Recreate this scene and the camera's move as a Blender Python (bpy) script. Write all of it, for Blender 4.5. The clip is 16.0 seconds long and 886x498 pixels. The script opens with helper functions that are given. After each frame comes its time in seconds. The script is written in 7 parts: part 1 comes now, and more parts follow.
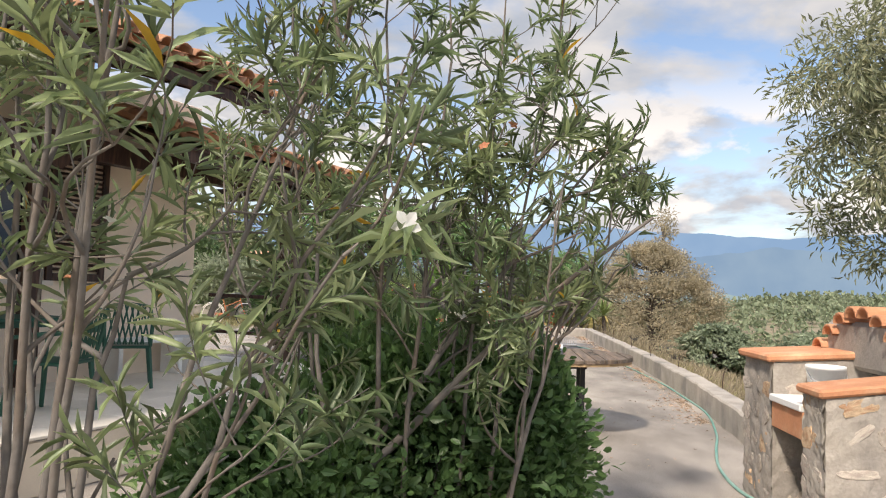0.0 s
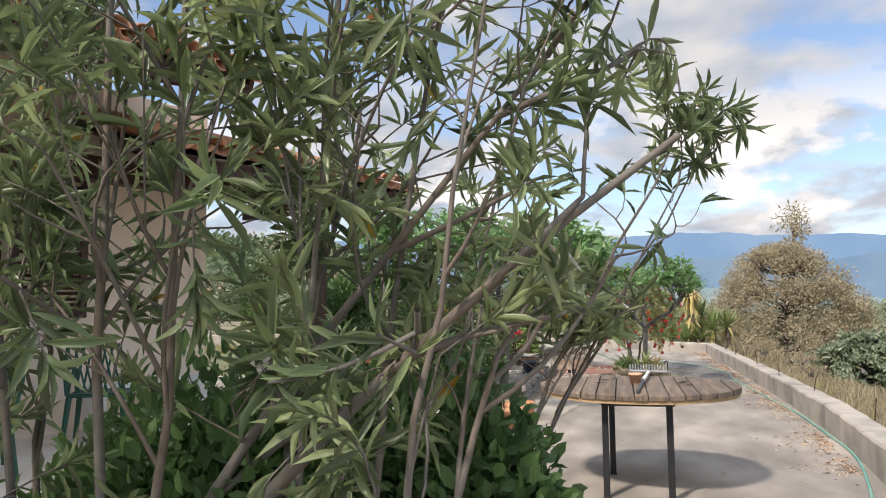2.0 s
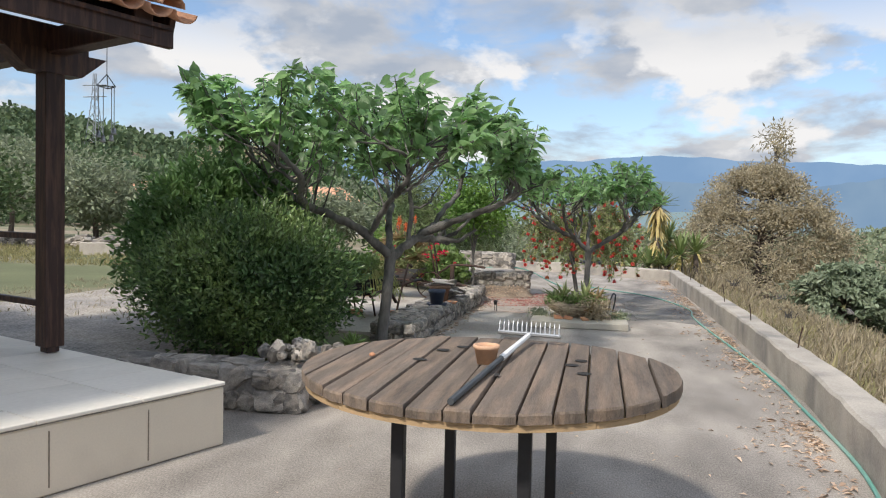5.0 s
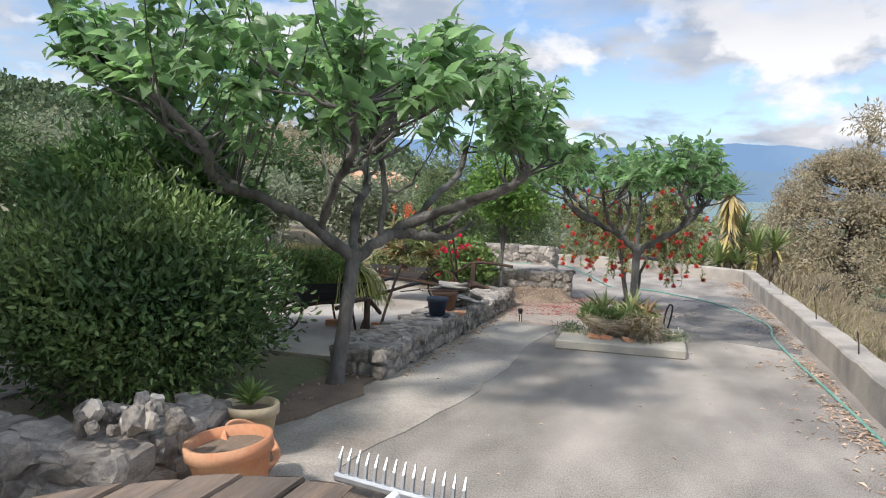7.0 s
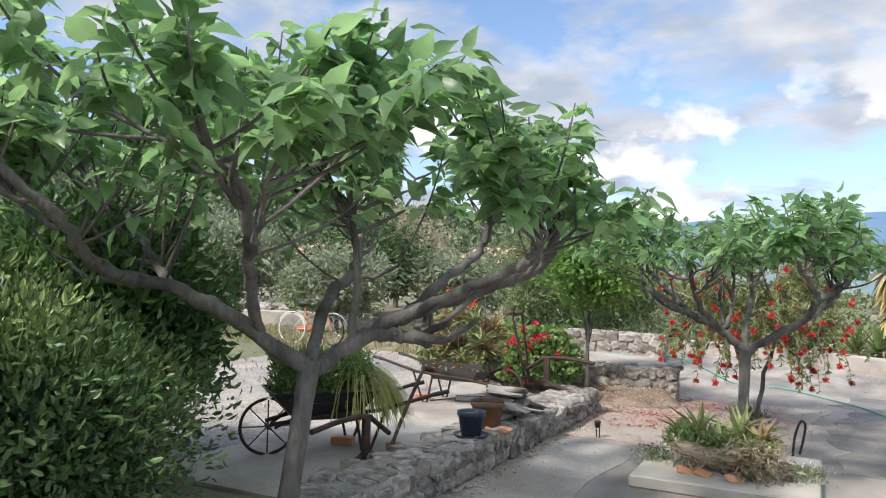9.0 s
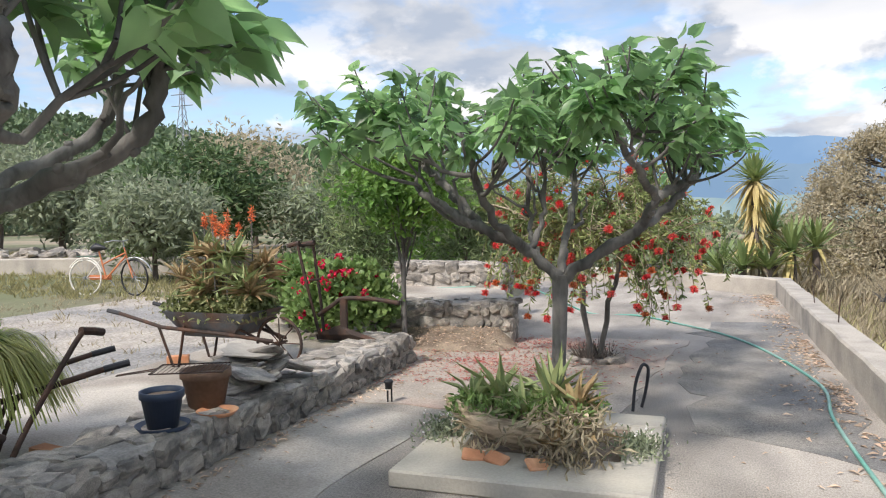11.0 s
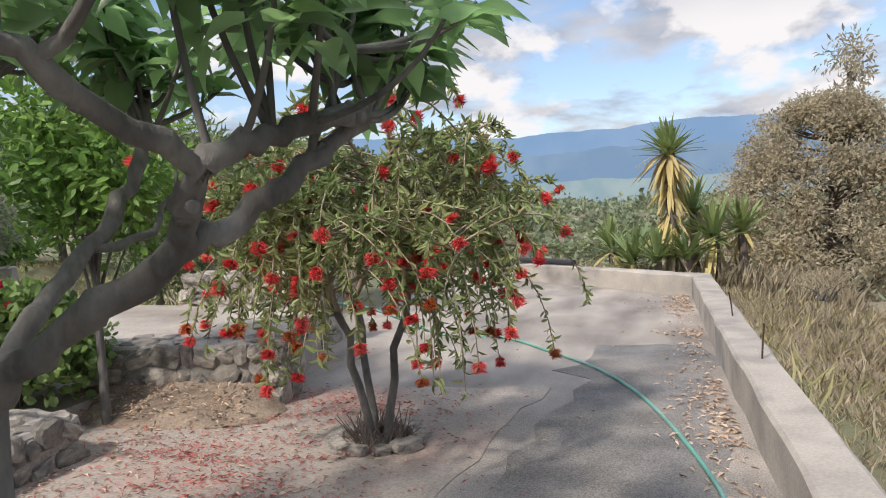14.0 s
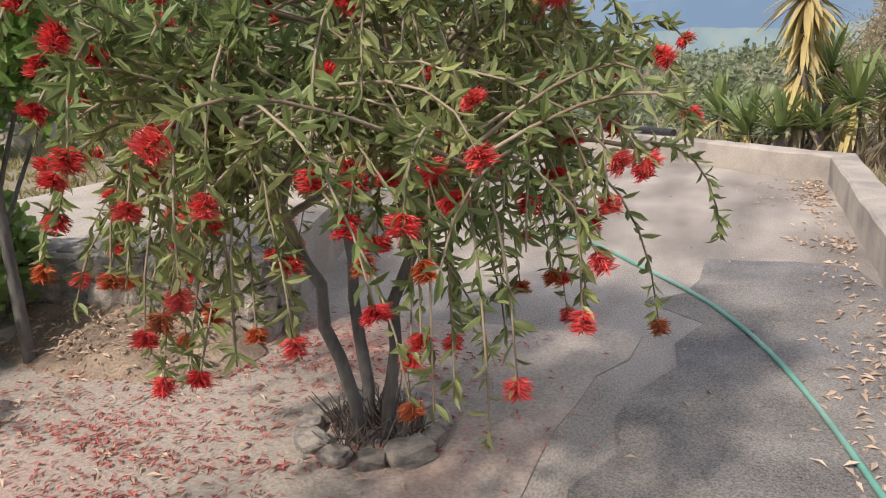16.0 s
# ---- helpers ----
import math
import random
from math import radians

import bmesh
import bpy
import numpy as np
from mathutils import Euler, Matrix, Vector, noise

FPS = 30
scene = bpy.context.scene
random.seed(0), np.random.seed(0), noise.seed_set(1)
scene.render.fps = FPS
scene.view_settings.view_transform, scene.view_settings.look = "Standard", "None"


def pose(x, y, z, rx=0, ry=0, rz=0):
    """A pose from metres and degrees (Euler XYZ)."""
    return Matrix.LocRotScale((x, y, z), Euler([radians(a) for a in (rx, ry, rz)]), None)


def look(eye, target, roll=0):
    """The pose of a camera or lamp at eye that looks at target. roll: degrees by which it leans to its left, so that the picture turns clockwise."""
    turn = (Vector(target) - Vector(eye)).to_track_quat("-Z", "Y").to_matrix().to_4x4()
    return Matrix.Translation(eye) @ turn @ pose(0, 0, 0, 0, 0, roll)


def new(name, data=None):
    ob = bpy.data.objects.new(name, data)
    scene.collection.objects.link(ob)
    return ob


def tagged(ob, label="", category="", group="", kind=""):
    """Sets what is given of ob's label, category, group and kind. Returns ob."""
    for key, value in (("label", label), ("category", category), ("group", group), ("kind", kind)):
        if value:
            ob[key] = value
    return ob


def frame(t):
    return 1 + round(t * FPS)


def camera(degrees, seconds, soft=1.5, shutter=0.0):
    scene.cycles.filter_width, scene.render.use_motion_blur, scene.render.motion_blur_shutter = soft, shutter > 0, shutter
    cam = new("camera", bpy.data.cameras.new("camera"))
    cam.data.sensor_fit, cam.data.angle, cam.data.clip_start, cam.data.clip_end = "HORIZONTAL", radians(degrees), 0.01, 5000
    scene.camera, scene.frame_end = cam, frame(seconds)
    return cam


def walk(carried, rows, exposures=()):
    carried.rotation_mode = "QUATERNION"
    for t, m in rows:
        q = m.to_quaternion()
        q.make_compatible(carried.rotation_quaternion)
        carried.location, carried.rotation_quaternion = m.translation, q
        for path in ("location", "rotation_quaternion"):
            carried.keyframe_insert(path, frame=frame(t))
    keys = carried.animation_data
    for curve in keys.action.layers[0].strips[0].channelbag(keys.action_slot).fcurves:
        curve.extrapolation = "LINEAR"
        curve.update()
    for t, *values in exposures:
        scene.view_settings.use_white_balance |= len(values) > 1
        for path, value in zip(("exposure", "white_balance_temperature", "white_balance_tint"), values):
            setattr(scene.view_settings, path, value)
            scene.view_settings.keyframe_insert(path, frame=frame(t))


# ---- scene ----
cam = camera(62.3, 16.0, soft=1.1)
PATH = [
    (0, (0.234, 2.003, 1.503), (0.08, 3.995, 1.612), 2.0),
    (0.5, (0.385, 2.383, 1.487), (0.209, 4.373, 1.589), 1.3),
    (1, (0.555, 2.79, 1.518), (0.225, 4.758, 1.657), -0.7),
    (1.5, (0.689, 3.253, 1.508), (0.208, 5.187, 1.685), -1.1),
    (2, (0.801, 3.818, 1.505), (0.333, 5.757, 1.664), -0.7),
    (2.5, (0.979, 4.319, 1.447), (0.501, 6.257, 1.573), -0.4),
    (3, (1.107, 4.876, 1.408), (0.652, 6.824, 1.425), -0.2),
    (3.5, (1.258, 5.42, 1.426), (0.838, 7.373, 1.335), 0.4),
    (4, (1.33, 5.963, 1.439), (0.93, 7.921, 1.36), 0.7),
    (4.5, (1.302, 6.545, 1.446), (0.901, 8.503, 1.376), 0.7),
    (5, (1.383, 7.14, 1.467), (0.969, 9.096, 1.396), 1.2),
    (5.2, (1.405, 7.37, 1.445), (0.993, 9.326, 1.369), 1.9),
    (7.3, (1.613, 9.89, 1.565), (0.935, 11.768, 1.449), 2.1),
    (7.5, (1.633, 10.085, 1.605), (0.843, 11.921, 1.533), 2.1),
    (8, (1.676, 10.563, 1.659), (0.808, 12.365, 1.686), 2.1),
    (8.2, (1.712, 10.746, 1.695), (0.797, 12.523, 1.781), 2.0),
    (10.3, (1.957, 13.231, 1.473), (1.076, 15.026, 1.45), -0.9),
    (10.5, (1.937, 13.46, 1.462), (1.16, 15.3, 1.376), -1.0),
    (11, (2.046, 14.065, 1.465), (1.387, 15.952, 1.379), -1.0),
    (11.5, (2.151, 14.623, 1.509), (1.575, 16.536, 1.407), -0.9),
    (12, (2.195, 15.188, 1.557), (1.688, 17.12, 1.463), -1.1),
    (12.5, (2.329, 15.69, 1.526), (1.83, 17.624, 1.438), -1.6),
    (13, (2.444, 16.235, 1.442), (1.925, 18.164, 1.357), -2.8),
    (13.5, (2.564, 16.815, 1.426), (2.046, 18.744, 1.325), -3.1),
    (14, (2.656, 17.29, 1.46), (2.132, 19.217, 1.335), -2.8),
    (14.5, (2.626, 17.718, 1.522), (2.086, 19.638, 1.367), -2.2),
    (15, (2.608, 18.225, 1.47), (1.921, 20.093, 1.281), -2.9),
    (15.5, (2.501, 18.804, 1.427), (1.766, 20.642, 1.14), -2.9),
    (16, (2.357, 19.077, 1.486), (1.629, 20.87, 0.979), -2.3),
]
walk(cam, [(t, look(eye, target, roll)) for t, eye, target, roll in PATH], [(0.0, 0.45, 6900, 14), (2.5, 0.42, 6550, 13), (3.6, 0.36, 6450, 12), (5.0, 0.22, 6350, 11), (7.5, 0.4, 6150, 12), (8.2, 0.44, 6150, 12), (10.4, 0.68, 6300, 12), (11.6, 0.3, 6300, 12), (14.5, 0.27, 6450, 15), (16.0, 0.3, 6750, 17)])

# ---- light ----
SUN_DIR = Vector((-0.36, -0.78, 0.90)).normalized()
SUN_ELEV = math.asin(SUN_DIR.z)
SUN_ROT = math.atan2(SUN_DIR.x, SUN_DIR.y)
world = bpy.data.worlds.new("sky")
scene.world = world
world.use_nodes = True
wt = world.node_tree
wt.nodes.clear()


def sky_nodes():
    n, l = wt.nodes, wt.links
    out = n.new("ShaderNodeOutputWorld")
    sky = n.new("ShaderNodeTexSky")
    sky.sky_type, sky.sun_disc = "NISHITA", False
    sky.sun_elevation, sky.sun_rotation = SUN_ELEV, SUN_ROT
    sky.air_density, sky.dust_density, sky.ozone_density = 1.0, 1.2, 1.5
    blue = n.new("ShaderNodeBackground")
    blue.inputs["Strength"].default_value = 0.145
    l.new(sky.outputs[0], blue.inputs["Color"])
    tc = n.new("ShaderNodeTexCoord")
    sep = n.new("ShaderNodeSeparateXYZ")
    l.new(tc.outputs["Generated"], sep.inputs[0])
    # flatten the direction so that the clouds crowd towards the horizon
    up = n.new("ShaderNodeMath")
    up.operation = "ADD"
    up.inputs[1].default_value = 0.30
    l.new(sep.outputs[2], up.inputs[0])
    div = n.new("ShaderNodeVectorMath")
    div.operation = "DIVIDE"
    comb = n.new("ShaderNodeCombineXYZ")
    for i in range(3):
        l.new(up.outputs[0], comb.inputs[i])
    l.new(tc.outputs["Generated"], div.inputs[0])
    l.new(comb.outputs[0], div.inputs[1])
    mp = n.new("ShaderNodeMapping")
    mp.inputs["Location"].default_value = (2.6, 0.35, 0.0)
    mp.inputs["Scale"].default_value = (1.0, 1.0, 2.2)
    l.new(div.outputs[0], mp.inputs[0])
    big = n.new("ShaderNodeTexNoise")
    big.inputs["Scale"].default_value, big.inputs["Detail"].default_value = 2.3, 9.0
    big.inputs["Roughness"].default_value, big.inputs["Distortion"].default_value = 0.56, 0.25
    l.new(mp.outputs[0], big.inputs["Vector"])
    cover = n.new("ShaderNodeValToRGB")
    cover.color_ramp.elements[0].position, cover.color_ramp.elements[1].position = 0.43, 0.56
    l.new(big.outputs["Fac"], cover.inputs[0])
    fine = n.new("ShaderNodeTexNoise")
    fine.inputs["Scale"].default_value, fine.inputs["Detail"].default_value = 5.5, 8.0
    l.new(mp.outputs[0], fine.inputs["Vector"])
    shade = n.new("ShaderNodeValToRGB")
    e = shade.color_ramp.elements
    e[0].position, e[0].color = 0.36, (0.62, 0.70, 0.82, 1)
    e[1].position, e[1].color = 0.66, (1.0, 1.0, 1.0, 1)
    l.new(fine.outputs["Fac"], shade.inputs[0])
    white = n.new("ShaderNodeBackground")
    # an overcast sky grows brighter towards the zenith
    zen = n.new("ShaderNodeMapRange")
    zen.inputs["From Min"].default_value, zen.inputs["From Max"].default_value = 0.40, 0.90
    zen.inputs["To Min"].default_value, zen.inputs["To Max"].default_value = 0.58, 1.5
    l.new(sep.outputs[2], zen.inputs["Value"])
    l.new(zen.outputs[0], white.inputs["Strength"])
    l.new(shade.outputs[0], white.inputs["Color"])
    mix = n.new("ShaderNodeMixShader")
    l.new(cover.outputs[0], mix.inputs[0])
    l.new(blue.outputs[0], mix.inputs[1])
    l.new(white.outputs[0], mix.inputs[2])
    # heaped white clouds in a belt over the mountains
    mp2 = n.new("ShaderNodeMapping")
    mp2.inputs["Location"].default_value = (0.4, 1.3, 0.15)
    mp2.inputs["Scale"].default_value = (1.0, 1.0, 1.7)
    l.new(tc.outputs["Generated"], mp2.inputs[0])
    heap = n.new("ShaderNodeTexNoise")
    heap.inputs["Scale"].default_value, heap.inputs["Detail"].default_value, heap.inputs["Roughness"].default_value = 6.5, 8.0, 0.52
    l.new(mp2.outputs[0], heap.inputs["Vector"])
    edge = n.new("ShaderNodeValToRGB")
    edge.color_ramp.elements[0].position, edge.color_ramp.elements[1].position = 0.525, 0.585
    l.new(heap.outputs["Fac"], edge.inputs[0])
    belt = n.new("ShaderNodeValToRGB")
    b = belt.color_ramp.elements
    b[0].position, b[0].color = 0.05, (0, 0, 0, 1)
    b[1].position, b[1].color = 0.10, (1, 1, 1, 1)
    for at, v in ((0.20, 1.0), (0.30, 0.0)):
        b.new(at).color = (v, v, v, 1)
    l.new(sep.outputs[2], belt.inputs[0])
    both = n.new("ShaderNodeMath")
    both.operation = "MULTIPLY"
    l.new(edge.outputs[0], both.inputs[0])
    l.new(belt.outputs[0], both.inputs[1])
    lit = n.new("ShaderNodeBackground")
    lit.inputs["Color"].default_value, lit.inputs["Strength"].default_value = (1.0, 0.98, 0.95, 1), 0.79
    mix2 = n.new("ShaderNodeMixShader")
    l.new(both.outputs[0], mix2.inputs[0])
    l.new(mix.outputs[0], mix2.inputs[1])
    l.new(lit.outputs[0], mix2.inputs[2])
    l.new(mix2.outputs[0], out.inputs[0])


sky_nodes()
sun_data = bpy.data.lights.new("sun", "SUN")
sun_data.energy, sun_data.angle, sun_data.color = 3.4, radians(5.0), (1.0, 0.93, 0.82)
sun = new("sun", sun_data)
sun.matrix_world = look(SUN_DIR * 60, (0, 0, 0))

# ---- materials ----
rng = np.random.default_rng(7)


def mat(name, base, rough=0.8, var=0.25, scale=3.0, fine=40.0, bump=0.15, metal=0.0, alt=None, altscale=1.2,
        lo=0.45, hi=0.62, rnd=0.0, island=0.0, thin=0.0, stretch=None, spec=0.4, world_space=False, grain=0.4, through_gain=1.0):
    """A surface with two scales of mottling, an optional second colour in patches, fine relief and a spread between pieces."""
    m = bpy.data.materials.new(name)
    m.use_nodes = True
    n, l = m.node_tree.nodes, m.node_tree.links
    bsdf = n["Principled BSDF"]
    bsdf.inputs["Roughness"].default_value, bsdf.inputs["Metallic"].default_value = rough, metal
    bsdf.inputs["Specular IOR Level"].default_value = spec
    if world_space:
        coord = n.new("ShaderNodeNewGeometry").outputs["Position"]
    else:
        coord = n.new("ShaderNodeTexCoord").outputs["Object"]
    info = n.new("ShaderNodeObjectInfo")
    if stretch or rnd:
        mp = n.new("ShaderNodeMapping")
        mp.inputs["Scale"].default_value = stretch or (1, 1, 1)
        if rnd:
            off = n.new("ShaderNodeVectorMath")
            off.operation = "SCALE"
            off.inputs[0].default_value = (17.0, 9.0, 5.0)
            l.new(info.outputs["Random"], off.inputs["Scale"])
            l.new(off.outputs[0], mp.inputs["Location"])
        l.new(coord, mp.inputs[0])
        coord = mp.outputs[0]

    def tex(s, d=5.0):
        t = n.new("ShaderNodeTexNoise")
        t.inputs["Scale"].default_value, t.inputs["Detail"].default_value = s, d
        l.new(coord, t.inputs["Vector"])
        return t.outputs["Fac"]

    def math_node(op, a, b):
        k = n.new("ShaderNodeMath")
        k.operation = op
        for i, v in enumerate((a, b)):
            if isinstance(v, (int, float)):
                k.inputs[i].default_value = v
            else:
                l.new(v, k.inputs[i])
        return k.outputs[0]

    big, small = tex(scale), tex(fine, 3.0)
    value = math_node("ADD", math_node("MULTIPLY", big, 1 - grain), math_node("MULTIPLY", small, grain))
    gain = math_node("ADD", math_node("MULTIPLY", math_node("SUBTRACT", value, 0.5), 4.0 * var), 1.0)
    if rnd:
        gain = math_node("MULTIPLY", gain, math_node("ADD", math_node("MULTIPLY", info.outputs["Random"], 2 * rnd), 1 - rnd))
    if island:
        geo = n.new("ShaderNodeNewGeometry")
        gain = math_node("MULTIPLY", gain, math_node("ADD", math_node("MULTIPLY", geo.outputs["Random Per Island"], 2 * island), 1 - island))
    color = n.new("ShaderNodeMix")
    color.data_type = "RGBA"
    color.inputs[6].default_value = (*base, 1)
    color.inputs[7].default_value = (*(alt or base), 1)
    color.inputs[0].default_value = 0.0
    if alt:
        ramp = n.new("ShaderNodeMapRange")
        ramp.inputs[1].default_value, ramp.inputs[2].default_value = lo, hi
        l.new(tex(altscale, 6.0), ramp.inputs[0])
        l.new(ramp.outputs[0], color.inputs[0])
    mul = n.new("ShaderNodeVectorMath")
    mul.operation = "SCALE"
    l.new(color.outputs[2], mul.inputs[0])
    l.new(gain, mul.inputs["Scale"])
    l.new(mul.outputs[0], bsdf.inputs["Base Color"])
    if bump:
        b = n.new("ShaderNodeBump")
        b.inputs["Strength"].default_value, b.inputs["Distance"].default_value = bump, 0.02
        l.new(value, b.inputs["Height"])
        l.new(b.outputs[0], bsdf.inputs["Normal"])
    if thin:
        tr = n.new("ShaderNodeBsdfTranslucent")
        mx = n.new("ShaderNodeMixShader")
        mx.inputs[0].default_value = thin
        lit = n.new("ShaderNodeVectorMath")
        lit.operation = "MULTIPLY"
        lit.inputs[1].default_value = (through_gain, through_gain, through_gain * .9)
        l.new(mul.outputs[0], lit.inputs[0])
        l.new(lit.outputs[0], tr.inputs["Color"])
        l.new(bsdf.outputs[0], mx.inputs[1])
        l.new(tr.outputs[0], mx.inputs[2])
        l.new(mx.outputs[0], n["Material Output"].inputs[0])
    return m


def leaf_mat(name, base, alt=None, rough=0.45, thin=0.4, island=0.35, spec=0.35, through_gain=1.25):
    return mat(name, base, rough=rough, var=0.12, scale=2.0, fine=25, bump=0.0, alt=alt, altscale=1.6, lo=0.42, hi=0.68, island=island, thin=thin, spec=spec, through_gain=through_gain)


def haze_glow(name, col, strength=1.0, col2=None, scale=0.004):
    """Far distance only: emits a plain tone with the haze mixed in, with soft patches."""
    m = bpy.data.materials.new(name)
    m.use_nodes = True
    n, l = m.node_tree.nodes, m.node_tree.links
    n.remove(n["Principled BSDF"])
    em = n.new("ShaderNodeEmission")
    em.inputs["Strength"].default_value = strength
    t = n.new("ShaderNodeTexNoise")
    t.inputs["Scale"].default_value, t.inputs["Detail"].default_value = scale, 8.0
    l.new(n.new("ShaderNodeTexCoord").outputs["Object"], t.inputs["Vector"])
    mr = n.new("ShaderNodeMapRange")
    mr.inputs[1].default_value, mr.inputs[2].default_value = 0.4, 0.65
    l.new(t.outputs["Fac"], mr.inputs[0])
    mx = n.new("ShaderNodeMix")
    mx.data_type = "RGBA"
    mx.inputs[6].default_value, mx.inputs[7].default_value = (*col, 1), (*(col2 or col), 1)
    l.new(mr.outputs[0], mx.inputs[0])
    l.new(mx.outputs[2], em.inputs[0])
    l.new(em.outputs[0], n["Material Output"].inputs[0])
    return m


M_CONCRETE = mat("concrete", (0.335, 0.299, 0.26), 0.9, 0.75, 2.2, 110, 0.45, alt=(0.24, 0.215, 0.19), altscale=1.0, lo=0.44, hi=0.6, grain=0.5, stretch=(1.0, 0.45, 1.0))
M_CONCRETE_OLD = mat("old_concrete", (0.25, 0.228, 0.20), 0.9, 0.9, 2.2, 120, 0.7, grain=0.6, alt=(0.17, 0.165, 0.16), altscale=0.8, lo=0.45, hi=0.62)
M_SLAB = mat("pale_slab", (0.36, 0.315, 0.27), 0.9, 0.5, 1.8, 70, 0.5, grain=0.55, alt=(0.36, 0.235, 0.19), altscale=0.9, lo=0.50, hi=0.72)
M_WALL = mat("parapet_concrete", (0.40, 0.36, 0.31), 0.92, 0.34, 2.5, 60, 0.4, alt=(0.22, 0.205, 0.19), altscale=1.5, lo=0.5, hi=0.7)
M_GROUND = mat("dry_ground", (0.26, 0.215, 0.15), 0.95, 0.35, 0.6, 18, 0.4, alt=(0.13, 0.14, 0.07), altscale=0.12, lo=0.44, hi=0.58)
M_GRAVEL = mat("gravel", (0.36, 0.32, 0.275), 0.95, 0.7, 3.0, 38, 0.9, grain=0.7, alt=(0.24, 0.23, 0.22), altscale=0.5)
M_PAVE = mat("paving", (0.43, 0.39, 0.34), 0.9, 0.48, 1.4, 75, 0.5, grain=0.55, alt=(0.30, 0.26, 0.22), altscale=0.9)
M_SOIL = mat("bed_soil", (0.20, 0.15, 0.11), 0.95, 0.4, 4, 50, 0.6)
M_STONE = mat("rubble_stone", (0.37, 0.33, 0.285), 0.92, 0.6, 3, 30, 0.9, alt=(0.20, 0.185, 0.17), altscale=1.8, rnd=0.36, grain=0.5)
M_MORTAR = mat("mortar", (0.34, 0.315, 0.285), 0.95, 0.5, 5, 45, 0.8, alt=(0.24, 0.22, 0.20), altscale=3, grain=0.5)
M_STUCCO = mat("cream_stucco", (0.74, 0.65, 0.52), 0.9, 0.08, 1.2, 90, 0.12, alt=(0.58, 0.50, 0.40), altscale=0.7)
M_HOUSE = mat("beige_render", (0.84, 0.71, 0.58), 0.9, 0.08, 1.0, 80, 0.12)
M_TILEFLOOR = mat("porch_tile", (0.80, 0.74, 0.65), 0.55, 0.10, 1.5, 30, 0.03, rnd=0.04, alt=(0.70, 0.64, 0.55), altscale=0.8)
M_TERRA = mat("terracotta", (0.55, 0.25, 0.13), 0.85, 0.2, 6, 50, 0.2, alt=(0.60, 0.34, 0.20), altscale=4, rnd=0.12)
M_TERRA_PALE = mat("pale_terracotta", (0.56, 0.36, 0.24), 0.85, 0.2, 6, 50, 0.2, alt=(0.60, 0.34, 0.20), altscale=4, rnd=0.12)
M_TILE = mat("roof_tile", (0.56, 0.29, 0.17), 0.85, 0.22, 5, 50, 0.25, alt=(0.42, 0.24, 0.16), altscale=3, rnd=0.18)
M_DARKWOOD = mat("dark_stained_wood", (0.040, 0.019, 0.015), 0.5, 0.3, 3, 40, 0.15, alt=(0.09, 0.045, 0.03), altscale=5, stretch=(6, 6, 0.6))
M_PLANK = mat("weathered_plank", (0.155, 0.122, 0.096), 0.85, 0.5, 3, 30, 0.55, alt=(0.225, 0.165, 0.12), altscale=2.2, rnd=0.16, stretch=(9, 0.8, 4))
M_PLANK_RAW = mat("raw_plank", (0.42, 0.29, 0.16), 0.8, 0.25, 3, 40, 0.3, rnd=0.15, stretch=(2, 2, 6))
M_BLACKSTEEL = mat("black_steel", (0.018, 0.018, 0.02), 0.5, 0.25, 8, 60, 0.1, metal=0.0)
M_RUST = mat("rusty_iron", (0.05, 0.034, 0.028), 0.75, 0.4, 8, 60, 0.4, alt=(0.085, 0.045, 0.03), altscale=9, metal=0.2)
M_ZINC = mat("dull_zinc", (0.36, 0.37, 0.38), 0.45, 0.2, 5, 40, 0.1, metal=0.7)
M_BLUEPOT = mat("blue_black_plastic", (0.035, 0.05, 0.085), 0.5, 0.2, 6, 40, 0.05)
M_WHITEPL = mat("white_plastic", (0.78, 0.78, 0.76), 0.45, 0.06, 4, 40, 0.03)
M_GREENPL = mat("green_plastic", (0.02, 0.085, 0.06), 0.45, 0.15, 4, 40, 0.03)
M_HOSE = mat("green_hose", (0.13, 0.33, 0.27), 0.5, 0.2, 5, 40, 0.05, alt=(0.26, 0.42, 0.36), altscale=1.0)
M_PIPE = mat("black_pipe", (0.03, 0.03, 0.035), 0.5, 0.2, 5, 40, 0.05)
M_BARK = mat("grey_bark", (0.165, 0.155, 0.145), 0.9, 0.7, 6, 40, 1.0, alt=(0.09, 0.083, 0.076), altscale=5, stretch=(1, 1, 0.4))
M_TWIG = mat("pale_twig", (0.34, 0.285, 0.20), 0.85, 0.35, 8, 40, 0.3, alt=(0.20, 0.15, 0.10), altscale=4)
M_BARK_D = mat("dark_bark", (0.12, 0.095, 0.08), 0.9, 0.32, 6, 40, 0.6, alt=(0.18, 0.15, 0.13), altscale=5, stretch=(1, 1, 0.4))
M_BARK_O = mat("oleander_bark", (0.165, 0.15, 0.135), 0.9, 0.3, 7, 40, 0.4, alt=(0.16, 0.13, 0.105), altscale=4)
M_MULB = leaf_mat("mulberry_leaf", (0.15, 0.255, 0.11), (0.235, 0.345, 0.17), 0.36, 0.52, 0.45, 0.5, 1.75)
M_OLE = leaf_mat("oleander_leaf", (0.155, 0.21, 0.105), (0.32, 0.365, 0.19), 0.36, 0.4, 0.5, 0.5)
M_OLE_Y = leaf_mat("yellow_leaf", (0.55, 0.33, 0.04))
M_LAUREL = leaf_mat("laurel_leaf", (0.08, 0.15, 0.055), (0.155, 0.25, 0.085), 0.4, 0.35)
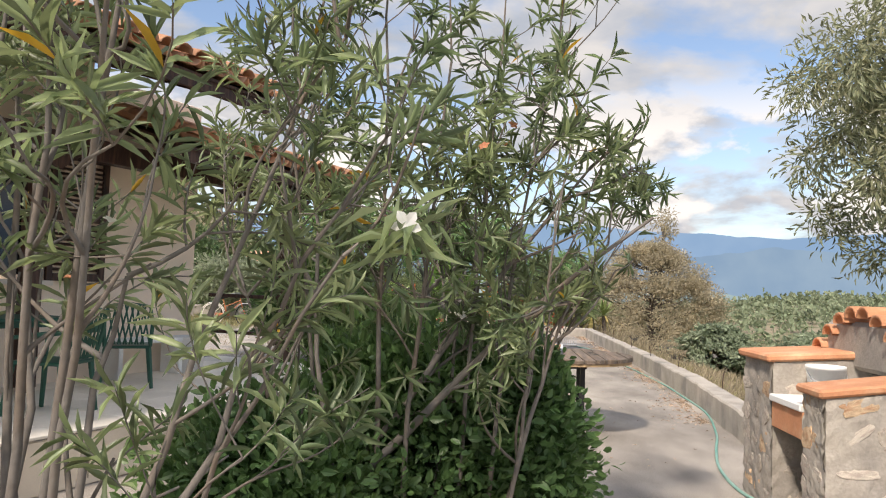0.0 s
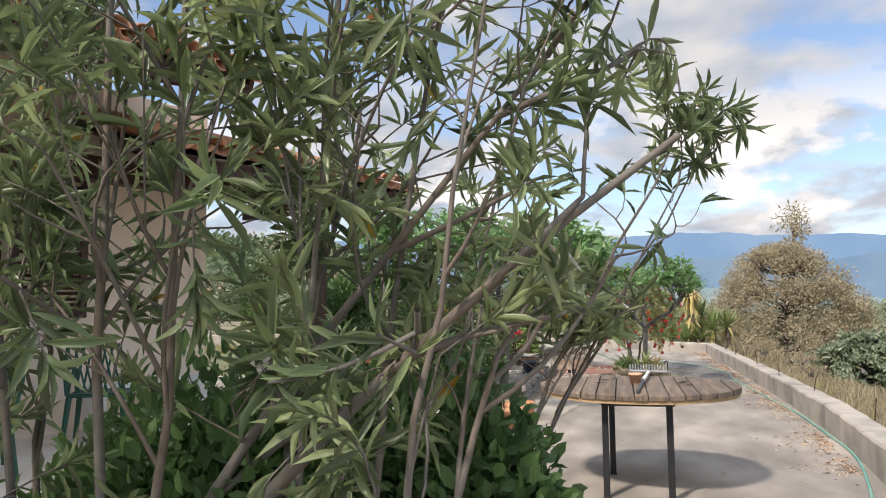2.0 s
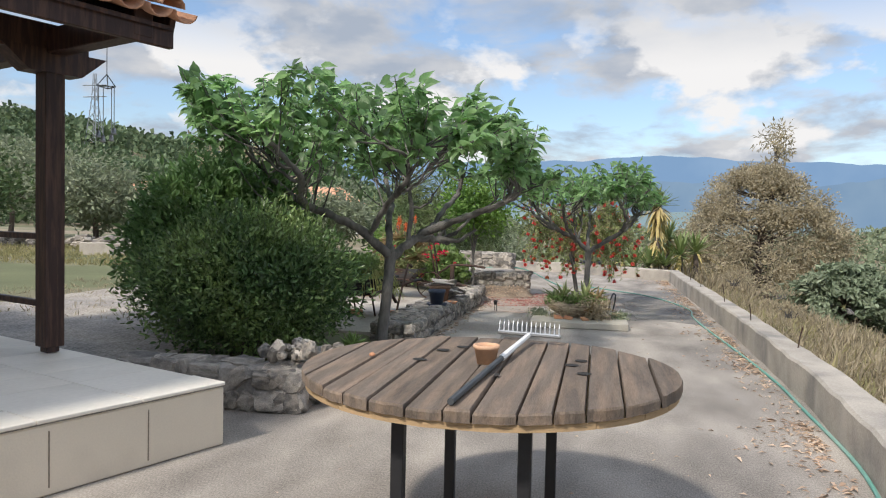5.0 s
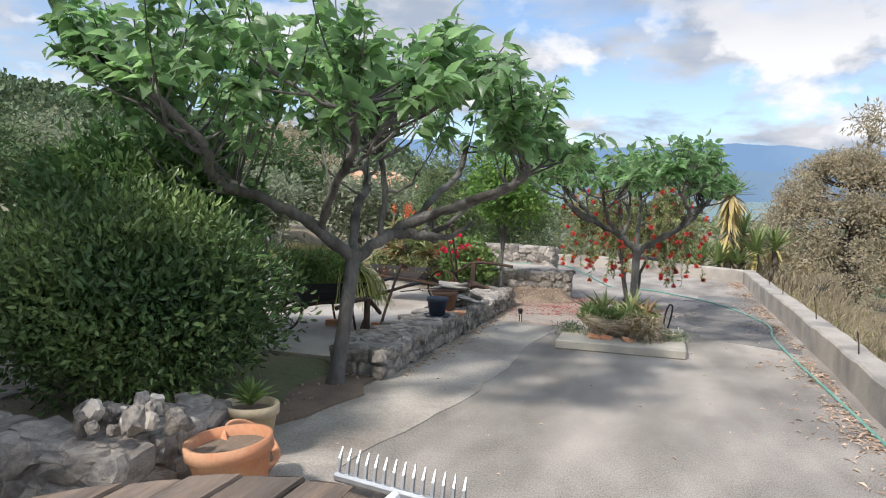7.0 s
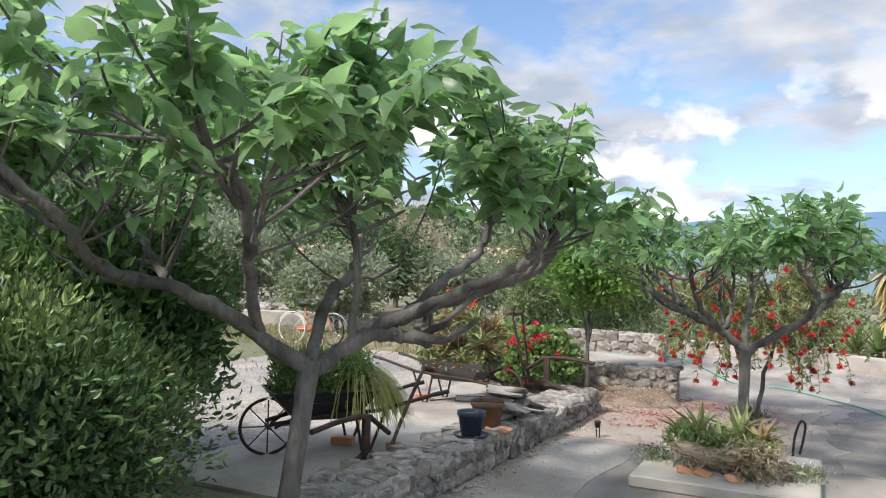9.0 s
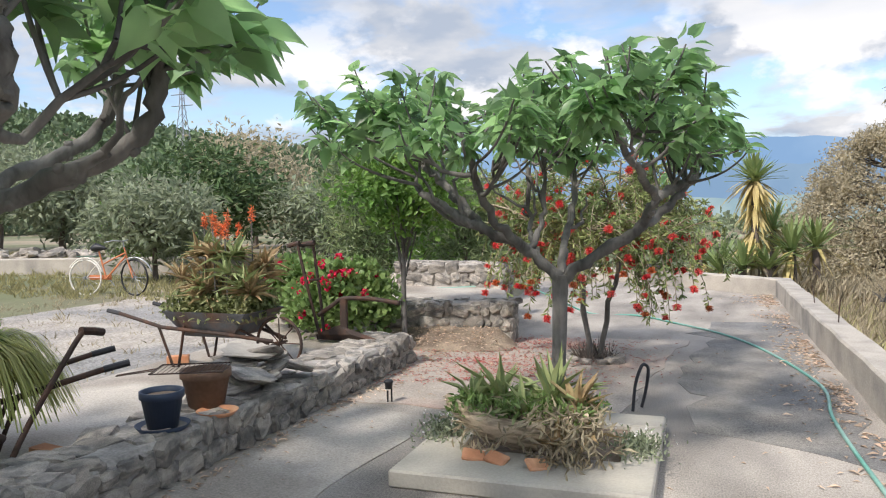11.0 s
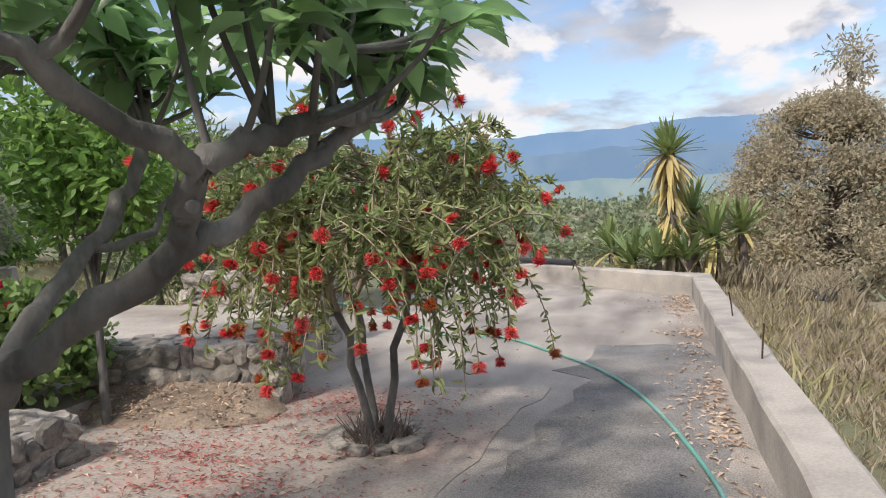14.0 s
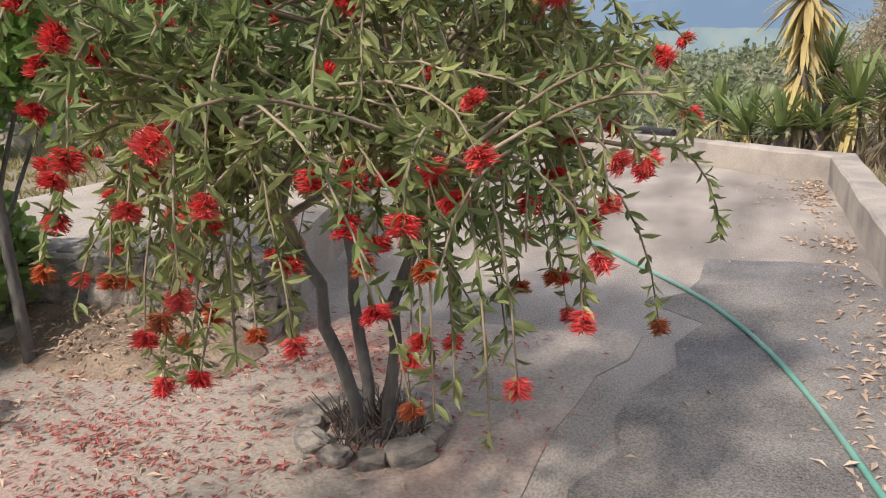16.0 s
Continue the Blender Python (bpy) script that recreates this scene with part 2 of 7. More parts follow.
M_BOX = leaf_mat("boxwood_leaf", (0.085, 0.15, 0.055), (0.255, 0.34, 0.12), 0.38, 0.3, 0.55, 0.45)
M_BBRUSH = leaf_mat("bottlebrush_leaf", (0.19, 0.245, 0.095), (0.36, 0.375, 0.165), 0.42, 0.4, 0.45)
M_REDFL = leaf_mat("red_stamen", (0.70, 0.075, 0.08), (0.80, 0.20, 0.18), 0.6, 0.35, 0.3)
M_SPENT = leaf_mat("spent_stamen", (0.62, 0.17, 0.06), (0.42, 0.16, 0.08), 0.7, 0.3, 0.3)
M_PINKFL = leaf_mat("crimson_petal", (0.72, 0.03, 0.10), None, 0.6, 0.3)
M_WHITEFL = leaf_mat("white_petal", (0.82, 0.80, 0.78), None, 0.6, 0.35, 0.06)
M_DRYFL = leaf_mat("faded_petal", (0.55, 0.26, 0.15), (0.45, 0.17, 0.09), 0.7, 0.3)
M_CITRUS = leaf_mat("citrus_leaf", (0.119, 0.224, 0.049), (0.196, 0.308, 0.070))
M_GERAN = leaf_mat("geranium_leaf", (0.17, 0.26, 0.085), (0.25, 0.335, 0.12))
M_OLIVE = leaf_mat("olive_leaf", (0.221, 0.255, 0.166), (0.304, 0.331, 0.235))
M_WOODS = leaf_mat("wood_leaf", (0.10, 0.152, 0.078), (0.165, 0.205, 0.11), 0.7, 0.2, 0.4)
M_DARKTREE = leaf_mat("dark_tree_leaf", (0.076, 0.128, 0.051), (0.136, 0.187, 0.076), 0.6, 0.2)
M_BROWNTREE = leaf_mat("brown_tree_leaf", (0.36, 0.318, 0.23), (0.50, 0.435, 0.315), 0.8, 0.42, 0.22)
M_EUCA = leaf_mat("eucalyptus_leaf", (0.250, 0.275, 0.175), (0.350, 0.338, 0.225), 0.6, 0.3)
M_CEDAR = leaf_mat("cedar_needle", (0.19, 0.235, 0.15), (0.29, 0.33, 0.225), 0.7, 0.3)
M_STRAW = leaf_mat("dry_grass", (0.41, 0.35, 0.245), (0.31, 0.265, 0.185), 0.8, 0.3)
M_GRASS = leaf_mat("green_grass", (0.31, 0.29, 0.145), (0.38, 0.335, 0.18), 0.8, 0.3)
M_YUCCA = leaf_mat("yucca_leaf", (0.182, 0.247, 0.098), (0.286, 0.325, 0.117), 0.6, 0.2)
M_YUCCA_Y = leaf_mat("yellowed_yucca_leaf", (0.5, 0.41, 0.17), (0.44, 0.35, 0.19), 0.7, 0.25)
M_AGAVE = leaf_mat("agave_leaf", (0.22, 0.28, 0.12), (0.33, 0.33, 0.16), 0.6, 0.15)
M_ALOE = leaf_mat("reddish_aloe_leaf", (0.33, 0.225, 0.125), (0.3, 0.27, 0.13), 0.65, 0.15)
M_ALOEFL = leaf_mat("orange_aloe_flower", (0.72, 0.22, 0.09), None, 0.7, 0.3)
M_LITTER = leaf_mat("fallen_leaf", (0.47, 0.34, 0.25), (0.55, 0.44, 0.34), 0.8, 0.1)
M_PETALS = leaf_mat("fallen_stamen", (0.44, 0.13, 0.11), (0.46, 0.22, 0.19), 0.8, 0.1)
# the foothills' haze is put into this emitted blue
M_MOUNT2 = haze_glow("near_hazy_mountain", (0.185, 0.285, 0.41), 1.0, (0.23, 0.33, 0.44), 0.004)
# wood leaf made paler and greyer: valley haze put into the base colour
M_VALLEY_HAZE = leaf_mat("hazed_valley_leaf", (0.20, 0.245, 0.15), (0.27, 0.29, 0.19), 0.8, 0.3, 0.35)
# range and far hills: haze and daylight are part of these emitted colours
M_MOUNT = haze_glow("hazy_mountain", (0.20, 0.32, 0.49), 1.0, (0.25, 0.37, 0.53), 0.0022)
M_MIDHILL = haze_glow("hazy_hill", (0.26, 0.36, 0.39), 1.0, (0.33, 0.42, 0.42), 0.012)

# ---- mesh helpers ----


def np_mesh(name, V, F, smooth=False):
    """A mesh from vertices (n, 3) and triangles (m, 3)."""
    V, F = np.asarray(V, np.float32).reshape(-1, 3), np.asarray(F, np.int32).reshape(-1, 3)
    me = bpy.data.meshes.new(name)
    me.vertices.add(len(V))
    me.vertices.foreach_set("co", V.ravel())
    me.loops.add(len(F) * 3)
    me.loops.foreach_set("vertex_index", F.ravel())
    me.polygons.add(len(F))
    me.polygons.foreach_set("loop_start", np.arange(0, len(F) * 3, 3, dtype=np.int32))
    me.polygons.foreach_set("use_smooth", np.full(len(F), smooth))
    me.update(calc_edges=True)
    me.validate()
    return me


class Shape:
    """Collects vertices and triangles of one mesh."""

    def __init__(self):
        self.v, self.f, self.n = [], [], 0

    def add(self, V, F):
        V = np.asarray(V, float).reshape(-1, 3)
        self.v.append(V)
        self.f.append(np.asarray(F, int).reshape(-1, 3) + self.n)
        self.n += len(V)
        return self

    def quads(self, V, Q):
        Q = np.asarray(Q, int).reshape(-1, 4)
        return self.add(V, np.concatenate([Q[:, [0, 1, 2]], Q[:, [0, 2, 3]]]))

    def box(self, c, s, rz=0.0, bev=0.006, m=None):
        """A box with chamfered edges: centre, size, turn about z in degrees, chamfer."""
        bm = bmesh.new()
        bmesh.ops.create_cube(bm, size=1.0)
        for v in bm.verts:
            v.co = Vector((v.co.x * s[0], v.co.y * s[1], v.co.z * s[2]))
        if bev > 0:
            bmesh.ops.bevel(bm, geom=bm.edges[:], offset=min(bev, min(s) * 0.3), segments=1, affect="EDGES")
        bmesh.ops.triangulate(bm, faces=bm.faces[:])
        mm = m if m is not None else pose(*c, 0, 0, rz)
        bm.verts.index_update()
        V = [tuple(mm @ v.co) for v in bm.verts]
        F = [[v.index for v in f.verts] for f in bm.faces]
        bm.free()
        return self.add(V, F)

    def tube(self, P, R, k=8, caps=True):
        P = np.asarray(P, float)
        R = np.broadcast_to(np.asarray(R, float), (len(P),))
        T = np.gradient(P, axis=0)
        T /= np.linalg.norm(T, axis=1)[:, None] + 1e-9
        ref = np.array([0.0, 0.0, 1.0]) if abs(T[0, 2]) < 0.9 else np.array([1.0, 0.0, 0.0])
        A = np.cross(T, ref)
        A /= np.linalg.norm(A, axis=1)[:, None] + 1e-9
        B = np.cross(T, A)
        a = np.linspace(0, 2 * np.pi, k, endpoint=False)
        ring = (np.cos(a)[None, :, None] * A[:, None] + np.sin(a)[None, :, None] * B[:, None]) * R[:, None, None] + P[:, None]
        n = len(P)
        i, j = np.meshgrid(np.arange(n - 1), np.arange(k), indexing="ij")
        q = np.stack([i * k + j, i * k + (j + 1) % k, (i + 1) * k + (j + 1) % k, (i + 1) * k + j], -1).reshape(-1, 4)
        self.quads(ring.reshape(-1, 3), q)
        if caps:
            for e in (0, n - 1):
                self.add(np.vstack([ring[e], P[e]]), [[x, (x + 1) % k, k] for x in range(k)])
        return self

    def lathe(self, prof, c=(0, 0, 0), k=24, m=None):
        """A turned shape from (radius, height) pairs."""
        a = np.linspace(0, 2 * np.pi, k, endpoint=False)
        V = np.array([[r * np.cos(t), r * np.sin(t), z] for r, z in prof for t in a])
        if m is not None:
            V = np.array([tuple(m @ Vector(v)) for v in V])
        else:
            V = V + np.array(c)
        n = len(prof)
        q = [[i * k + j, i * k + (j + 1) % k, (i + 1) * k + (j + 1) % k, (i + 1) * k + j] for i in range(n - 1) for j in range(k)]
        return self.quads(V, q)

    def mesh(self, name, smooth=False):
        return np_mesh(name, np.concatenate(self.v), np.concatenate(self.f), smooth)


def part(name, shape, material, parent=None, label="", smooth=False):
    """One mesh object under a thing or under a part."""
    me = shape.mesh(name, smooth) if isinstance(shape, Shape) else shape
    if not me.materials:
        me.materials.append(material)
    ob = new(name, me)
    if parent is not None:
        ob.parent = parent
        ob.matrix_parent_inverse = Matrix.Identity(4)
    if label:
        ob["label"] = label
    return ob


def thing(name, label, category, at=(0, 0, 0), group="", rz=0.0, kind=""):
    ob = new(name)
    ob.empty_display_size = 0.1
    ob.matrix_basis = pose(*at, 0, 0, rz)
    return tagged(ob, label, category, group, kind)


def single(name, shape, material, label, category, group="", kind="", smooth=False, at=None):
    ob = part(name, shape, material, None, "", smooth)
    if at is not None:
        ob.matrix_basis = at
    return tagged(ob, label, category, group, kind)


def unit(v):
    v = np.asarray(v, float)
    return v / (np.linalg.norm(v, axis=-1, keepdims=True) + 1e-9)


LANCE = (np.array([[0, 0, 0], [-.5, .42, .12], [0, .42, 0], [.5, .42, .12], [0, 1, -.10]]), np.array([[0, 2, 1], [0, 3, 2], [1, 2, 4], [2, 3, 4]]))
OVAL = (np.array([[0, 0, 0], [-.46, .3, .08], [.46, .3, .08], [-.40, .7, .05], [.40, .7, .05], [0, 1, -.08], [0, .5, 0]]),
        np.array([[0, 6, 1], [0, 2, 6], [1, 6, 3], [2, 4, 6], [3, 6, 5], [4, 5, 6]]))
HEART = (np.array([[0, .08, 0], [-.30, -.04, .05], [.30, -.04, .05], [-.52, .25, .09], [.52, .25, .09], [-.42, .55, .05], [.42, .55, .05],
                   [-.18, .82, -.10], [.18, .82, -.10], [0, 1.08, -.27], [0, .35, -.02], [0, .65, -.06], [0, -.22, 0.02], [.03, .08, 0]]),
         np.array([[0, 10, 1], [1, 10, 3], [3, 10, 5], [5, 10, 11], [5, 11, 7], [7, 11, 9], [0, 2, 10], [2, 4, 10], [4, 6, 10], [6, 11, 10], [6, 8, 11], [8, 9, 11], [12, 13, 0]]))
NARROW = (np.array([[0, 0, 0], [-.38, .25, .06], [.38, .25, .06], [-.46, .6, .05], [.46, .6, .05], [0, 1, -.12], [0, .45, -.02]]), OVAL[1])
BLADE = (np.array([[-.5, 0, 0], [.5, 0, 0], [-.42, .5, .05], [.42, .5, .05], [0, 1, -.12], [0, .5, -.02], [0, 0, -.02]]),
         np.array([[0, 6, 5], [0, 5, 2], [6, 1, 3], [6, 3, 5], [2, 5, 4], [5, 3, 4]]))
CARD = (np.array([[-.5, 0, 0], [.35, .1, .1], [.5, .8, 0], [-.3, 1, .15]]), np.array([[0, 1, 2], [0, 2, 3]]))


def leaves(shape, P, D, U, L, W, template):
    """Adds one leaf at each place P, pointing along D, its face towards U, L long and W wide."""
    P, D, U = np.asarray(P, float), unit(D), np.asarray(U, float)
    n = len(P)
    if n == 0:
        return shape
    S = unit(np.cross(D, U + 1e-4))
    N = np.cross(S, D)
    L, W = np.broadcast_to(L, (n,)), np.broadcast_to(W, (n,))
    tv, tf = template
    V = P[:, None] + S[:, None] * (tv[None, :, 0:1] * W[:, None, None]) + D[:, None] * (tv[None, :, 1:2] * L[:, None, None]) + N[:, None] * (tv[None, :, 2:3] * L[:, None, None])
    F = tf[None] + (np.arange(n) * len(tv))[:, None, None]
    return shape.add(V.reshape(-1, 3), F.reshape(-1, 3))


def curve_pts(p0, p1, bend=(0, 0, 0), n=8, wob=0.0):
    p0, p1, bend = np.array(p0, float), np.array(p1, float), np.array(bend, float)
    t = np.linspace(0, 1, n)[:, None]
    P = p0 * (1 - t) + p1 * t + bend * (4 * t * (1 - t))
    if wob:
        w = rng.normal(0, wob, (n, 3))
        w[0] = 0
        P = P + w * np.sin(np.pi * np.clip(t, 0, 0.92))
    return P


def along(P, t):
    """Places at shares t of a polyline, with the way there."""
    t = np.asarray(t, float) * (len(P) - 1)
    i = np.clip(t.astype(int), 0, len(P) - 2)
    f = (t - i)[:, None]
    return P[i] * (1 - f) + P[i + 1] * f, unit(P[i + 1] - P[i])


def rand_dirs(n):
    return unit(rng.normal(0, 1, (n, 3)))


def single_leaves(parent, name, P, D, U, L, W, template, material):
    """Leaves that are pieces of their own on one shared mesh."""
    me = np_mesh(name, template[0], template[1])
    me.materials.append(material)
    D = unit(D)
    S = unit(np.cross(D, np.asarray(U) + 1e-4))
    N = np.cross(S, D)
    n = len(D)
    L, W = np.broadcast_to(L, (n,)), np.broadcast_to(W, (n,))
    for p, d, s, k, l, w in zip(np.asarray(P), D, S, N, L, W):
        ob = new(name, me)
        ob.parent = parent
        ob.matrix_basis = Matrix(((s[0] * w, d[0] * l, k[0] * l, p[0]), (s[1] * w, d[1] * l, k[1] * l, p[1]), (s[2] * w, d[2] * l, k[2] * l, p[2]), (0, 0, 0, 1)))

# ---- large structure ----
from mathutils.geometry import tessellate_polygon


def smooth_step(a, b, x):
    t = np.clip((x - a) / (b - a), 0, 1)
    return t * t * (3 - 2 * t)


SKYLINE_AZ = [-180, -90, -60, -54, -43, -33, -28, -22, -16, -8, 0, 10, 18, 25, 40, 70, 120, 180]
SKYLINE_EL = [3, 8, 9.0, 8.6, 6.6, 5.6, 5.0, 4.0, 1.0, -2.2, -3.4, -3.2, -1.8, -0.3, 0.3, 0.0, 1.0, 3]


def terrain_height(x, y):
    x, y = np.asarray(x, float), np.asarray(y, float)
    r = np.hypot(x, y - 15)
    az = np.degrees(np.arctan2(x, y - 15))
    d = np.maximum(np.maximum(x - 3.5, 0), (y - 30.6) * 0.9 * smooth_step(-14, -1, x))
    d = np.maximum(d, 0)
    right = -0.16 - 0.24 * np.minimum(d, 40) - 0.02 * np.maximum(d - 40, 0)
    left = 0.10 + 0.012 * np.maximum(-x - 6, 0)
    h = np.where(d > 0, right, np.where(x < -1.3, left, -0.06))
    h = np.where((x < -1.3) & (y < 12.5), -0.06, h)
    el = np.interp(az, SKYLINE_AZ, SKYLINE_EL)
    far = np.tan(np.radians(el)) * np.minimum(r, 330) * smooth_step(40, 330, r)
    far = far + np.where(r > 330, -0.02 * (r - 330), 0)
    k = smooth_step(45, 160, r)
    h = h * (1 - k) + far * k
    rough = np.sin(x * 0.05 + 1) * np.cos(y * 0.043) * 2.5 * smooth_step(60, 200, r)
    return h + rough


def build_terrain():
    rs = np.concatenate([np.linspace(0, 48, 97), np.geomspace(50, 4600, 60)])
    aa = np.radians(np.linspace(0, 360, 240, endpoint=False))
    rr, tt = np.meshgrid(rs, aa, indexing="ij")
    X, Y = rr * np.sin(tt), 15 + rr * np.cos(tt)
    Z = terrain_height(X, Y)
    k = len(aa)
    i, j = np.meshgrid(np.arange(len(rs) - 1), np.arange(k), indexing="ij")
    q = np.stack([i * k + j, (i + 1) * k + j, (i + 1) * k + (j + 1) % k, i * k + (j + 1) % k], -1)[..., ::-1]
    s = Shape().quads(np.stack([X, Y, Z], -1).reshape(-1, 3), q.reshape(-1, 4))
    single("ground", s, M_GROUND, "dry stony hillside ground with sparse grass", "ground", kind="structure", smooth=True)


build_terrain()


def sheet(pts, z0, z1):
    """A flat slab over a convex outline, from z0 up to z1."""
    n = len(pts)
    V = [(x, y, z1) for x, y in pts] + [(x, y, z0) for x, y in pts]
    F = [list(f) for f in tessellate_polygon([[Vector((x, y, 0)) for x, y in pts]])]
    F = [f if (V[f[1]][0] - V[f[0]][0]) * (V[f[2]][1] - V[f[0]][1]) - (V[f[1]][1] - V[f[0]][1]) * (V[f[2]][0] - V[f[0]][0]) > 0 else f[::-1] for f in F]
    for i in range(n):
        j = (i + 1) % n
        F += [[i, i + n, j + n], [i, j + n, j]]
    return Shape().add(V, F)


def wobbly(pts, step=0.25, amp=0.025):
    out = []
    for (x0, y0), (x1, y1) in zip(pts, pts[1:] + pts[:1]):
        n = max(1, int(math.hypot(x1 - x0, y1 - y0) / step))
        for i in range(n):
            t = i / n
            a = amp if i else 0
            out.append((x0 + (x1 - x0) * t + rng.normal(0, a), y0 + (y1 - y0) * t + rng.normal(0, a)))
    return out


single("driveway", sheet([(3.5, -6), (3.5, 27.6), (0.7, 30.3), (-2.6, 30.3), (-7, 12), (-7, -6)], -0.055, 0.0), M_CONCRETE,
       "weathered grey concrete driveway with stains and cracks", "driveway", kind="structure")
single("pavement", sheet(wobbly([(-0.95, 19.35), (1.52, 19.25), (1.78, 22.0), (1.95, 22.85), (-0.1, 22.7), (-1.0, 22.0)]), 0.0, 0.008), M_SLAB,
       "pale concrete slab stained pink by fallen flowers", "slab", kind="structure")
single("pavement", sheet(wobbly([(-0.75, 13.25), (-0.15, 13.4), (0.12, 15.2), (0.22, 19.1), (-0.85, 19.2), (-0.78, 15.7), (-0.80, 15.0)]), 0.0, 0.006), M_PAVE,
       "pale worn concrete path strip beside stone kerb", "path", kind="structure")
single("pavement", sheet(wobbly([(2.0, 19.2), (3.1, 18.6), (3.15, 24.5), (2.2, 24.5), (2.12, 22.8), (1.95, 21.9)], 0.3, 0.08), 0.0, 0.004), M_CONCRETE_OLD,
       "dark worn patch of old concrete", "patch", kind="structure")
single("yard", sheet([(-1.25, 15.6), (-1.35, 22.3), (-2.9, 22.3), (-2.75, 15.6)], 0.05, 0.13), M_PAVE,
       "pale rough concrete yard paving behind stone kerb", "paving", kind="structure")
single("yard", sheet([(-2.7, 12.9), (-2.85, 24.4), (-7.5, 24.8), (-14, 13.0)], 0.02, 0.118), M_GRAVEL,
       "grey gravel yard with sparse weeds", "gravel", kind="structure")

STONES = []


def stone_meshes():
    for k in range(14):
        bm = bmesh.new()
        bmesh.ops.create_cube(bm, size=1.0)
        bmesh.ops.subdivide_edges(bm, edges=bm.edges[:], cuts=2, use_grid_fill=True)
        for v in bm.verts:
            s = v.co.normalized() * 0.58
            v.co = v.co.lerp(s, 0.5) + Vector(rng.normal(0, 0.04, 3))
        bmesh.ops.triangulate(bm, faces=bm.faces[:])
        me = bpy.data.meshes.new("stone")
        bm.to_mesh(me)
        bm.free()
        me.materials.append(M_STONE)
        STONES.append(me)


stone_meshes()


def stone(parent, c, s, rot=(0, 0, 0)):
    ob = new("stone", STONES[int(rng.integers(len(STONES)))])
    ob.parent = parent
    ob.matrix_basis = Matrix.LocRotScale(c, Euler([radians(a) for a in rot]), s)
    return ob


def stone_wall(name, label, a, b, width, h, row=0.13, length=0.22, top=True, ends=True, back=False):
    """A low rubble wall from a to b, standing to the left of that line, with each stone a piece of its own."""
    a, b = Vector((*a, 0)), Vector((*b, 0))
    w = (b - a)
    ln, rz = w.length, math.degrees(math.atan2(w.y, w.x))
    root = thing(name, label, "stone wall", (a.x, a.y, 0), rz=rz, kind="structure")
    part("mortar_core", Shape().box((ln / 2, width / 2, h / 2 - 0.02), (ln - 0.03, width - 0.04, h + 0.045), bev=0.025), M_MORTAR, root)
    rows = max(1, round(h / row))
    for side in ([0, 1] if back else [0]):
        for r in range(rows):
            x = rng.uniform(-0.1, 0)
            while x < ln:
                L = length * rng.uniform(0.4, 1.15)
                z = (r + 0.5) * h / rows + rng.normal(0, 0.02)
                stone(root, (min(x + L / 2, ln - 0.06), 0.045 if not side else width - 0.045, z + rng.normal(0, 0.01)),
                      (L * 1.0, 0.125, h / rows * rng.uniform(0.65, 1.15)), (rng.normal(0, 6), rng.normal(0, 16), rng.normal(0, 7)))
                x += L * 0.97
    if ends:
        for r in range(rows):
            for e in (0.03, ln - 0.03):
                y = 0.0
                while y < width:
                    L = length * rng.uniform(0.6, 1.1)
                    stone(root, (e, min(y + L / 2, width - 0.05), (r + 0.5) * h / rows), (0.13, L, h / rows * 1.02), (rng.normal(0, 7), 0, rng.normal(0, 4)))
                    y += L * 0.97
    if top:
        y = 0.05
        while y < width:
            wd = min(length * rng.uniform(0.8, 1.2), width)
            x = rng.uniform(-0.1, 0)
            while x < ln:
                L = length * rng.uniform(0.5, 1.3)
                if rng.uniform() < 0.72:
                    stone(root, (min(x + L / 2, ln - 0.05), min(y + wd / 2, width - 0.05), h - 0.018), (L, wd * 0.95, rng.uniform(0.07, 0.09)), (rng.normal(0, 3), rng.normal(0, 3), rng.normal(0, 25)))
                x += L * 0.98
            y += wd * 0.95
    return root


# parapet along the drop, in three runs, and the skewed end wall
def parapet():
    line = [(2.80, 9.75), (3.13, 13.5), (3.24, 18.0), (3.26, 23.0), (3.30, 27.9), (0.75, 30.2), (-1.4, 30.4)]
    s = Shape()
    th, h = 0.27, 0.30
    inner = [Vector(p) for p in line]
    outer = []
    for i, p in enumerate(inner):
        d0 = (inner[i] - inner[i - 1]).normalized() if i else (inner[1] - inner[0]).normalized()
        d1 = (inner[i + 1] - inner[i]).normalized() if i < len(inner) - 1 else d0
        n = Vector(((d0 + d1).y, -(d0 + d1).x)).normalized()
        outer.append(p + n * th / max(0.5, n.dot(Vector((d0.y, -d0.x)))))
    cols = []
    for i in range(len(line) - 1):
        m = 14
        for k in range(m + (i == len(line) - 2)):
            t = k / m
            a, b = inner[i].lerp(inner[i + 1], t), outer[i].lerp(outer[i + 1], t)
            w = rng.normal(0, 0.006, 4)
            cols.append([(a.x + w[0], a.y, -0.5), (a.x + w[0], a.y, h - 0.02 + w[2]), (a.x + 0.02 * (b.x - a.x) / th + w[0], a.y + 0.02 * (b.y - a.y) / th, h + w[2]),
                         (b.x - 0.02 * (b.x - a.x) / th, b.y - 0.02 * (b.y - a.y) / th, h + w[3]), (b.x + w[1], b.y, h - 0.02 + w[3]), (b.x + w[1], b.y, -1.2)])
    V = np.array(cols).reshape(-1, 3)
    q = [[i * 6 + j, (i + 1) * 6 + j, (i + 1) * 6 + j + 1, i * 6 + j + 1] for i in range(len(cols) - 1) for j in range(5)]
    s.quads(V, q)
    for e in (0, len(cols) - 1):
        s.add(np.array(cols[e]), [[0, 1, 2], [0, 2, 3], [0, 3, 4], [0, 4, 5]])
    single("parapet", s, M_WALL, "low cast concrete parapet wall, grey and weathered", "wall", kind="structure")


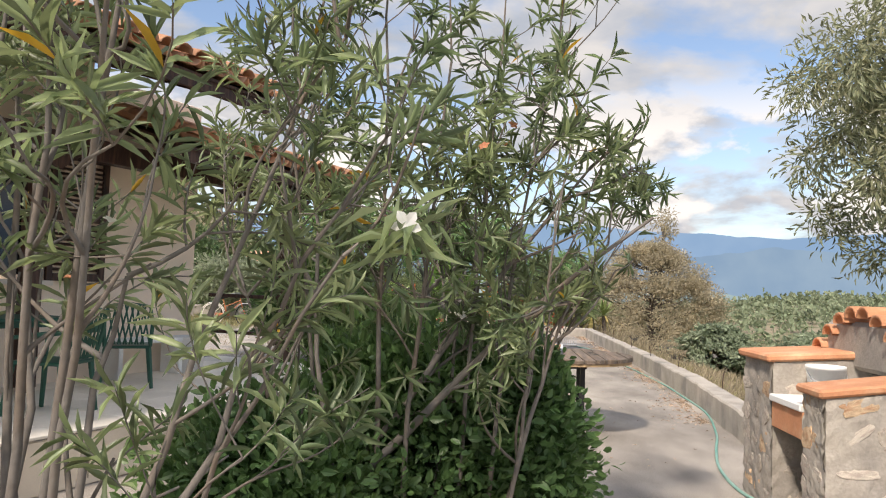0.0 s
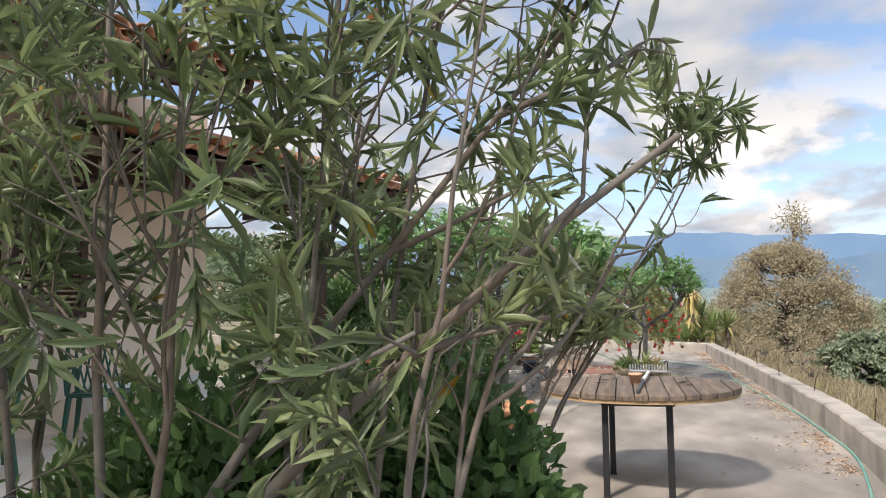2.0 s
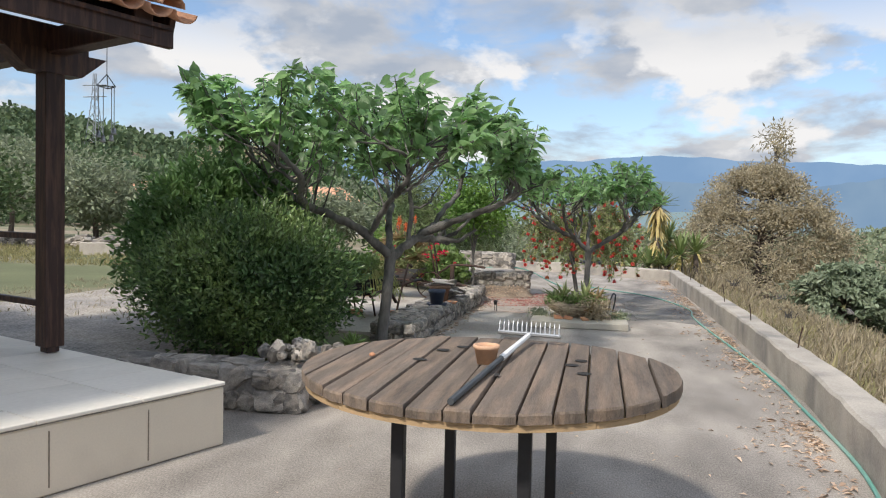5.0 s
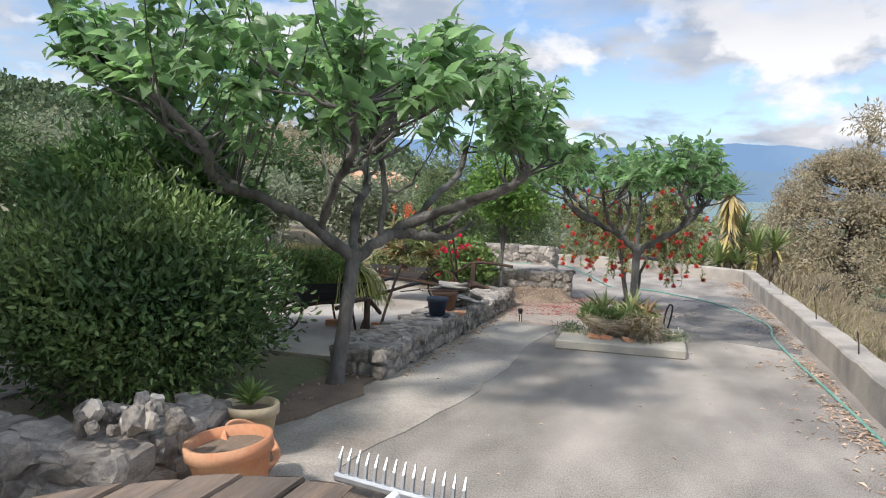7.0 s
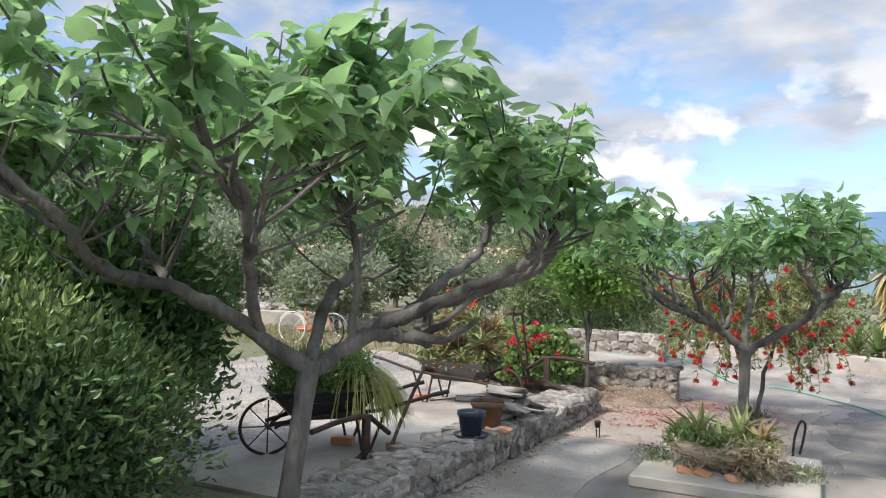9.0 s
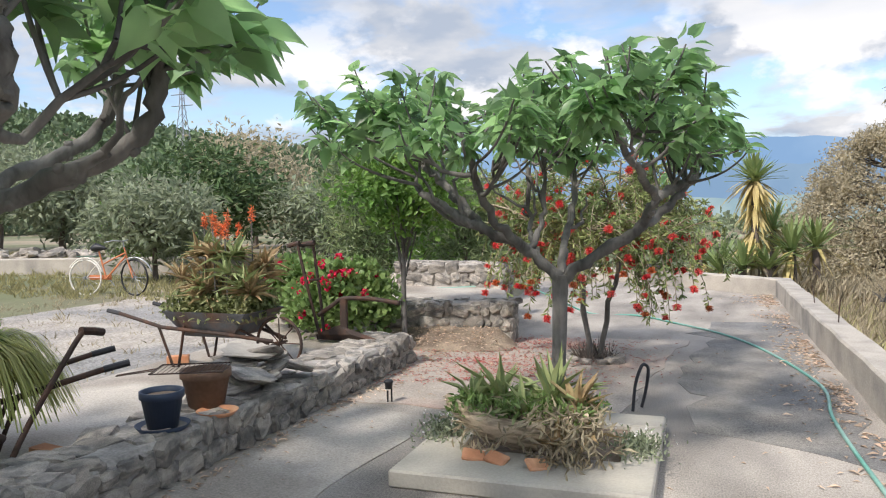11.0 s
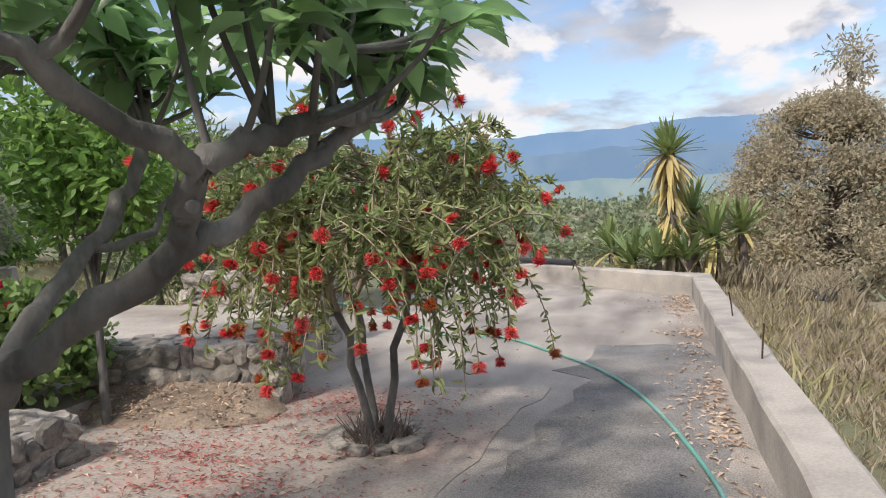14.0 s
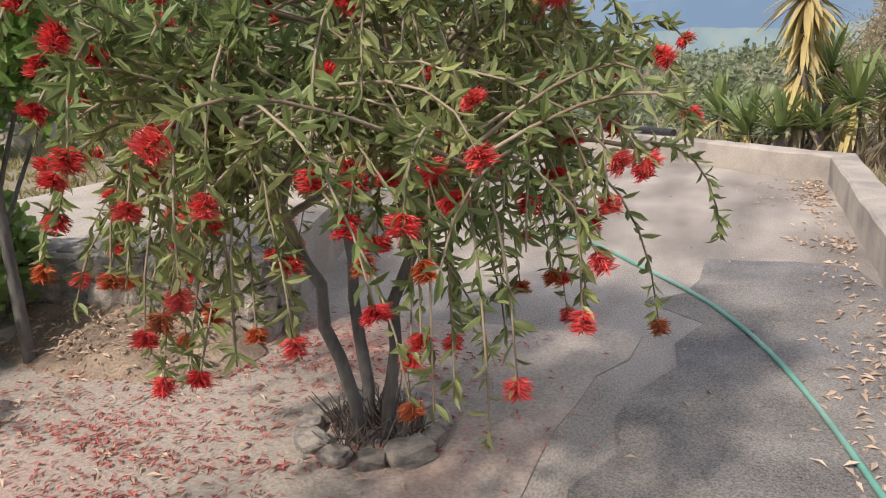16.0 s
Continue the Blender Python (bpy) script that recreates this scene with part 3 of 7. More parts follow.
parapet()
for x, y, h, lean in ((3.30, 12.3, .22, 3), (3.34, 17.2, .2, -2), (3.4, 19.6, .27, -4), (3.42, 22.6, .24, 2), (3.44, 24.4, .22, -3), (3.36, 15.0, .2, 4)):
    single("iron_rod", Shape().tube([(x, y, .27), (x + lean * .004, y, .30 + h * .5), (x + lean * .01, y + .01, .30 + h)], .007, 6), M_RUST, "thin rusty iron rod set in the parapet", "rod", group="rods on the parapet")

stone_wall("garden_wall", "low rubble stone kerb wall with flat mortared top", (-0.72, 15.5), (-0.69, 20.95), 0.5, 0.27, 0.13, 0.2)
stone_wall("garden_wall", "low rubble stone retaining wall of raised terrace", (-1.55, 21.98), (0.02, 22.16), 0.45, 0.47, 0.14, 0.24)
stone_wall("garden_wall", "short rubble stone wall at the back of terrace", (-2.4, 24.55), (-0.63, 24.28), 0.35, 0.78, 0.16, 0.26)
stone_wall("garden_wall", "low rubble stone wall around the shrub bed", (-2.3, 12.25), (-0.92, 12.25), 0.3, 0.34, 0.16, 0.26)
stone_wall("garden_wall", "low rubble stone wall around the shrub bed", (-0.78, 12.3), (-0.80, 13.3), 0.3, 0.32, 0.16, 0.26)
single("terrace", sheet([(-3.4, 22.35), (-0.05, 22.5), (-0.65, 24.4), (-3.4, 24.7)], 0.0, 0.43), M_PAVE, "pale raised terrace of rough concrete", "terrace", kind="structure")
def earth_bank():
    """Loose dry earth that slopes up against the terrace wall."""
    nx, ny = 26, 10
    gx, gy_ = np.meshgrid(np.linspace(-1.6, .12, nx), np.linspace(0, 1, ny))
    front = 21.58 + .10 * np.sin(gx * 3.1) + .12 * (gx + .7)
    y = front + gy_ * (22.06 - front)
    z = .20 * gy_ ** 1.1 * np.clip((.14 - gx) * 4, 0, 1) + rng.normal(0, .008, gx.shape) + .006
    V = np.stack([gx, y, z], -1).reshape(-1, 3)
    single("planting_bed", Shape().quads(V, [[j * nx + i, j * nx + i + 1, (j + 1) * nx + i + 1, (j + 1) * nx + i] for j in range(ny - 1) for i in range(nx - 1)]), M_BANK,
           "bank of dry brown earth against the terrace wall", "bed", kind="structure", smooth=True)


M_BANK = mat("dry_bank_earth", (0.30, 0.235, 0.175), 0.95, 0.6, 4, 60, 0.8, alt=(0.19, 0.145, 0.11), altscale=3, grain=0.5)
earth_bank()
single("planting_bed", sheet(wobbly([(-3.4, 12.4), (-1.0, 12.5), (-0.88, 13.3), (-0.80, 14.2), (-0.66, 14.9), (-0.80, 15.5), (-1.3, 16.2), (-3.4, 16.2)], 0.3, 0.04), -0.02, 0.022), M_SOIL, "dark soil bed under the shrub", "bed", kind="structure")
single("planting_bed", sheet(wobbly([(-2.3, 3.0), (-0.5, 2.6), (0.25, 4.2), (0.55, 5.4), (0.55, 6.6), (-0.3, 7.1), (-1.2, 6.6), (-2.0, 5.2)], 0.3, 0.04), -0.02, 0.03), M_SOIL, "dark soil bed under the oleanders", "bed", kind="structure")

# ---- far distance ----
def ridge(name, r, el, mat_, label, base, rough, az0=-100, az1=100, seed=0):
    az = np.linspace(az0, az1, 700)
    e = np.array([el(a) for a in az])
    g = np.random.default_rng(seed)
    for k, amp in ((0.25, 1.0), (0.6, 0.5), (1.7, 0.22), (4.0, 0.09), (9, 0.04)):
        e = e + rough * amp * np.sin(az * k + g.uniform(0, 6.3)) * (0.6 + 0.4 * np.sin(az * k * 0.37 + g.uniform(0, 6)))
    a = np.radians(az)
    top = np.stack([r * np.sin(a), 15 + r * np.cos(a), 1.5 + r * np.tan(np.radians(e))], -1)
    low = np.stack([r * .97 * np.sin(a), 15 + r * .97 * np.cos(a), np.full_like(a, base)], -1)
    n = len(az)
    q = [[i, i + 1, n + i + 1, n + i] for i in range(n - 1)]
    single(name, Shape().quads(np.vstack([top, low]), q), mat_, label, "mountains", kind="structure", smooth=True)


# the ridges emit their haze tones and take no sunlight
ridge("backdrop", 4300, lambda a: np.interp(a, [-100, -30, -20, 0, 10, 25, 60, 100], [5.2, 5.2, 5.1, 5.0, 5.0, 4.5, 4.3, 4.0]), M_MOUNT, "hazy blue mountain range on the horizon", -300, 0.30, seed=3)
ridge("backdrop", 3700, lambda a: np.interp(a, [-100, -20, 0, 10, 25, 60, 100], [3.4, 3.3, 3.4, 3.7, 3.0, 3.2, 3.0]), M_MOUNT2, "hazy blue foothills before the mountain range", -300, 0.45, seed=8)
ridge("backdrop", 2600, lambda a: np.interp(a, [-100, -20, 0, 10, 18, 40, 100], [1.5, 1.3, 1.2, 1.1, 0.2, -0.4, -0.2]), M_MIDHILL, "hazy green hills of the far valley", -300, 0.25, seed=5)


def clumps(name, label, P, S, material, per=34, card=0.34, kind="stuff", cat="trees"):
    """Far woods: irregular crowns of many small leaf cards."""
    P, S = np.asarray(P), np.asarray(S)
    n = len(P)
    d = rand_dirs(n * per).reshape(n, per, 3)
    d[..., 2] = np.abs(d[..., 2]) * 0.9 - 0.15
    rad = rng.uniform(0.45, 1.05, (n, per, 1)) * S[:, None, None]
    lump = 1 + 0.35 * np.sin(d[..., 0:1] * 5 + P[:, None, 0:1]) * np.cos(d[..., 1:2] * 4 + P[:, None, 1:2])
    Q = (P[:, None] + d * rad * lump).reshape(-1, 3)
    D = unit(d.reshape(-1, 3) + rng.normal(0, .6, (n * per, 3)))
    size = np.repeat(S, per) * card * rng.uniform(.6, 1.5, n * per)
    s = leaves(Shape(), Q, D, rand_dirs(n * per), size, size * .8, CARD)
    return single(name, s, material, label, cat, kind=kind)


def scatter_woods():
    az = rng.uniform(-75, -12, 4200)
    r = rng.uniform(62, 335, 4200) ** 1.0
    x, y = r * np.sin(np.radians(az)), 15 + r * np.cos(np.radians(az))
    s = rng.uniform(1.3, 3.2, 4200) * (0.7 + r / 300)
    clumps("hillside_woods", "grey-green scrub and olive trees covering the hillside", np.stack([x, y, terrain_height(x, y) + s * .35], -1), s, M_WOODS, 26)
    az = rng.uniform(-14, 62, 3000)
    r = 22 + 310 * rng.uniform(0, 1, 3000) ** 1.3
    x, y = r * np.sin(np.radians(az)), 15 + r * np.cos(np.radians(az))
    keep = (x > 15) | (y > 60)
    x, y, r = x[keep], y[keep], r[keep]
    s = rng.uniform(1.0, 2.4, len(x)) * (0.75 + r / 220)
    clumps("valley_woods", "green bushes and trees on the slope below", np.stack([x, y, terrain_height(x, y) + s * .3], -1), s, M_VALLEY_HAZE, 44, .26)


scatter_woods()

# ---- house and porch ----
HOUSE = pose(-0.96, 11.46, 0, 0, 0, 68.0)


house = thing("house", "single-storey beige rendered house with tiled porch roof", "house", (-0.96, 11.46, 0), rz=68.0, kind="structure")
porch = thing("porch_floor", "raised porch floor with pale tiles and cream front", "porch", (-0.96, 11.46, 0), rz=68.0, kind="structure")
part("porch_base", Shape().box((-6.5, 1.7, 0.19), (13.0, 3.4, 0.375), bev=0.008), M_STUCCO, porch, "cream painted porch edge with vertical joints")
part("mortar_bed", Shape().box((-6.5, 1.7, 0.385), (12.98, 3.38, 0.016), bev=0), M_MORTAR, porch)


def porch_tiles():
    tile = Shape().box((0, 0, 0), (0.595, 0.395, 0.014), bev=0.003).mesh("floor_tile")
    tile.materials.append(M_TILEFLOOR)
    nose = Shape().box((0, 0, 0), (0.595, 0.32, 0.022), bev=0.004).mesh("edge_tile")
    nose.materials.append(M_TILEFLOOR)
    for i in range(21):
        ob = new("edge_tile", nose)
        ob.parent = porch
        ob.matrix_basis = pose(-0.30 - i * 0.60, 0.145, 0.402)
        for j in range(7):
            ob = new("floor_tile", tile)
            ob.parent = porch
            ob.matrix_basis = pose(-0.30 - i * 0.60, 0.506 + j * 0.40, 0.400)
    joint = Shape().box((0, 0, 0), (0.007, 0.005, 0.30), bev=0).mesh("joint")
    joint.materials.append(mat("dark_joint", (0.24, 0.20, 0.15), 0.95, 0.4, 4, 30, 0.2))
    for i in range(21):
        ob = new("joint", joint)
        ob.parent = porch
        ob.matrix_basis = pose(-0.55 - i * 0.58, -0.001, 0.195 + rng.uniform(-.01, .02))


porch_tiles()

# walls with a window opening, and its shutters
WY = 2.3


def house_walls():
    s = Shape()
    th = 0.28
    x0, x1, w0, w1, zb, zt = -12.5, -1.40, -4.75, -3.45, 1.45, 2.8
    s.box(((x0 + w0) / 2, WY + th / 2, 1.95), (w0 - x0, th, 3.5), bev=0)
    s.box(((w1 + x1) / 2, WY + th / 2, 1.95), (x1 - w1, th, 3.5), bev=0.01)
    s.box(((w0 + w1) / 2, WY + th / 2, (0.2 + zb) / 2), (w1 - w0, th, zb - 0.2), bev=0)
    s.box(((w0 + w1) / 2, WY + th / 2, (zt + 3.7) / 2), (w1 - w0, th, 3.7 - zt), bev=0)
    s.box((x1 - 0.14, WY + 3.4, 1.95), (0.28, 6.2, 3.5), bev=0.01)
    s.box((x0 + 0.14, WY + 3.4, 1.95), (0.28, 6.2, 3.5), bev=0.0)
    s.box(((x0 + x1) / 2, WY + 6.6, 1.95), (x1 - x0, 0.28, 3.5), bev=0.0)
    s.box(((x0 - 3.0) / 2, WY + th / 2, 3.96), (-3.0 - x0, th, .52), bev=0).box((-3.14, WY + 3.4, 3.96), (.28, 6.2, .52), bev=0)
    part("wall", s, M_HOUSE, house, "smooth beige rendered house wall")
    win = part("window_frame", Shape().box((w0 + .03, WY + .16, (zb + zt) / 2), (.06, .08, zt - zb)).box((w1 - .03, WY + .16, (zb + zt) / 2), (.06, .08, zt - zb))
               .box(((w0 + w1) / 2, WY + .16, zt - .03), (w1 - w0 - .12, .08, .06)).box(((w0 + w1) / 2, WY + .16, (zb + zt) / 2), (.05, .08, zt - zb - .1)), M_DARKWOOD, house, "dark wooden window frame")
    part("pane", Shape().box(((w0 + w1) / 2, WY + .2, (zb + zt) / 2), (w1 - w0 - .1, .01, zt - zb - .1), bev=0), mat("dark_glass", (0.01, 0.012, 0.014), 0.08, 0.1, 2, 10, 0, spec=0.8), win)
    part("window_sill", Shape().box(((w0 + w1) / 2, WY - .03, zb - .025), (w1 - w0 + .1, .16, .05)), M_TILEFLOOR, win)
    for cx in (w0 - .35, w1 + .35):
        sh = Shape()
        for dx in (-.31, .31):
            sh.box((cx + dx, WY - .03, (zb + zt) / 2), (.07, .04, zt - zb))
        for dz in (zb + .04, (zb + zt) / 2, zt - .04):
            sh.box((cx, WY - .03, dz), (.56, .04, .08))
        shutter = part("shutter", sh, M_DARKWOOD, house, "open louvred brown wooden shutter")
        for k in range(22):
            z = zb + .12 + k * (zt - zb - .2) / 22
            part("slat", Shape().box((0, 0, 0), (.55, .045, .010), m=pose(cx, WY - .03, z, 35, 0, 0), bev=.002), M_DARKWOOD, shutter)


house_walls()


def tiled_roof(xa, xb, ye, ze, cols, label):
    """A lean-to roof from the eave at ye, ze back over the house, between xa and xb along the front."""
    rise = 0.30
    roof = part("roof", Shape().quads([(xb, ye, ze - .02), (xa, ye, ze - .02), (xa, WY + 3.6, ze - .02 + rise * (WY + 3.6 - ye)), (xb, WY + 3.6, ze - .02 + rise * (WY + 3.6 - ye)),
                                        (xb, ye, ze - .05), (xa, ye, ze - .05), (xa, WY + 3.6, ze - .05 + rise * (WY + 3.6 - ye)), (xb, WY + 3.6, ze - .05 + rise * (WY + 3.6 - ye))],
                                       [[0, 1, 2, 3], [4, 7, 6, 5], [0, 4, 5, 1], [1, 5, 6, 2], [2, 6, 7, 3], [3, 7, 4, 0]]), M_DARKWOOD, house, label)
    # barrel tiles: cover tiles and the channels between them
    a = np.linspace(0, math.pi, 7)

    def barrel(r0, r1, ln, up):
        V, n = [], len(a)
        for y, r in ((0, r0), (ln, r1)):
            for t in a:
                V.append((r * math.cos(t), y, up * r * math.sin(t) * .8))
            for t in a:
                V.append(((r - .014) * math.cos(t), y, up * (r - .014) * math.sin(t) * .8))
        q = []
        for i in range(n - 1):
            q += [[i, i + 1, 2 * n + i + 1, 2 * n + i], [n + i, 3 * n + i, 3 * n + i + 1, n + i + 1], [i, n + i, n + i + 1, i + 1]]
        return Shape().quads(V, q).mesh("roof_tile", True)

    cover, chan = barrel(.095, .08, .44, 1), barrel(.095, .08, .44, -1)
    for m in (cover, chan):
        m.materials.append(M_TILE)
    tilt = math.degrees(math.atan(rise))
    for i in range(cols):
        for j in range(4):
            y = ye - .10 + j * .36
            z = ze + rise * (y - ye) + .10
            for me, dx, dz in ((cover, 0, .015), (chan, .1, 0)):
                ob = new("roof_tile", me)
                ob.parent = roof
                ob.matrix_basis = pose(xa - .07 - i * .20 + dx + rng.normal(0, .005), y, z + dz, tilt + rng.normal(0, 1), 0, rng.normal(0, 1.5))
    rest = Shape()
    y0, y1 = ye - .10 + 4 * .36, WY + 3.6
    xs = np.arange(xb + .1, xa + .03, .025)
    pr = .10 + .055 * np.sin(xs * 2 * math.pi / .20)
    V = [(x, y, ze + rise * (y - ye) + p) for y in (y0, y1) for x, p in zip(xs, pr)]
    n = len(xs)
    rest.quads(V, [[i, i + 1, n + i + 1, n + i] for i in range(n - 1)])
    part("tile_field", rest, M_TILE, roof, "", True)
    # fascia, rafters and beams
    part("fascia", Shape().box(((xa + xb) / 2, ye + .05, ze - .09), (xa - xb + .05, .05, .15)), M_DARKWOOD, roof)
    part("verge_board", Shape().box((0, 0, 0), (.05, 2.9, .16), m=pose(xa + .01, ye + 1.42, ze - .03 + rise * 1.38, tilt, 0, 0)), M_DARKWOOD, roof)
    for x in np.arange(xa - .40, xb + .5, -.75):
        part("rafter", Shape().box((0, 0, 0), (.08, 2.8, .10), m=pose(x, ye + 1.45, ze - .10 + rise * 1.4, tilt, 0, 0)), M_DARKWOOD, roof)


def porch_frame():
    part("beam", Shape().box((-6.2, 1.83, 2.78), (12.6, .16, .22)), M_DARKWOOD, house, "heavy dark brown porch beam")
    for px in (-.16, -3.9, -7.8):
        post = part("porch_post", Shape().box((px, 1.83, 1.51), (.15, .15, 2.1)).box((px, 1.83, .445), (.10, .10, .06)), M_DARKWOOD, house, "dark stained wooden porch post on a small metal foot")
        part("post_cap", Shape().quads([(px + sx * w, 1.83 + sy * d, z) for z, w, d in ((2.53, .20, .09), (2.58, .26, .09), (2.70, .40, .09)) for sx, sy in ((-1, -1), (1, -1), (1, 1), (-1, 1))],
                               [[0, 3, 2, 1], [8, 9, 10, 11]] + [[r * 4 + j, r * 4 + (j + 1) % 4, r * 4 + 4 + (j + 1) % 4, r * 4 + 4 + j] for r in (0, 1) for j in range(4)]), M_DARKWOOD, post)
    part("cross_beam", Shape().box((-.16, 1.9, 2.76), (.14, 2.5, .18)), M_DARKWOOD, house)
    for z in (.78, 1.30):
        part("rail", Shape().box((-.16, 2.56, z), (.05, 1.3, .05)), M_DARKWOOD, house, "dark wooden porch rail")


tiled_roof(.05, -3.2, .63, 2.80, 16, "dark brown board soffit of the porch roof")
tiled_roof(-2.4, -12.6, .35, 3.42, 30, "dark brown board soffit of the upper roof")
porch_frame()


def hm(x, y, z):
    return HOUSE @ Vector((x, y, z))


def wind_chime():
    p = hm(-.10, 1.18, 2.70)
    c = thing("wind_chime", "small grey metal wind chime hanging from the porch beam", "wind chime", p)
    part("string", Shape().tube([(0, 0, .06), (0, 0, -.22)], .003, 5), M_ZINC, c)
    roof_ = Shape()
    for k in range(3):
        a, b = math.radians(120 * k), math.radians(120 * (k + 1))
        roof_.tube([(0, 0, -.22), (.07 * math.cos(a), .07 * math.sin(a), -.31)], .004, 5)
        roof_.tube([(.07 * math.cos(a), .07 * math.sin(a), -.31), (.07 * math.cos(b), .07 * math.sin(b), -.31)], .005, 5)
    part("frame", roof_, M_ZINC, c)
    for k, dz in enumerate((-.60, -.64, -.62, -.66)):
        a = math.radians(95 * k)
        x, y = .06 * math.cos(a), .06 * math.sin(a)
        part("chain", Shape().tube([(x, y, -.31), (x, y, dz)], .003, 5), M_ZINC, c)
        part("bell", Shape().lathe([(.002, .05), (.012, .045), (.016, .015), (.022, 0), (.019, 0), (.012, .012)], (x, y, dz - .05), 12), M_ZINC, c, "", True)


wind_chime()


def plastic_chair(m, label):
    c = thing("garden_chair", label, "chair", group="chairs on the porch")
    c.matrix_basis = m
    part("seat", Shape().box((0, 0, .41), (.44, .44, .03), bev=.012), M_GREENPL, c)
    for x in (-.2, .2):
        for y in (-.2, .2):
            part("leg", Shape().tube([(x, y, .40), (x * 1.2, y * 1.2, 0)], [.026, .02], 6), M_GREENPL, c)
        part("armrest", Shape().tube([(x * 1.15, -.22, .42), (x * 1.2, -.22, .60), (x * 1.2, 0, .63), (x * 1.15, .24, .66)], .02, 6), M_GREENPL, c)
    back = part("backrest", Shape().tube([(-.21, .22, .42), (-.22, .28, .66), (-.19, .31, .82), (0, .32, .86), (.19, .31, .82), (.22, .28, .66), (.21, .22, .42)], .02, 6), M_GREENPL, c)
    for k in range(7):
        x = -.16 + k * .053
        part("slat", Shape().tube([(x - .04, .235, .44), (x + .04, .315, .83)], .009, 5), M_GREENPL, back)
        part("slat", Shape().tube([(x + .04, .235, .44), (x - .04, .315, .83)], .009, 5), M_GREENPL, back)


def at_house(x, y, z, rz):
    return HOUSE @ pose(x, y, z, 0, 0, rz)


plastic_chair(at_house(-4.4, .75, .408, 200), "dark green plastic garden chair with lattice back on the porch")
plastic_chair(at_house(-3.0, 1.55, .408, 140), "dark green plastic garden chair with lattice back on the porch")


def garden_table():
    t = thing("garden_table", "green plastic garden table standing on the porch", "table")
    t.matrix_basis = at_house(-4.4, 1.6, .408, 0)
    part("tabletop", Shape().box((0, 0, .71), (1.2, .8, .03), bev=.012).box((0, 0, .67), (1.1, .7, .05)), M_GREENPL, t)
    for x in (-.5, .5):
        for y in (-.32, .32):
            part("leg", Shape().tube([(x, y, .68), (x * 1.05, y * 1.05, 0)], [.035, .025], 8), M_GREENPL, t)


garden_table()
single("plastic_bin", Shape().lathe([(.001, .01), (.15, 0), (.19, .40), (.20, .41), (.20, .43), (.18, .43), (.14, .03)], k=20), M_WHITEPL, "pale plastic bin on the porch floor", "bin", smooth=True, at=at_house(-1.75, 1.95, .408, 0))
single("low_bench", Shape().box((0, 0, .40), (1.0, .34, .05), bev=.01).box((-.42, 0, .19), (.06, .30, .38)).box((.42, 0, .19), (.06, .30, .38)), M_WHITEPL, "low whitish bench on the porch floor", "bench", at=at_house(-2.35, 2.05, .408, 0))

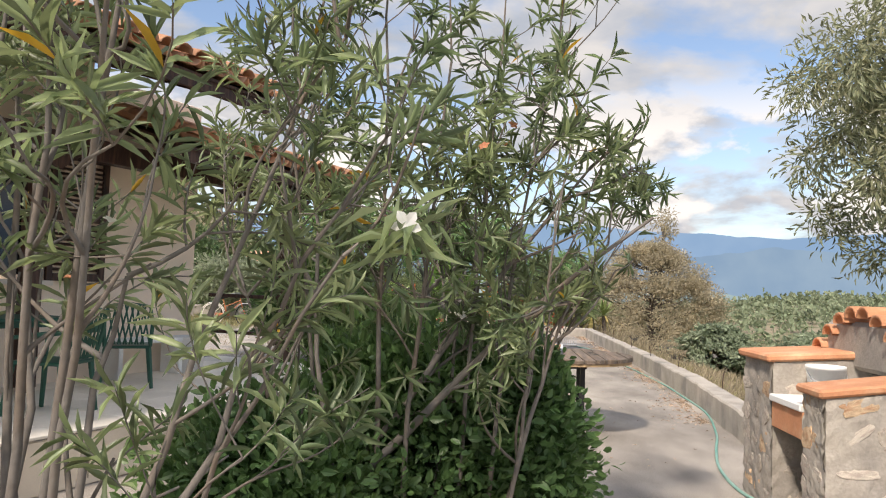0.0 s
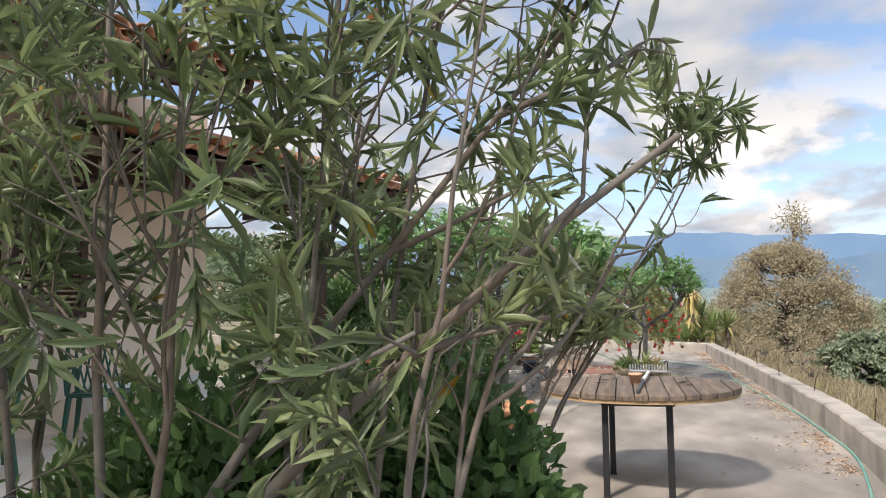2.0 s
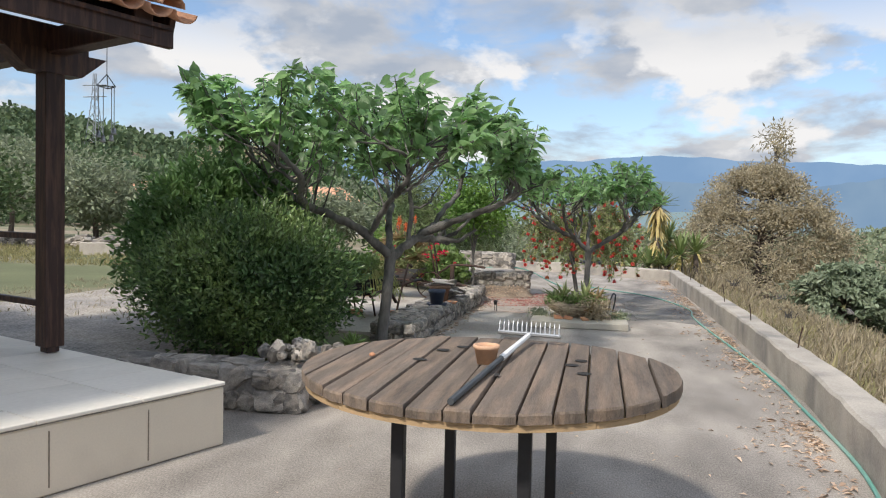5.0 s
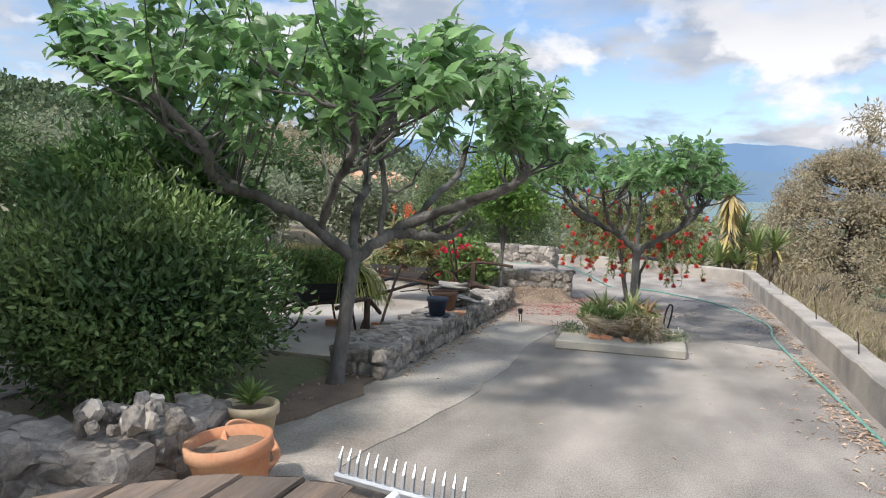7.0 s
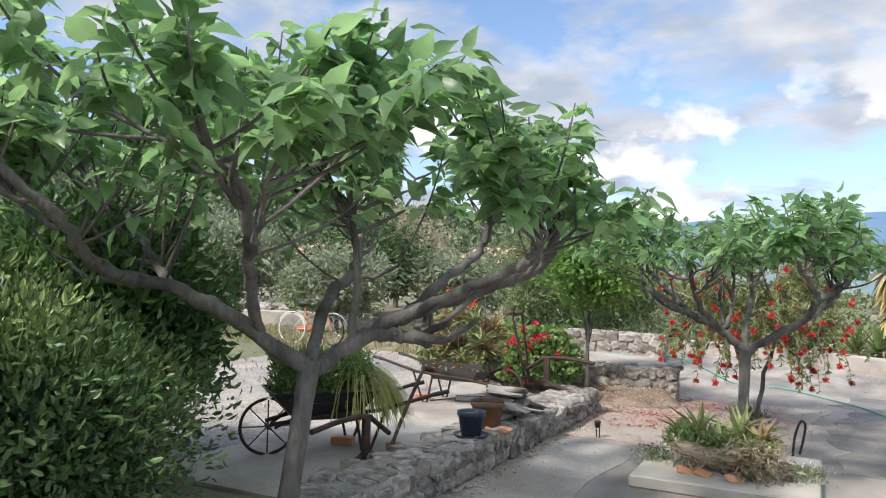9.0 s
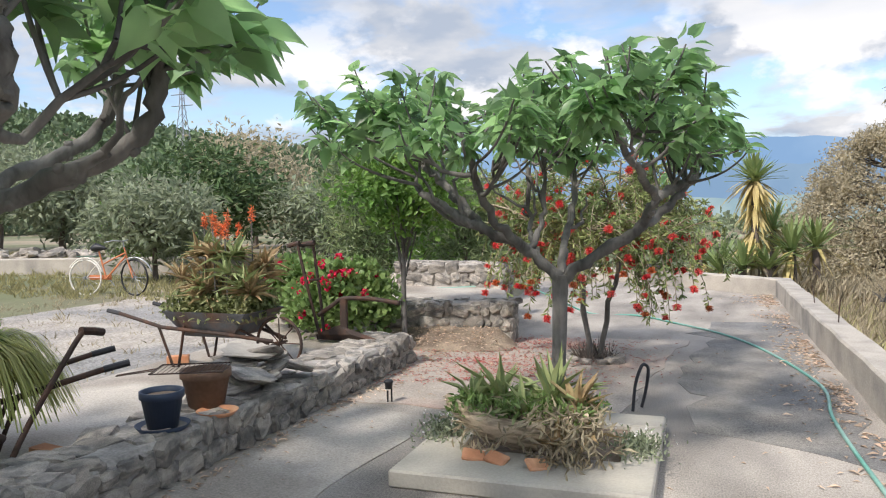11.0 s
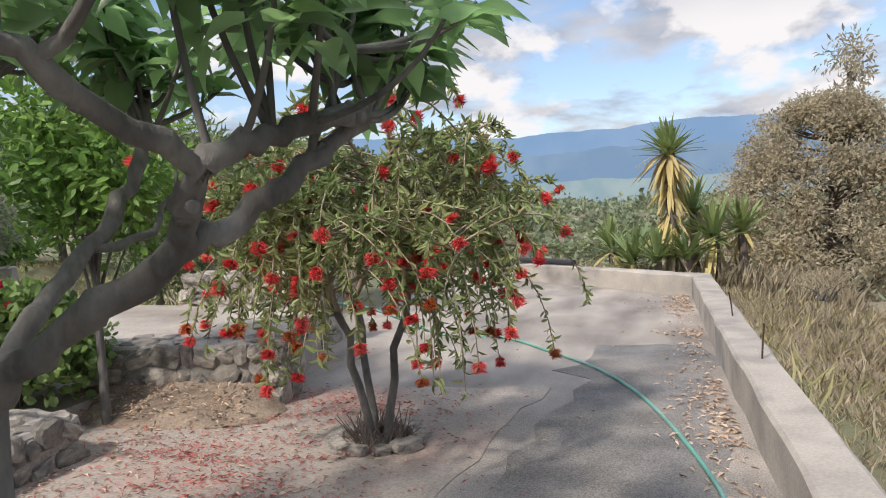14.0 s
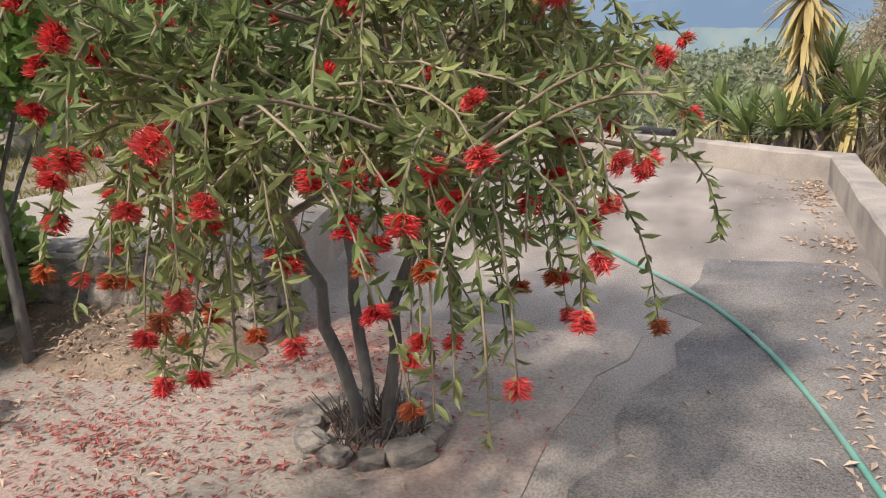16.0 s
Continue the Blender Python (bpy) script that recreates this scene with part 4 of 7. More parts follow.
# ---- masonry barbecue ----
def barbecue():
    b = thing("barbecue", "outdoor stone barbecue with terracotta capped side walls", "barbecue")
    xs = 2.22
    s = Shape()
    def wall(y0, y1, x0, x1, za, zb_):
        V = [(x0, y0, -.02), (x1, y0, -.02), (x1, y1, -.02), (x0, y1, -.02), (x0, y0, za), (x1, y0, zb_), (x1, y1, zb_), (x0, y1, za)]
        return V, [[0, 3, 2, 1], [4, 5, 6, 7], [0, 1, 5, 4], [1, 2, 6, 5], [2, 3, 7, 6], [3, 0, 4, 7]]
    for y0, y1, za, zb_, nm in ((7.47, 8.06, 1.06, 1.18, "far"), (6.62, 6.93, .92, 1.14, "near")):
        w = part("side_wall", Shape().quads(*wall(y0, y1, xs, 3.9, za, zb_)), M_MORTAR_L, b, "rubble stone side wall smeared with mortar")
        # uneven mortar smeared between the stones
        nx, nz = 70, 26
        gx, gz_ = np.meshgrid(np.linspace(xs - .004, 3.88, nx), np.linspace(0, 1, nz))
        top = za + (zb_ - za) * (gx - xs) / (3.9 - xs) - .005
        bump = .010 * np.sin(gx * 23 + 3 * np.sin(gz_ * 17)) * np.sin(gz_ * 29 + gx * 7) + rng.normal(0, .0045, gx.shape)
        V = np.stack([gx, y0 - .008 + bump, gz_ * top], -1).reshape(-1, 3)
        part("mortar_face", Shape().quads(V, [[j * nx + i, j * nx + i + 1, (j + 1) * nx + i + 1, (j + 1) * nx + i] for j in range(nz - 1) for i in range(nx - 1)]), M_MORTAR_L, w, "", True)
        gy, gz_ = np.meshgrid(np.linspace(y0 - .004, y1 + .004, 24), np.linspace(0, 1, nz))
        bump = .010 * np.sin(gy * 23 + 3 * np.sin(gz_ * 17)) * np.sin(gz_ * 29 + gy * 7) + rng.normal(0, .0045, gy.shape)
        V = np.stack([xs - .008 + bump, gy, gz_ * (za - .005)], -1).reshape(-1, 3)
        part("mortar_face", Shape().quads(V, [[j * 24 + i, (j + 1) * 24 + i, (j + 1) * 24 + i + 1, j * 24 + i + 1] for j in range(nz - 1) for i in range(23)]), M_MORTAR_L, w, "", True)
        for zi in range(5):
            x = xs + .05
            while x < 3.85:
                L = rng.uniform(.16, .32)
                z = .1 + zi * .19 + rng.normal(0, .015)
                if z < za - .05:
                    stone(w, (x + L / 2, y0 - .001, z + rng.normal(0, .02)), (L * rng.uniform(.45, .85), .024, rng.uniform(.05, .14)), (rng.normal(0, 4), rng.normal(0, 22), 0)).data = BBQ_STONES[int(rng.integers(5))]
                x += L * rng.uniform(.75, 1.35)
            y = y0 + .03
            while y < y1 - .04:
                L = rng.uniform(.14, .26)
                stone(w, (xs + .001, min(y + L / 2, y1 - .06), .1 + zi * .19 + rng.normal(0, .02)), (.026, L * rng.uniform(.5, .9), rng.uniform(.06, .16)), (rng.normal(0, 20), 0, 0)).data = BBQ_STONES[int(rng.integers(5))]
                y += L * 1.05
        ang = math.degrees(math.atan2(zb_ - za, 3.9 - xs))
        part("coping", Shape().box((0, 0, 0), (1.75, y1 - y0 + .06, .055), m=pose((xs + 3.9) / 2 - .02, (y0 + y1) / 2, (za + zb_) / 2 + .03, 0, -ang, 0), bev=.015), M_TERRA, b, "orange terracotta coping")
    part("back_wall", Shape().box((3.55, 7.2, .55), (.3, .54, 1.14)), M_MORTAR_L, b)
    part("hood", Shape().box((3.02, 7.3, 1.20), (.5, 1.2, .34), bev=.03), M_MORTAR_L, b, "sooty grey hood front")
    for k in range(8):
        t = k / 7
        y = 7.95 - t * 1.25
        z = 1.16 + .26 * math.sin(math.pi * t)
        a = np.linspace(0, math.pi, 7)
        V = [(2.72 + x, y + .09 * math.cos(u), z + .07 * math.sin(u)) for x in (0, .62) for u in a] + [(2.72 + x, y + .075 * math.cos(u), z - .014 + .065 * math.sin(u)) for x in (0, .62) for u in a]
        q = []
        for i in range(6):
            q += [[i, i + 1, 7 + i + 1, 7 + i], [14 + i, 21 + i, 22 + i, 15 + i], [i, 14 + i, 15 + i, i + 1]]
        part("ridge_tile", Shape().quads(V, q), M_TERRA, b, "", True)
    part("counter", Shape().box((2.75, 7.20, .815), (1.12, .54, .05), bev=.008), M_WHITEPL, b, "white painted counter slab")
    part("counter_front", Shape().box((2.235, 7.20, .70), (.05, .54, .18), bev=.006), M_TERRA, b, "terracotta coloured counter front")
    # near-black block at the back of the recess under the counter
    part("firebox", Shape().box((3.1, 7.2, .3), (.5, .53, .6)), M_NEAR_BLACK, b, "dark block in the recess under the counter")


M_MORTAR_L = mat("pale_mortar", (0.40, 0.36, 0.31), 0.95, 0.3, 3, 50, 0.5, alt=(0.30, 0.27, 0.24), altscale=2)
M_BBQ_STONE = mat("mortared_stone", (0.45, 0.40, 0.34), 0.9, 0.3, 5, 40, 0.5, alt=(0.36, 0.30, 0.26), altscale=3.0, rnd=0.25)
M_NEAR_BLACK = mat("near_black", (0.03, 0.028, 0.026), 0.95, 0.3, 4, 40, 0.3)
BBQ_STONES = []
for k in range(4):
    me = STONES[k + 4].copy()
    me.materials.clear()
    me.materials.append(M_BBQ_STONE)
    BBQ_STONES.append(me)
me = STONES[3].copy()
me.materials.clear()
me.materials.append(mat("buff_stone", (0.52, 0.38, 0.25), 0.9, 0.35, 5, 40, 0.5, alt=(0.42, 0.25, 0.15), altscale=4.0, rnd=0.25))
BBQ_STONES.append(me)
barbecue()
bucket = thing("bucket", "white plastic bucket standing on the barbecue counter", "bucket", (2.5, 7.28, .842))
part("body", Shape().lathe([(.001, .004), (.10, 0), (.125, .20), (.13, .20), (.13, .225), (.122, .225), (.115, .20), (.09, .01)], k=24), M_WHITEPL, bucket, "", True)
part("handle", Shape().tube([(.13, 0, .2), (.12, -.06, .14), (.07, -.12, .1), (0, -.14, .09), (-.07, -.12, .1), (-.12, -.06, .14), (-.13, 0, .2)], .004, 6), M_ZINC, bucket)
single("bowl", Shape().lathe([(.001, .01), (.07, 0), (.15, .09), (.155, .10), (.145, .09), (.06, .015)], (3.1, 6.75, 1.06), 20), M_WHITEPL, "pale round bowl on the barbecue wall", "bowl", smooth=True)

# ---- cable drum table ----
def drum_table():
    cx, cy, R, zt = .92, 10.40, .83, .83
    t = thing("drum_table", "round weathered plank table made from a cable drum end", "table", (cx, cy, 0))
    x = -R
    ws = [.13, .145, .11, .12, .15, .14, .10, .155, .12, .11, .135, .14, .12]
    k = sum(ws) / (2 * R)
    for i, w in enumerate(ws):
        w = w / k
        a, b = x + .004, x + w - .004
        n = 7
        up, dn = [], []
        for u in np.linspace(a, b, n):
            h = math.sqrt(max(R * R - u * u, 0.0)) + rng.normal(0, .004)
            up.append((u, h))
            dn.append((u, -h))
        out = up + dn[::-1]
        m = len(out)
        dz = rng.normal(0, .003)
        V = [(p, q_, zt + dz) for p, q_ in out] + [(p * 1.0, q_ * 1.002, zt + dz - .008) for p, q_ in out] + [(p, q_, zt - .042) for p, q_ in out]
        V[:m] = [(a + .003 + (p - a) * (b - a - .006) / (b - a), q_ * .993, z) for p, q_, z in V[:m]]
        F = [[0, j + 1, j] for j in range(1, m - 1)] + [[2 * m, 2 * m + j, 2 * m + j + 1] for j in range(1, m - 1)]
        for lay in (0, m):
            for j in range(m):
                e = (j + 1) % m
                F += [[lay + j, lay + e, lay + m + j], [lay + e, lay + m + e, lay + m + j]]
        part("plank", Shape().add(V, F), M_PLANK, t, "weathered grey-brown plank")
        x += w
    # under layer, crossing, with a raw pale rim
    y = -R
    for i in range(10):
        a, b = -R + i * 2 * R / 10 + .004, -R + (i + 1) * 2 * R / 10 - .004
        out = [(math.sqrt(max((R - .012) ** 2 - u * u, 0)) , u) for u in np.linspace(max(a, -R + .02), min(b, R - .02), 6)]
        out = out + [(-p, q_) for p, q_ in out[::-1]]
        m = len(out)
        V = [(p, q_, zt - .045) for p, q_ in out] + [(p, q_, zt - .072) for p, q_ in out]
        F = [[0, j, j + 1] for j in range(1, m - 1)] + [[m, m + j + 1, m + j] for j in range(1, m - 1)]
        for j in range(m):
            e = (j + 1) % m
            F += [[j, m + j, e], [e, m + j, m + e]]
        part("under_plank", Shape().add(V, F), M_PLANK_RAW, t, "paler under plank with raw edge")
    # bolt holes are flat discs; the shade inside them is only dark colour
    for px, py, rr in ((-.28, .30, .03), (-.33, .02, .03), (.04, -.22, .032), (.36, .10, .028), (.42, -.08, .028), (.40, .22, .026), (-.2, .42, .028)):
        part("bolt_hole", Shape().lathe([(.001, 0), (rr, 0), (rr + .004, .001)], (px, py, zt + .0045), 14), M_NEAR_BLACK, t, "dark bolt hole")
    for lx, ly in ((-.27, -.55), (.22, -.57), (-.23, .29), (.27, .25)):
        part("leg", Shape().box((lx, ly, .378), (.05, .05, .756), bev=.004).box((lx, ly, .004), (.06, .06, .008)), M_BLACKSTEEL, t, "square black steel leg")
    part("under_frame", Shape().box((-.02, -.56, .735), (.56, .04, .04)).box((.02, .27, .735), (.56, .04, .04)).box((-.25, -.13, .735), (.04, .86, .04)).box((.245, -.15, .735), (.04, .86, .04)), M_BLACKSTEEL, t)


drum_table()


def flowerpot(name, at, r, h, material, label, tilt=(0, 0, 0), soil=True, parent=None):
    p = thing(name, label, "pot", at)
    p.matrix_basis = pose(*at, *tilt)
    part("body", Shape().lathe([(.001, .006), (r * .68, 0), (r * .92, h * .8), (r * .94, h * .8), (r, h * .81), (r, h), (r * .9, h), (r * .86, h * .84), (r * .6, .02)], k=28), material, p, "", True)
    if soil:
        part("soil", Shape().lathe([(.001, h * .86), (r * .86, h * .85)], k=20), M_SOIL, p)
    return p


flowerpot("flowerpot", (.90, 10.42, .832), .060, .088, M_TERRA_PALE, "small pale orange clay flowerpot on the drum table", soil=False)


def rake():
    r = thing("rake", "metal garden rake lying on the drum table", "rake")
    a, b, c = Vector((.90, 9.60, .852)), Vector((.965, 10.45, .856)), Vector((1.03, 11.08, .872))
    part("handle", Shape().tube([a, b], .013, 8), mat("dark_grip", (0.06, 0.065, 0.07), 0.5, 0.2, 6, 40, 0.05), r, "dark coated handle end")
    part("shaft", Shape().tube([b, b.lerp(c, .02), c], [.014, .016, .013], 8), M_WHITEPL, r, "pale grey shaft")
    d = Vector((.97, -.24, 0)).normalized()
    part("head", Shape().box((0, 0, 0), (.36, .022, .022), m=pose(c.x, c.y + .01, c.z + .005, 0, 0, -14)), M_ZINC, r, "zinc rake head")
    for k in range(14):
        p = c + d * (-.17 + k * .026)
        part("tine", Shape().tube([(p.x, p.y + .01, p.z), (p.x, p.y + .02, p.z + .045), (p.x, p.y + .035, p.z + .07)], [.006, .005, .002], 5), M_ZINC, r)


rake()
single("pebble", Shape().lathe([(.001, 0), (.014, .004), (.016, .010), (.009, .018), (.001, .02)], (.36, 10.42, .834), 10), M_TERRA, "small clay shard on the drum table", "pebble", smooth=True)

# ---- pots and stones by the shrub bed ----
flowerpot("flowerpot", (-.42, 12.72, 0), .22, .34, M_TERRA, "orange terracotta pot leaning by the stone wall", (4, -6, 0))
flowerpot("flowerpot", (-.62, 12.95, .03), .17, .26, M_TERRA, "orange terracotta pot tipped behind another pot", (0, 35, 0))
M_CREAMPOT = mat("cream_ceramic", (0.50, 0.42, 0.28), 0.6, 0.2, 5, 40, 0.1, alt=(0.38, 0.30, 0.19), altscale=8)
creampot = flowerpot("flowerpot", (-.74, 13.36, 0.02), .17, .30, M_CREAMPOT, "cream glazed pot with a small green plant")


def stone_pile():
    root = thing("stone_pile", "heap of pale stones on the low garden wall", "stones", (-.9, 12.55, .36))
    for k in range(26):
        s = rng.uniform(.05, .12)
        ob = stone(root, (rng.normal(0, .13), rng.normal(0, .12), .03 + abs(rng.normal(0, .05))), (s, s * rng.uniform(.7, 1), s * rng.uniform(.5, .8)), tuple(rng.uniform(0, 360, 3)))
        if k % 4 == 0:
            ob.data = PALE[k % 4]


PALE = []
for k in range(4):
    me = STONES[k].copy()
    me.materials.clear()
    me.materials.append(mat("pale_stone", (0.50, 0.45, 0.39), 0.85, 0.2, 5, 40, 0.3, rnd=0.2))
    PALE.append(me)
stone_pile()

# ---- tree box and hose ----
def tree_box():
    b = thing("tree_kerb", "square concrete tree surround slab", "kerb", (1.14, 18.42, 0), kind="structure")
    s = Shape()
    x0, x1, y0, y1, h = -.70, .69, -.75, .75, .10
    s.box((0, y0 + .24, h / 2), (x1 - x0, .48, h), bev=.012).box((0, y1 - .14, h / 2), (x1 - x0, .28, h), bev=.012)
    s.box((x0 + .13, .10, h / 2 - .003), (.26, .74, h - .006), bev=.008).box((x1 - .10, .10, h / 2 - .003), (.2, .74, h - .006), bev=.008)
    part("slab", s, M_PAVE_C, b, "pale weathered concrete slab")
    part("soil", Shape().box((0, .1, .03), (1.0, .78, .07), bev=0), M_SOIL, b)


M_PAVE_C = mat("pale_kerb_concrete", (0.44, 0.405, 0.34), 0.9, 0.22, 2.5, 60, 0.3, alt=(0.30, 0.28, 0.25), altscale=1.6, lo=.5, hi=.7)
tree_box()


def spline(P, n=12):
    P = np.array(P, float)
    Q = np.vstack([2 * P[0] - P[1], P, 2 * P[-1] - P[-2]])
    out = []
    for i in range(len(P) - 1):
        p0, p1, p2, p3 = Q[i:i + 4]
        for t in np.linspace(0, 1, n, endpoint=False):
            out.append(.5 * (2 * p1 + (p2 - p0) * t + (2 * p0 - 5 * p1 + 4 * p2 - p3) * t * t + (3 * p1 - p0 - 3 * p2 + p3) * t ** 3))
    return np.array(out + [P[-1]])


hose = [(2.32, 7.3, .02), (2.16, 7.9, .014), (2.22, 8.7, .014), (2.42, 9.5, .014), (2.68, 10.4, .014), (2.98, 11.9, .014), (3.05, 13.5, .014), (3.08, 14.7, .014), (3.02, 16.6, .014), (2.95, 18.2, .014),
        (2.93, 19.7, .014), (3.0, 20.8, .014), (2.70, 22.36, .014), (2.3, 23.4, .014), (1.76, 24.18, .014), (1.2, 24.85, .014), (.5, 25.0, .014), (-.4, 24.6, .42), (-1.6, 24.2, .42)]
single("garden_hose", Shape().tube(spline(hose, 10), .0135, 8), M_HOSE, "long green garden hose lying across the concrete", "hose", smooth=True)
single("drain_pipe", Shape().tube([(.35, 30.62, .36), (1.05, 30.08, .36), (1.55, 29.62, .36)], .05, 12), M_PIPE, "black plastic pipe lying on the end wall", "pipe", smooth=True)
single("bent_rod", Shape().tube(spline([(1.58, 19.62, .0), (1.60, 19.62, .2), (1.64, 19.64, .33), (1.67, 19.66, .345), (1.69, 19.67, .30), (1.67, 19.68, .15), (1.64, 19.68, .02)], 6), .012, 8), M_PIPE,
       "bent black pipe loop sticking out of the ground", "pipe", smooth=True)


def ground_light(x, y):
    g = thing("garden_light", "small dark spike garden light by the kerb", "garden light", (x, y, 0))
    part("spike", Shape().tube([(0, 0, 0), (0, 0, .10)], [.006, .008], 6), M_BLACKSTEEL, g)
    part("stake", Shape().box((.03, .01, .06), (.012, .012, .12), bev=.002), M_BLACKSTEEL, g)
    part("head", Shape().lathe([(.001, 0), (.028, .005), (.032, .05), (.04, .06), (.03, .075), (.001, .08)], (.01, 0, .11), 14), M_BLACKSTEEL, g, "dark lamp head", True)


ground_light(-.29, 19.36)

# ---- trees and shrubs ----
def mulberry(label, base, fork, limbs, trunk_r, centre, radii, top, low, shoots, leaf, n_single, seed, wide=.72, clear=None):
    """A short trunk, knotty pruned limbs, and shoots that rise from them to an umbrella of large hanging leaves."""
    g = np.random.default_rng(seed)
    t = thing("mulberry_tree", label, "tree", (base[0], base[1], 0), group="mulberry trees")
    o = np.array([base[0], base[1], 0.0])
    tr = spline([base, np.array(base) * .5 + np.array(fork) * .5 + [.012, -.01, 0], fork], 6)
    taper = np.interp(np.linspace(0, 1, len(tr)), [0, .12, .5, .88, 1], [1.35, 1.06, .95, .98, 1.12]) * trunk_r
    part("trunk", Shape().tube(tr - o, taper * (1 + g.normal(0, .02, len(tr))), 14), M_BARK, t, "smooth grey trunk with pruning scars", True)
    starts = []
    for pts, r0, r1 in limbs:
        P = spline(pts, 7)
        P[1:-1] += g.normal(0, .008, (len(P) - 2, 3))
        n = len(P)
        R = np.linspace(r0, r1, n) * (1 + .10 * np.sin(np.arange(n) * 1.7 + g.uniform(0, 6)) + g.normal(0, .05, n))
        limb = part("limb", Shape().tube(P - o, R, 10), M_BARK, t, "knotty grey limb", True)
        # stubs and round scars of old pruning cuts
        for k in range(max(2, n // 5)):
            q, d = along(P, [g.uniform(.3, .97)])
            out = unit(np.cross(d[0], g.normal(0, 1, 3)))
            rr = np.interp(.6, [0, 1], [r0, r1])
            part("knot", Shape().lathe([(.001, rr * 1.12), (rr * .26, rr * 1.16), (rr * .46, rr * 1.20), (rr * .56, rr * 1.02), (rr * .62, rr * .6)],
                                       m=Matrix.Translation(q[0] - o) @ Vector(out).to_track_quat("Z", "Y").to_matrix().to_4x4(), k=10), M_BARK, limb, "round pruning scar", True)
        starts.append(along(P, np.linspace(.35, 1, 10))[0])
        # side branches
        for k in range(4):
            s0, d = along(P, [g.uniform(.45, 1.0) if k else 1.0])
            a = math.atan2(*(s0[0] - np.array(fork))[[1, 0]]) + g.normal(0, .7)
            e = s0[0] + np.array([math.cos(a), math.sin(a), 0]) * g.uniform(.15, .5) * radii[0] * .55 + [0, 0, g.uniform(.12, .40)]
            if math.hypot((e[0] - centre[0]) / radii[0], (e[1] - centre[1]) / radii[1]) > .82 or e[2] > top(e[0], e[1]) - .25 or (clear is not None and not clear(e)):
                continue
            m2 = curve_pts(s0[0], e, (g.normal(0, .03), g.normal(0, .03), -.06), 8) + np.vstack([np.zeros(3), g.normal(0, .010, (7, 3))])
            part("branch", Shape().tube(m2 - o, np.linspace(r1 * .8, r1 * .36, 8), 7), M_BARK, limb, "", True)
            starts.append(along(m2, np.linspace(.3, 1, 6))[0])
    starts = np.concatenate(starts)
    twig = Shape()
    P, D, U, L = [], [], [], []
    for k in range(shoots):
        a, q = g.uniform(0, 2 * math.pi), math.sqrt(g.uniform(0, 1))
        q *= 1 + .10 * math.sin(3 * a + seed) + .07 * math.sin(7 * a)
        x, y = centre[0] + math.cos(a) * q * radii[0], centre[1] + math.sin(a) * q * radii[1]
        zt = top(x, y) - abs(g.normal(0, .10)) - (g.uniform(.1, .8) * (top(x, y) - low(x, y)) if g.uniform() < .45 else 0)
        e3 = np.array([x, y, zt])
        near = np.argsort(((starts - e3) ** 2 * [1, 1, .35]).sum(1))[:4]
        s0 = starts[near[int(g.integers(4))]]
        m3 = curve_pts(s0, e3, ((e3 - s0)[0] * .10, (e3 - s0)[1] * .10, -.04), 8)
        twig.tube(m3 - o, np.linspace(.010, .004, 8), 5, False)
        ln = np.linalg.norm(np.diff(m3, axis=0), axis=1).sum()
        n = int(min(ln, .8) / .035) + 8
        p, d = along(m3, 1 - g.uniform(0, min(.62, .6 / max(ln, .1)), n))
        side = unit(g.normal(0, 1, (n, 3)) * [1, 1, .45] + [.25, -.05, 0])
        dirs = unit(side + .3 * d + np.array([0, 0, -.38]))
        dirs[-2:] = unit(d[-2:] + g.normal(0, .5, (2, 3)))
        P.append(p + side * g.uniform(.02, .06, n)[:, None])
        D.append(dirs)
        U.append(np.array([0, 0, 1.0]) + g.normal(0, .40, (n, 3)))
        L.append(g.uniform(*leaf, n))
    tagged(part("twig_work", twig, M_BARK, t, "", True), kind="stuff")
    P, D, U, L = map(np.concatenate, (P, D, U, L))
    ok = np.array([p[2] > low(p[0], p[1]) - (.25 if g.uniform() < .12 else 0) and (clear is None or (clear(p) and clear(p + d * .15))) for p, d in zip(P, D)])
    P, D, U, L = P[ok] - o, D[ok], U[ok], L[ok]
    pick = np.zeros(len(P), bool)
    pick[g.permutation(len(P))[:n_single]] = True
    s = leaves(Shape(), P[~pick], D[~pick], U[~pick], L[~pick], L[~pick] * wide, HEART)
    tagged(part("crown", s, M_MULB, t, "crown of large glossy green leaves", True), kind="stuff")
    single_leaves(t, "leaf", P[pick], D[pick], U[pick], L[pick], L[pick] * wide, HEART, M_MULB)
    return t


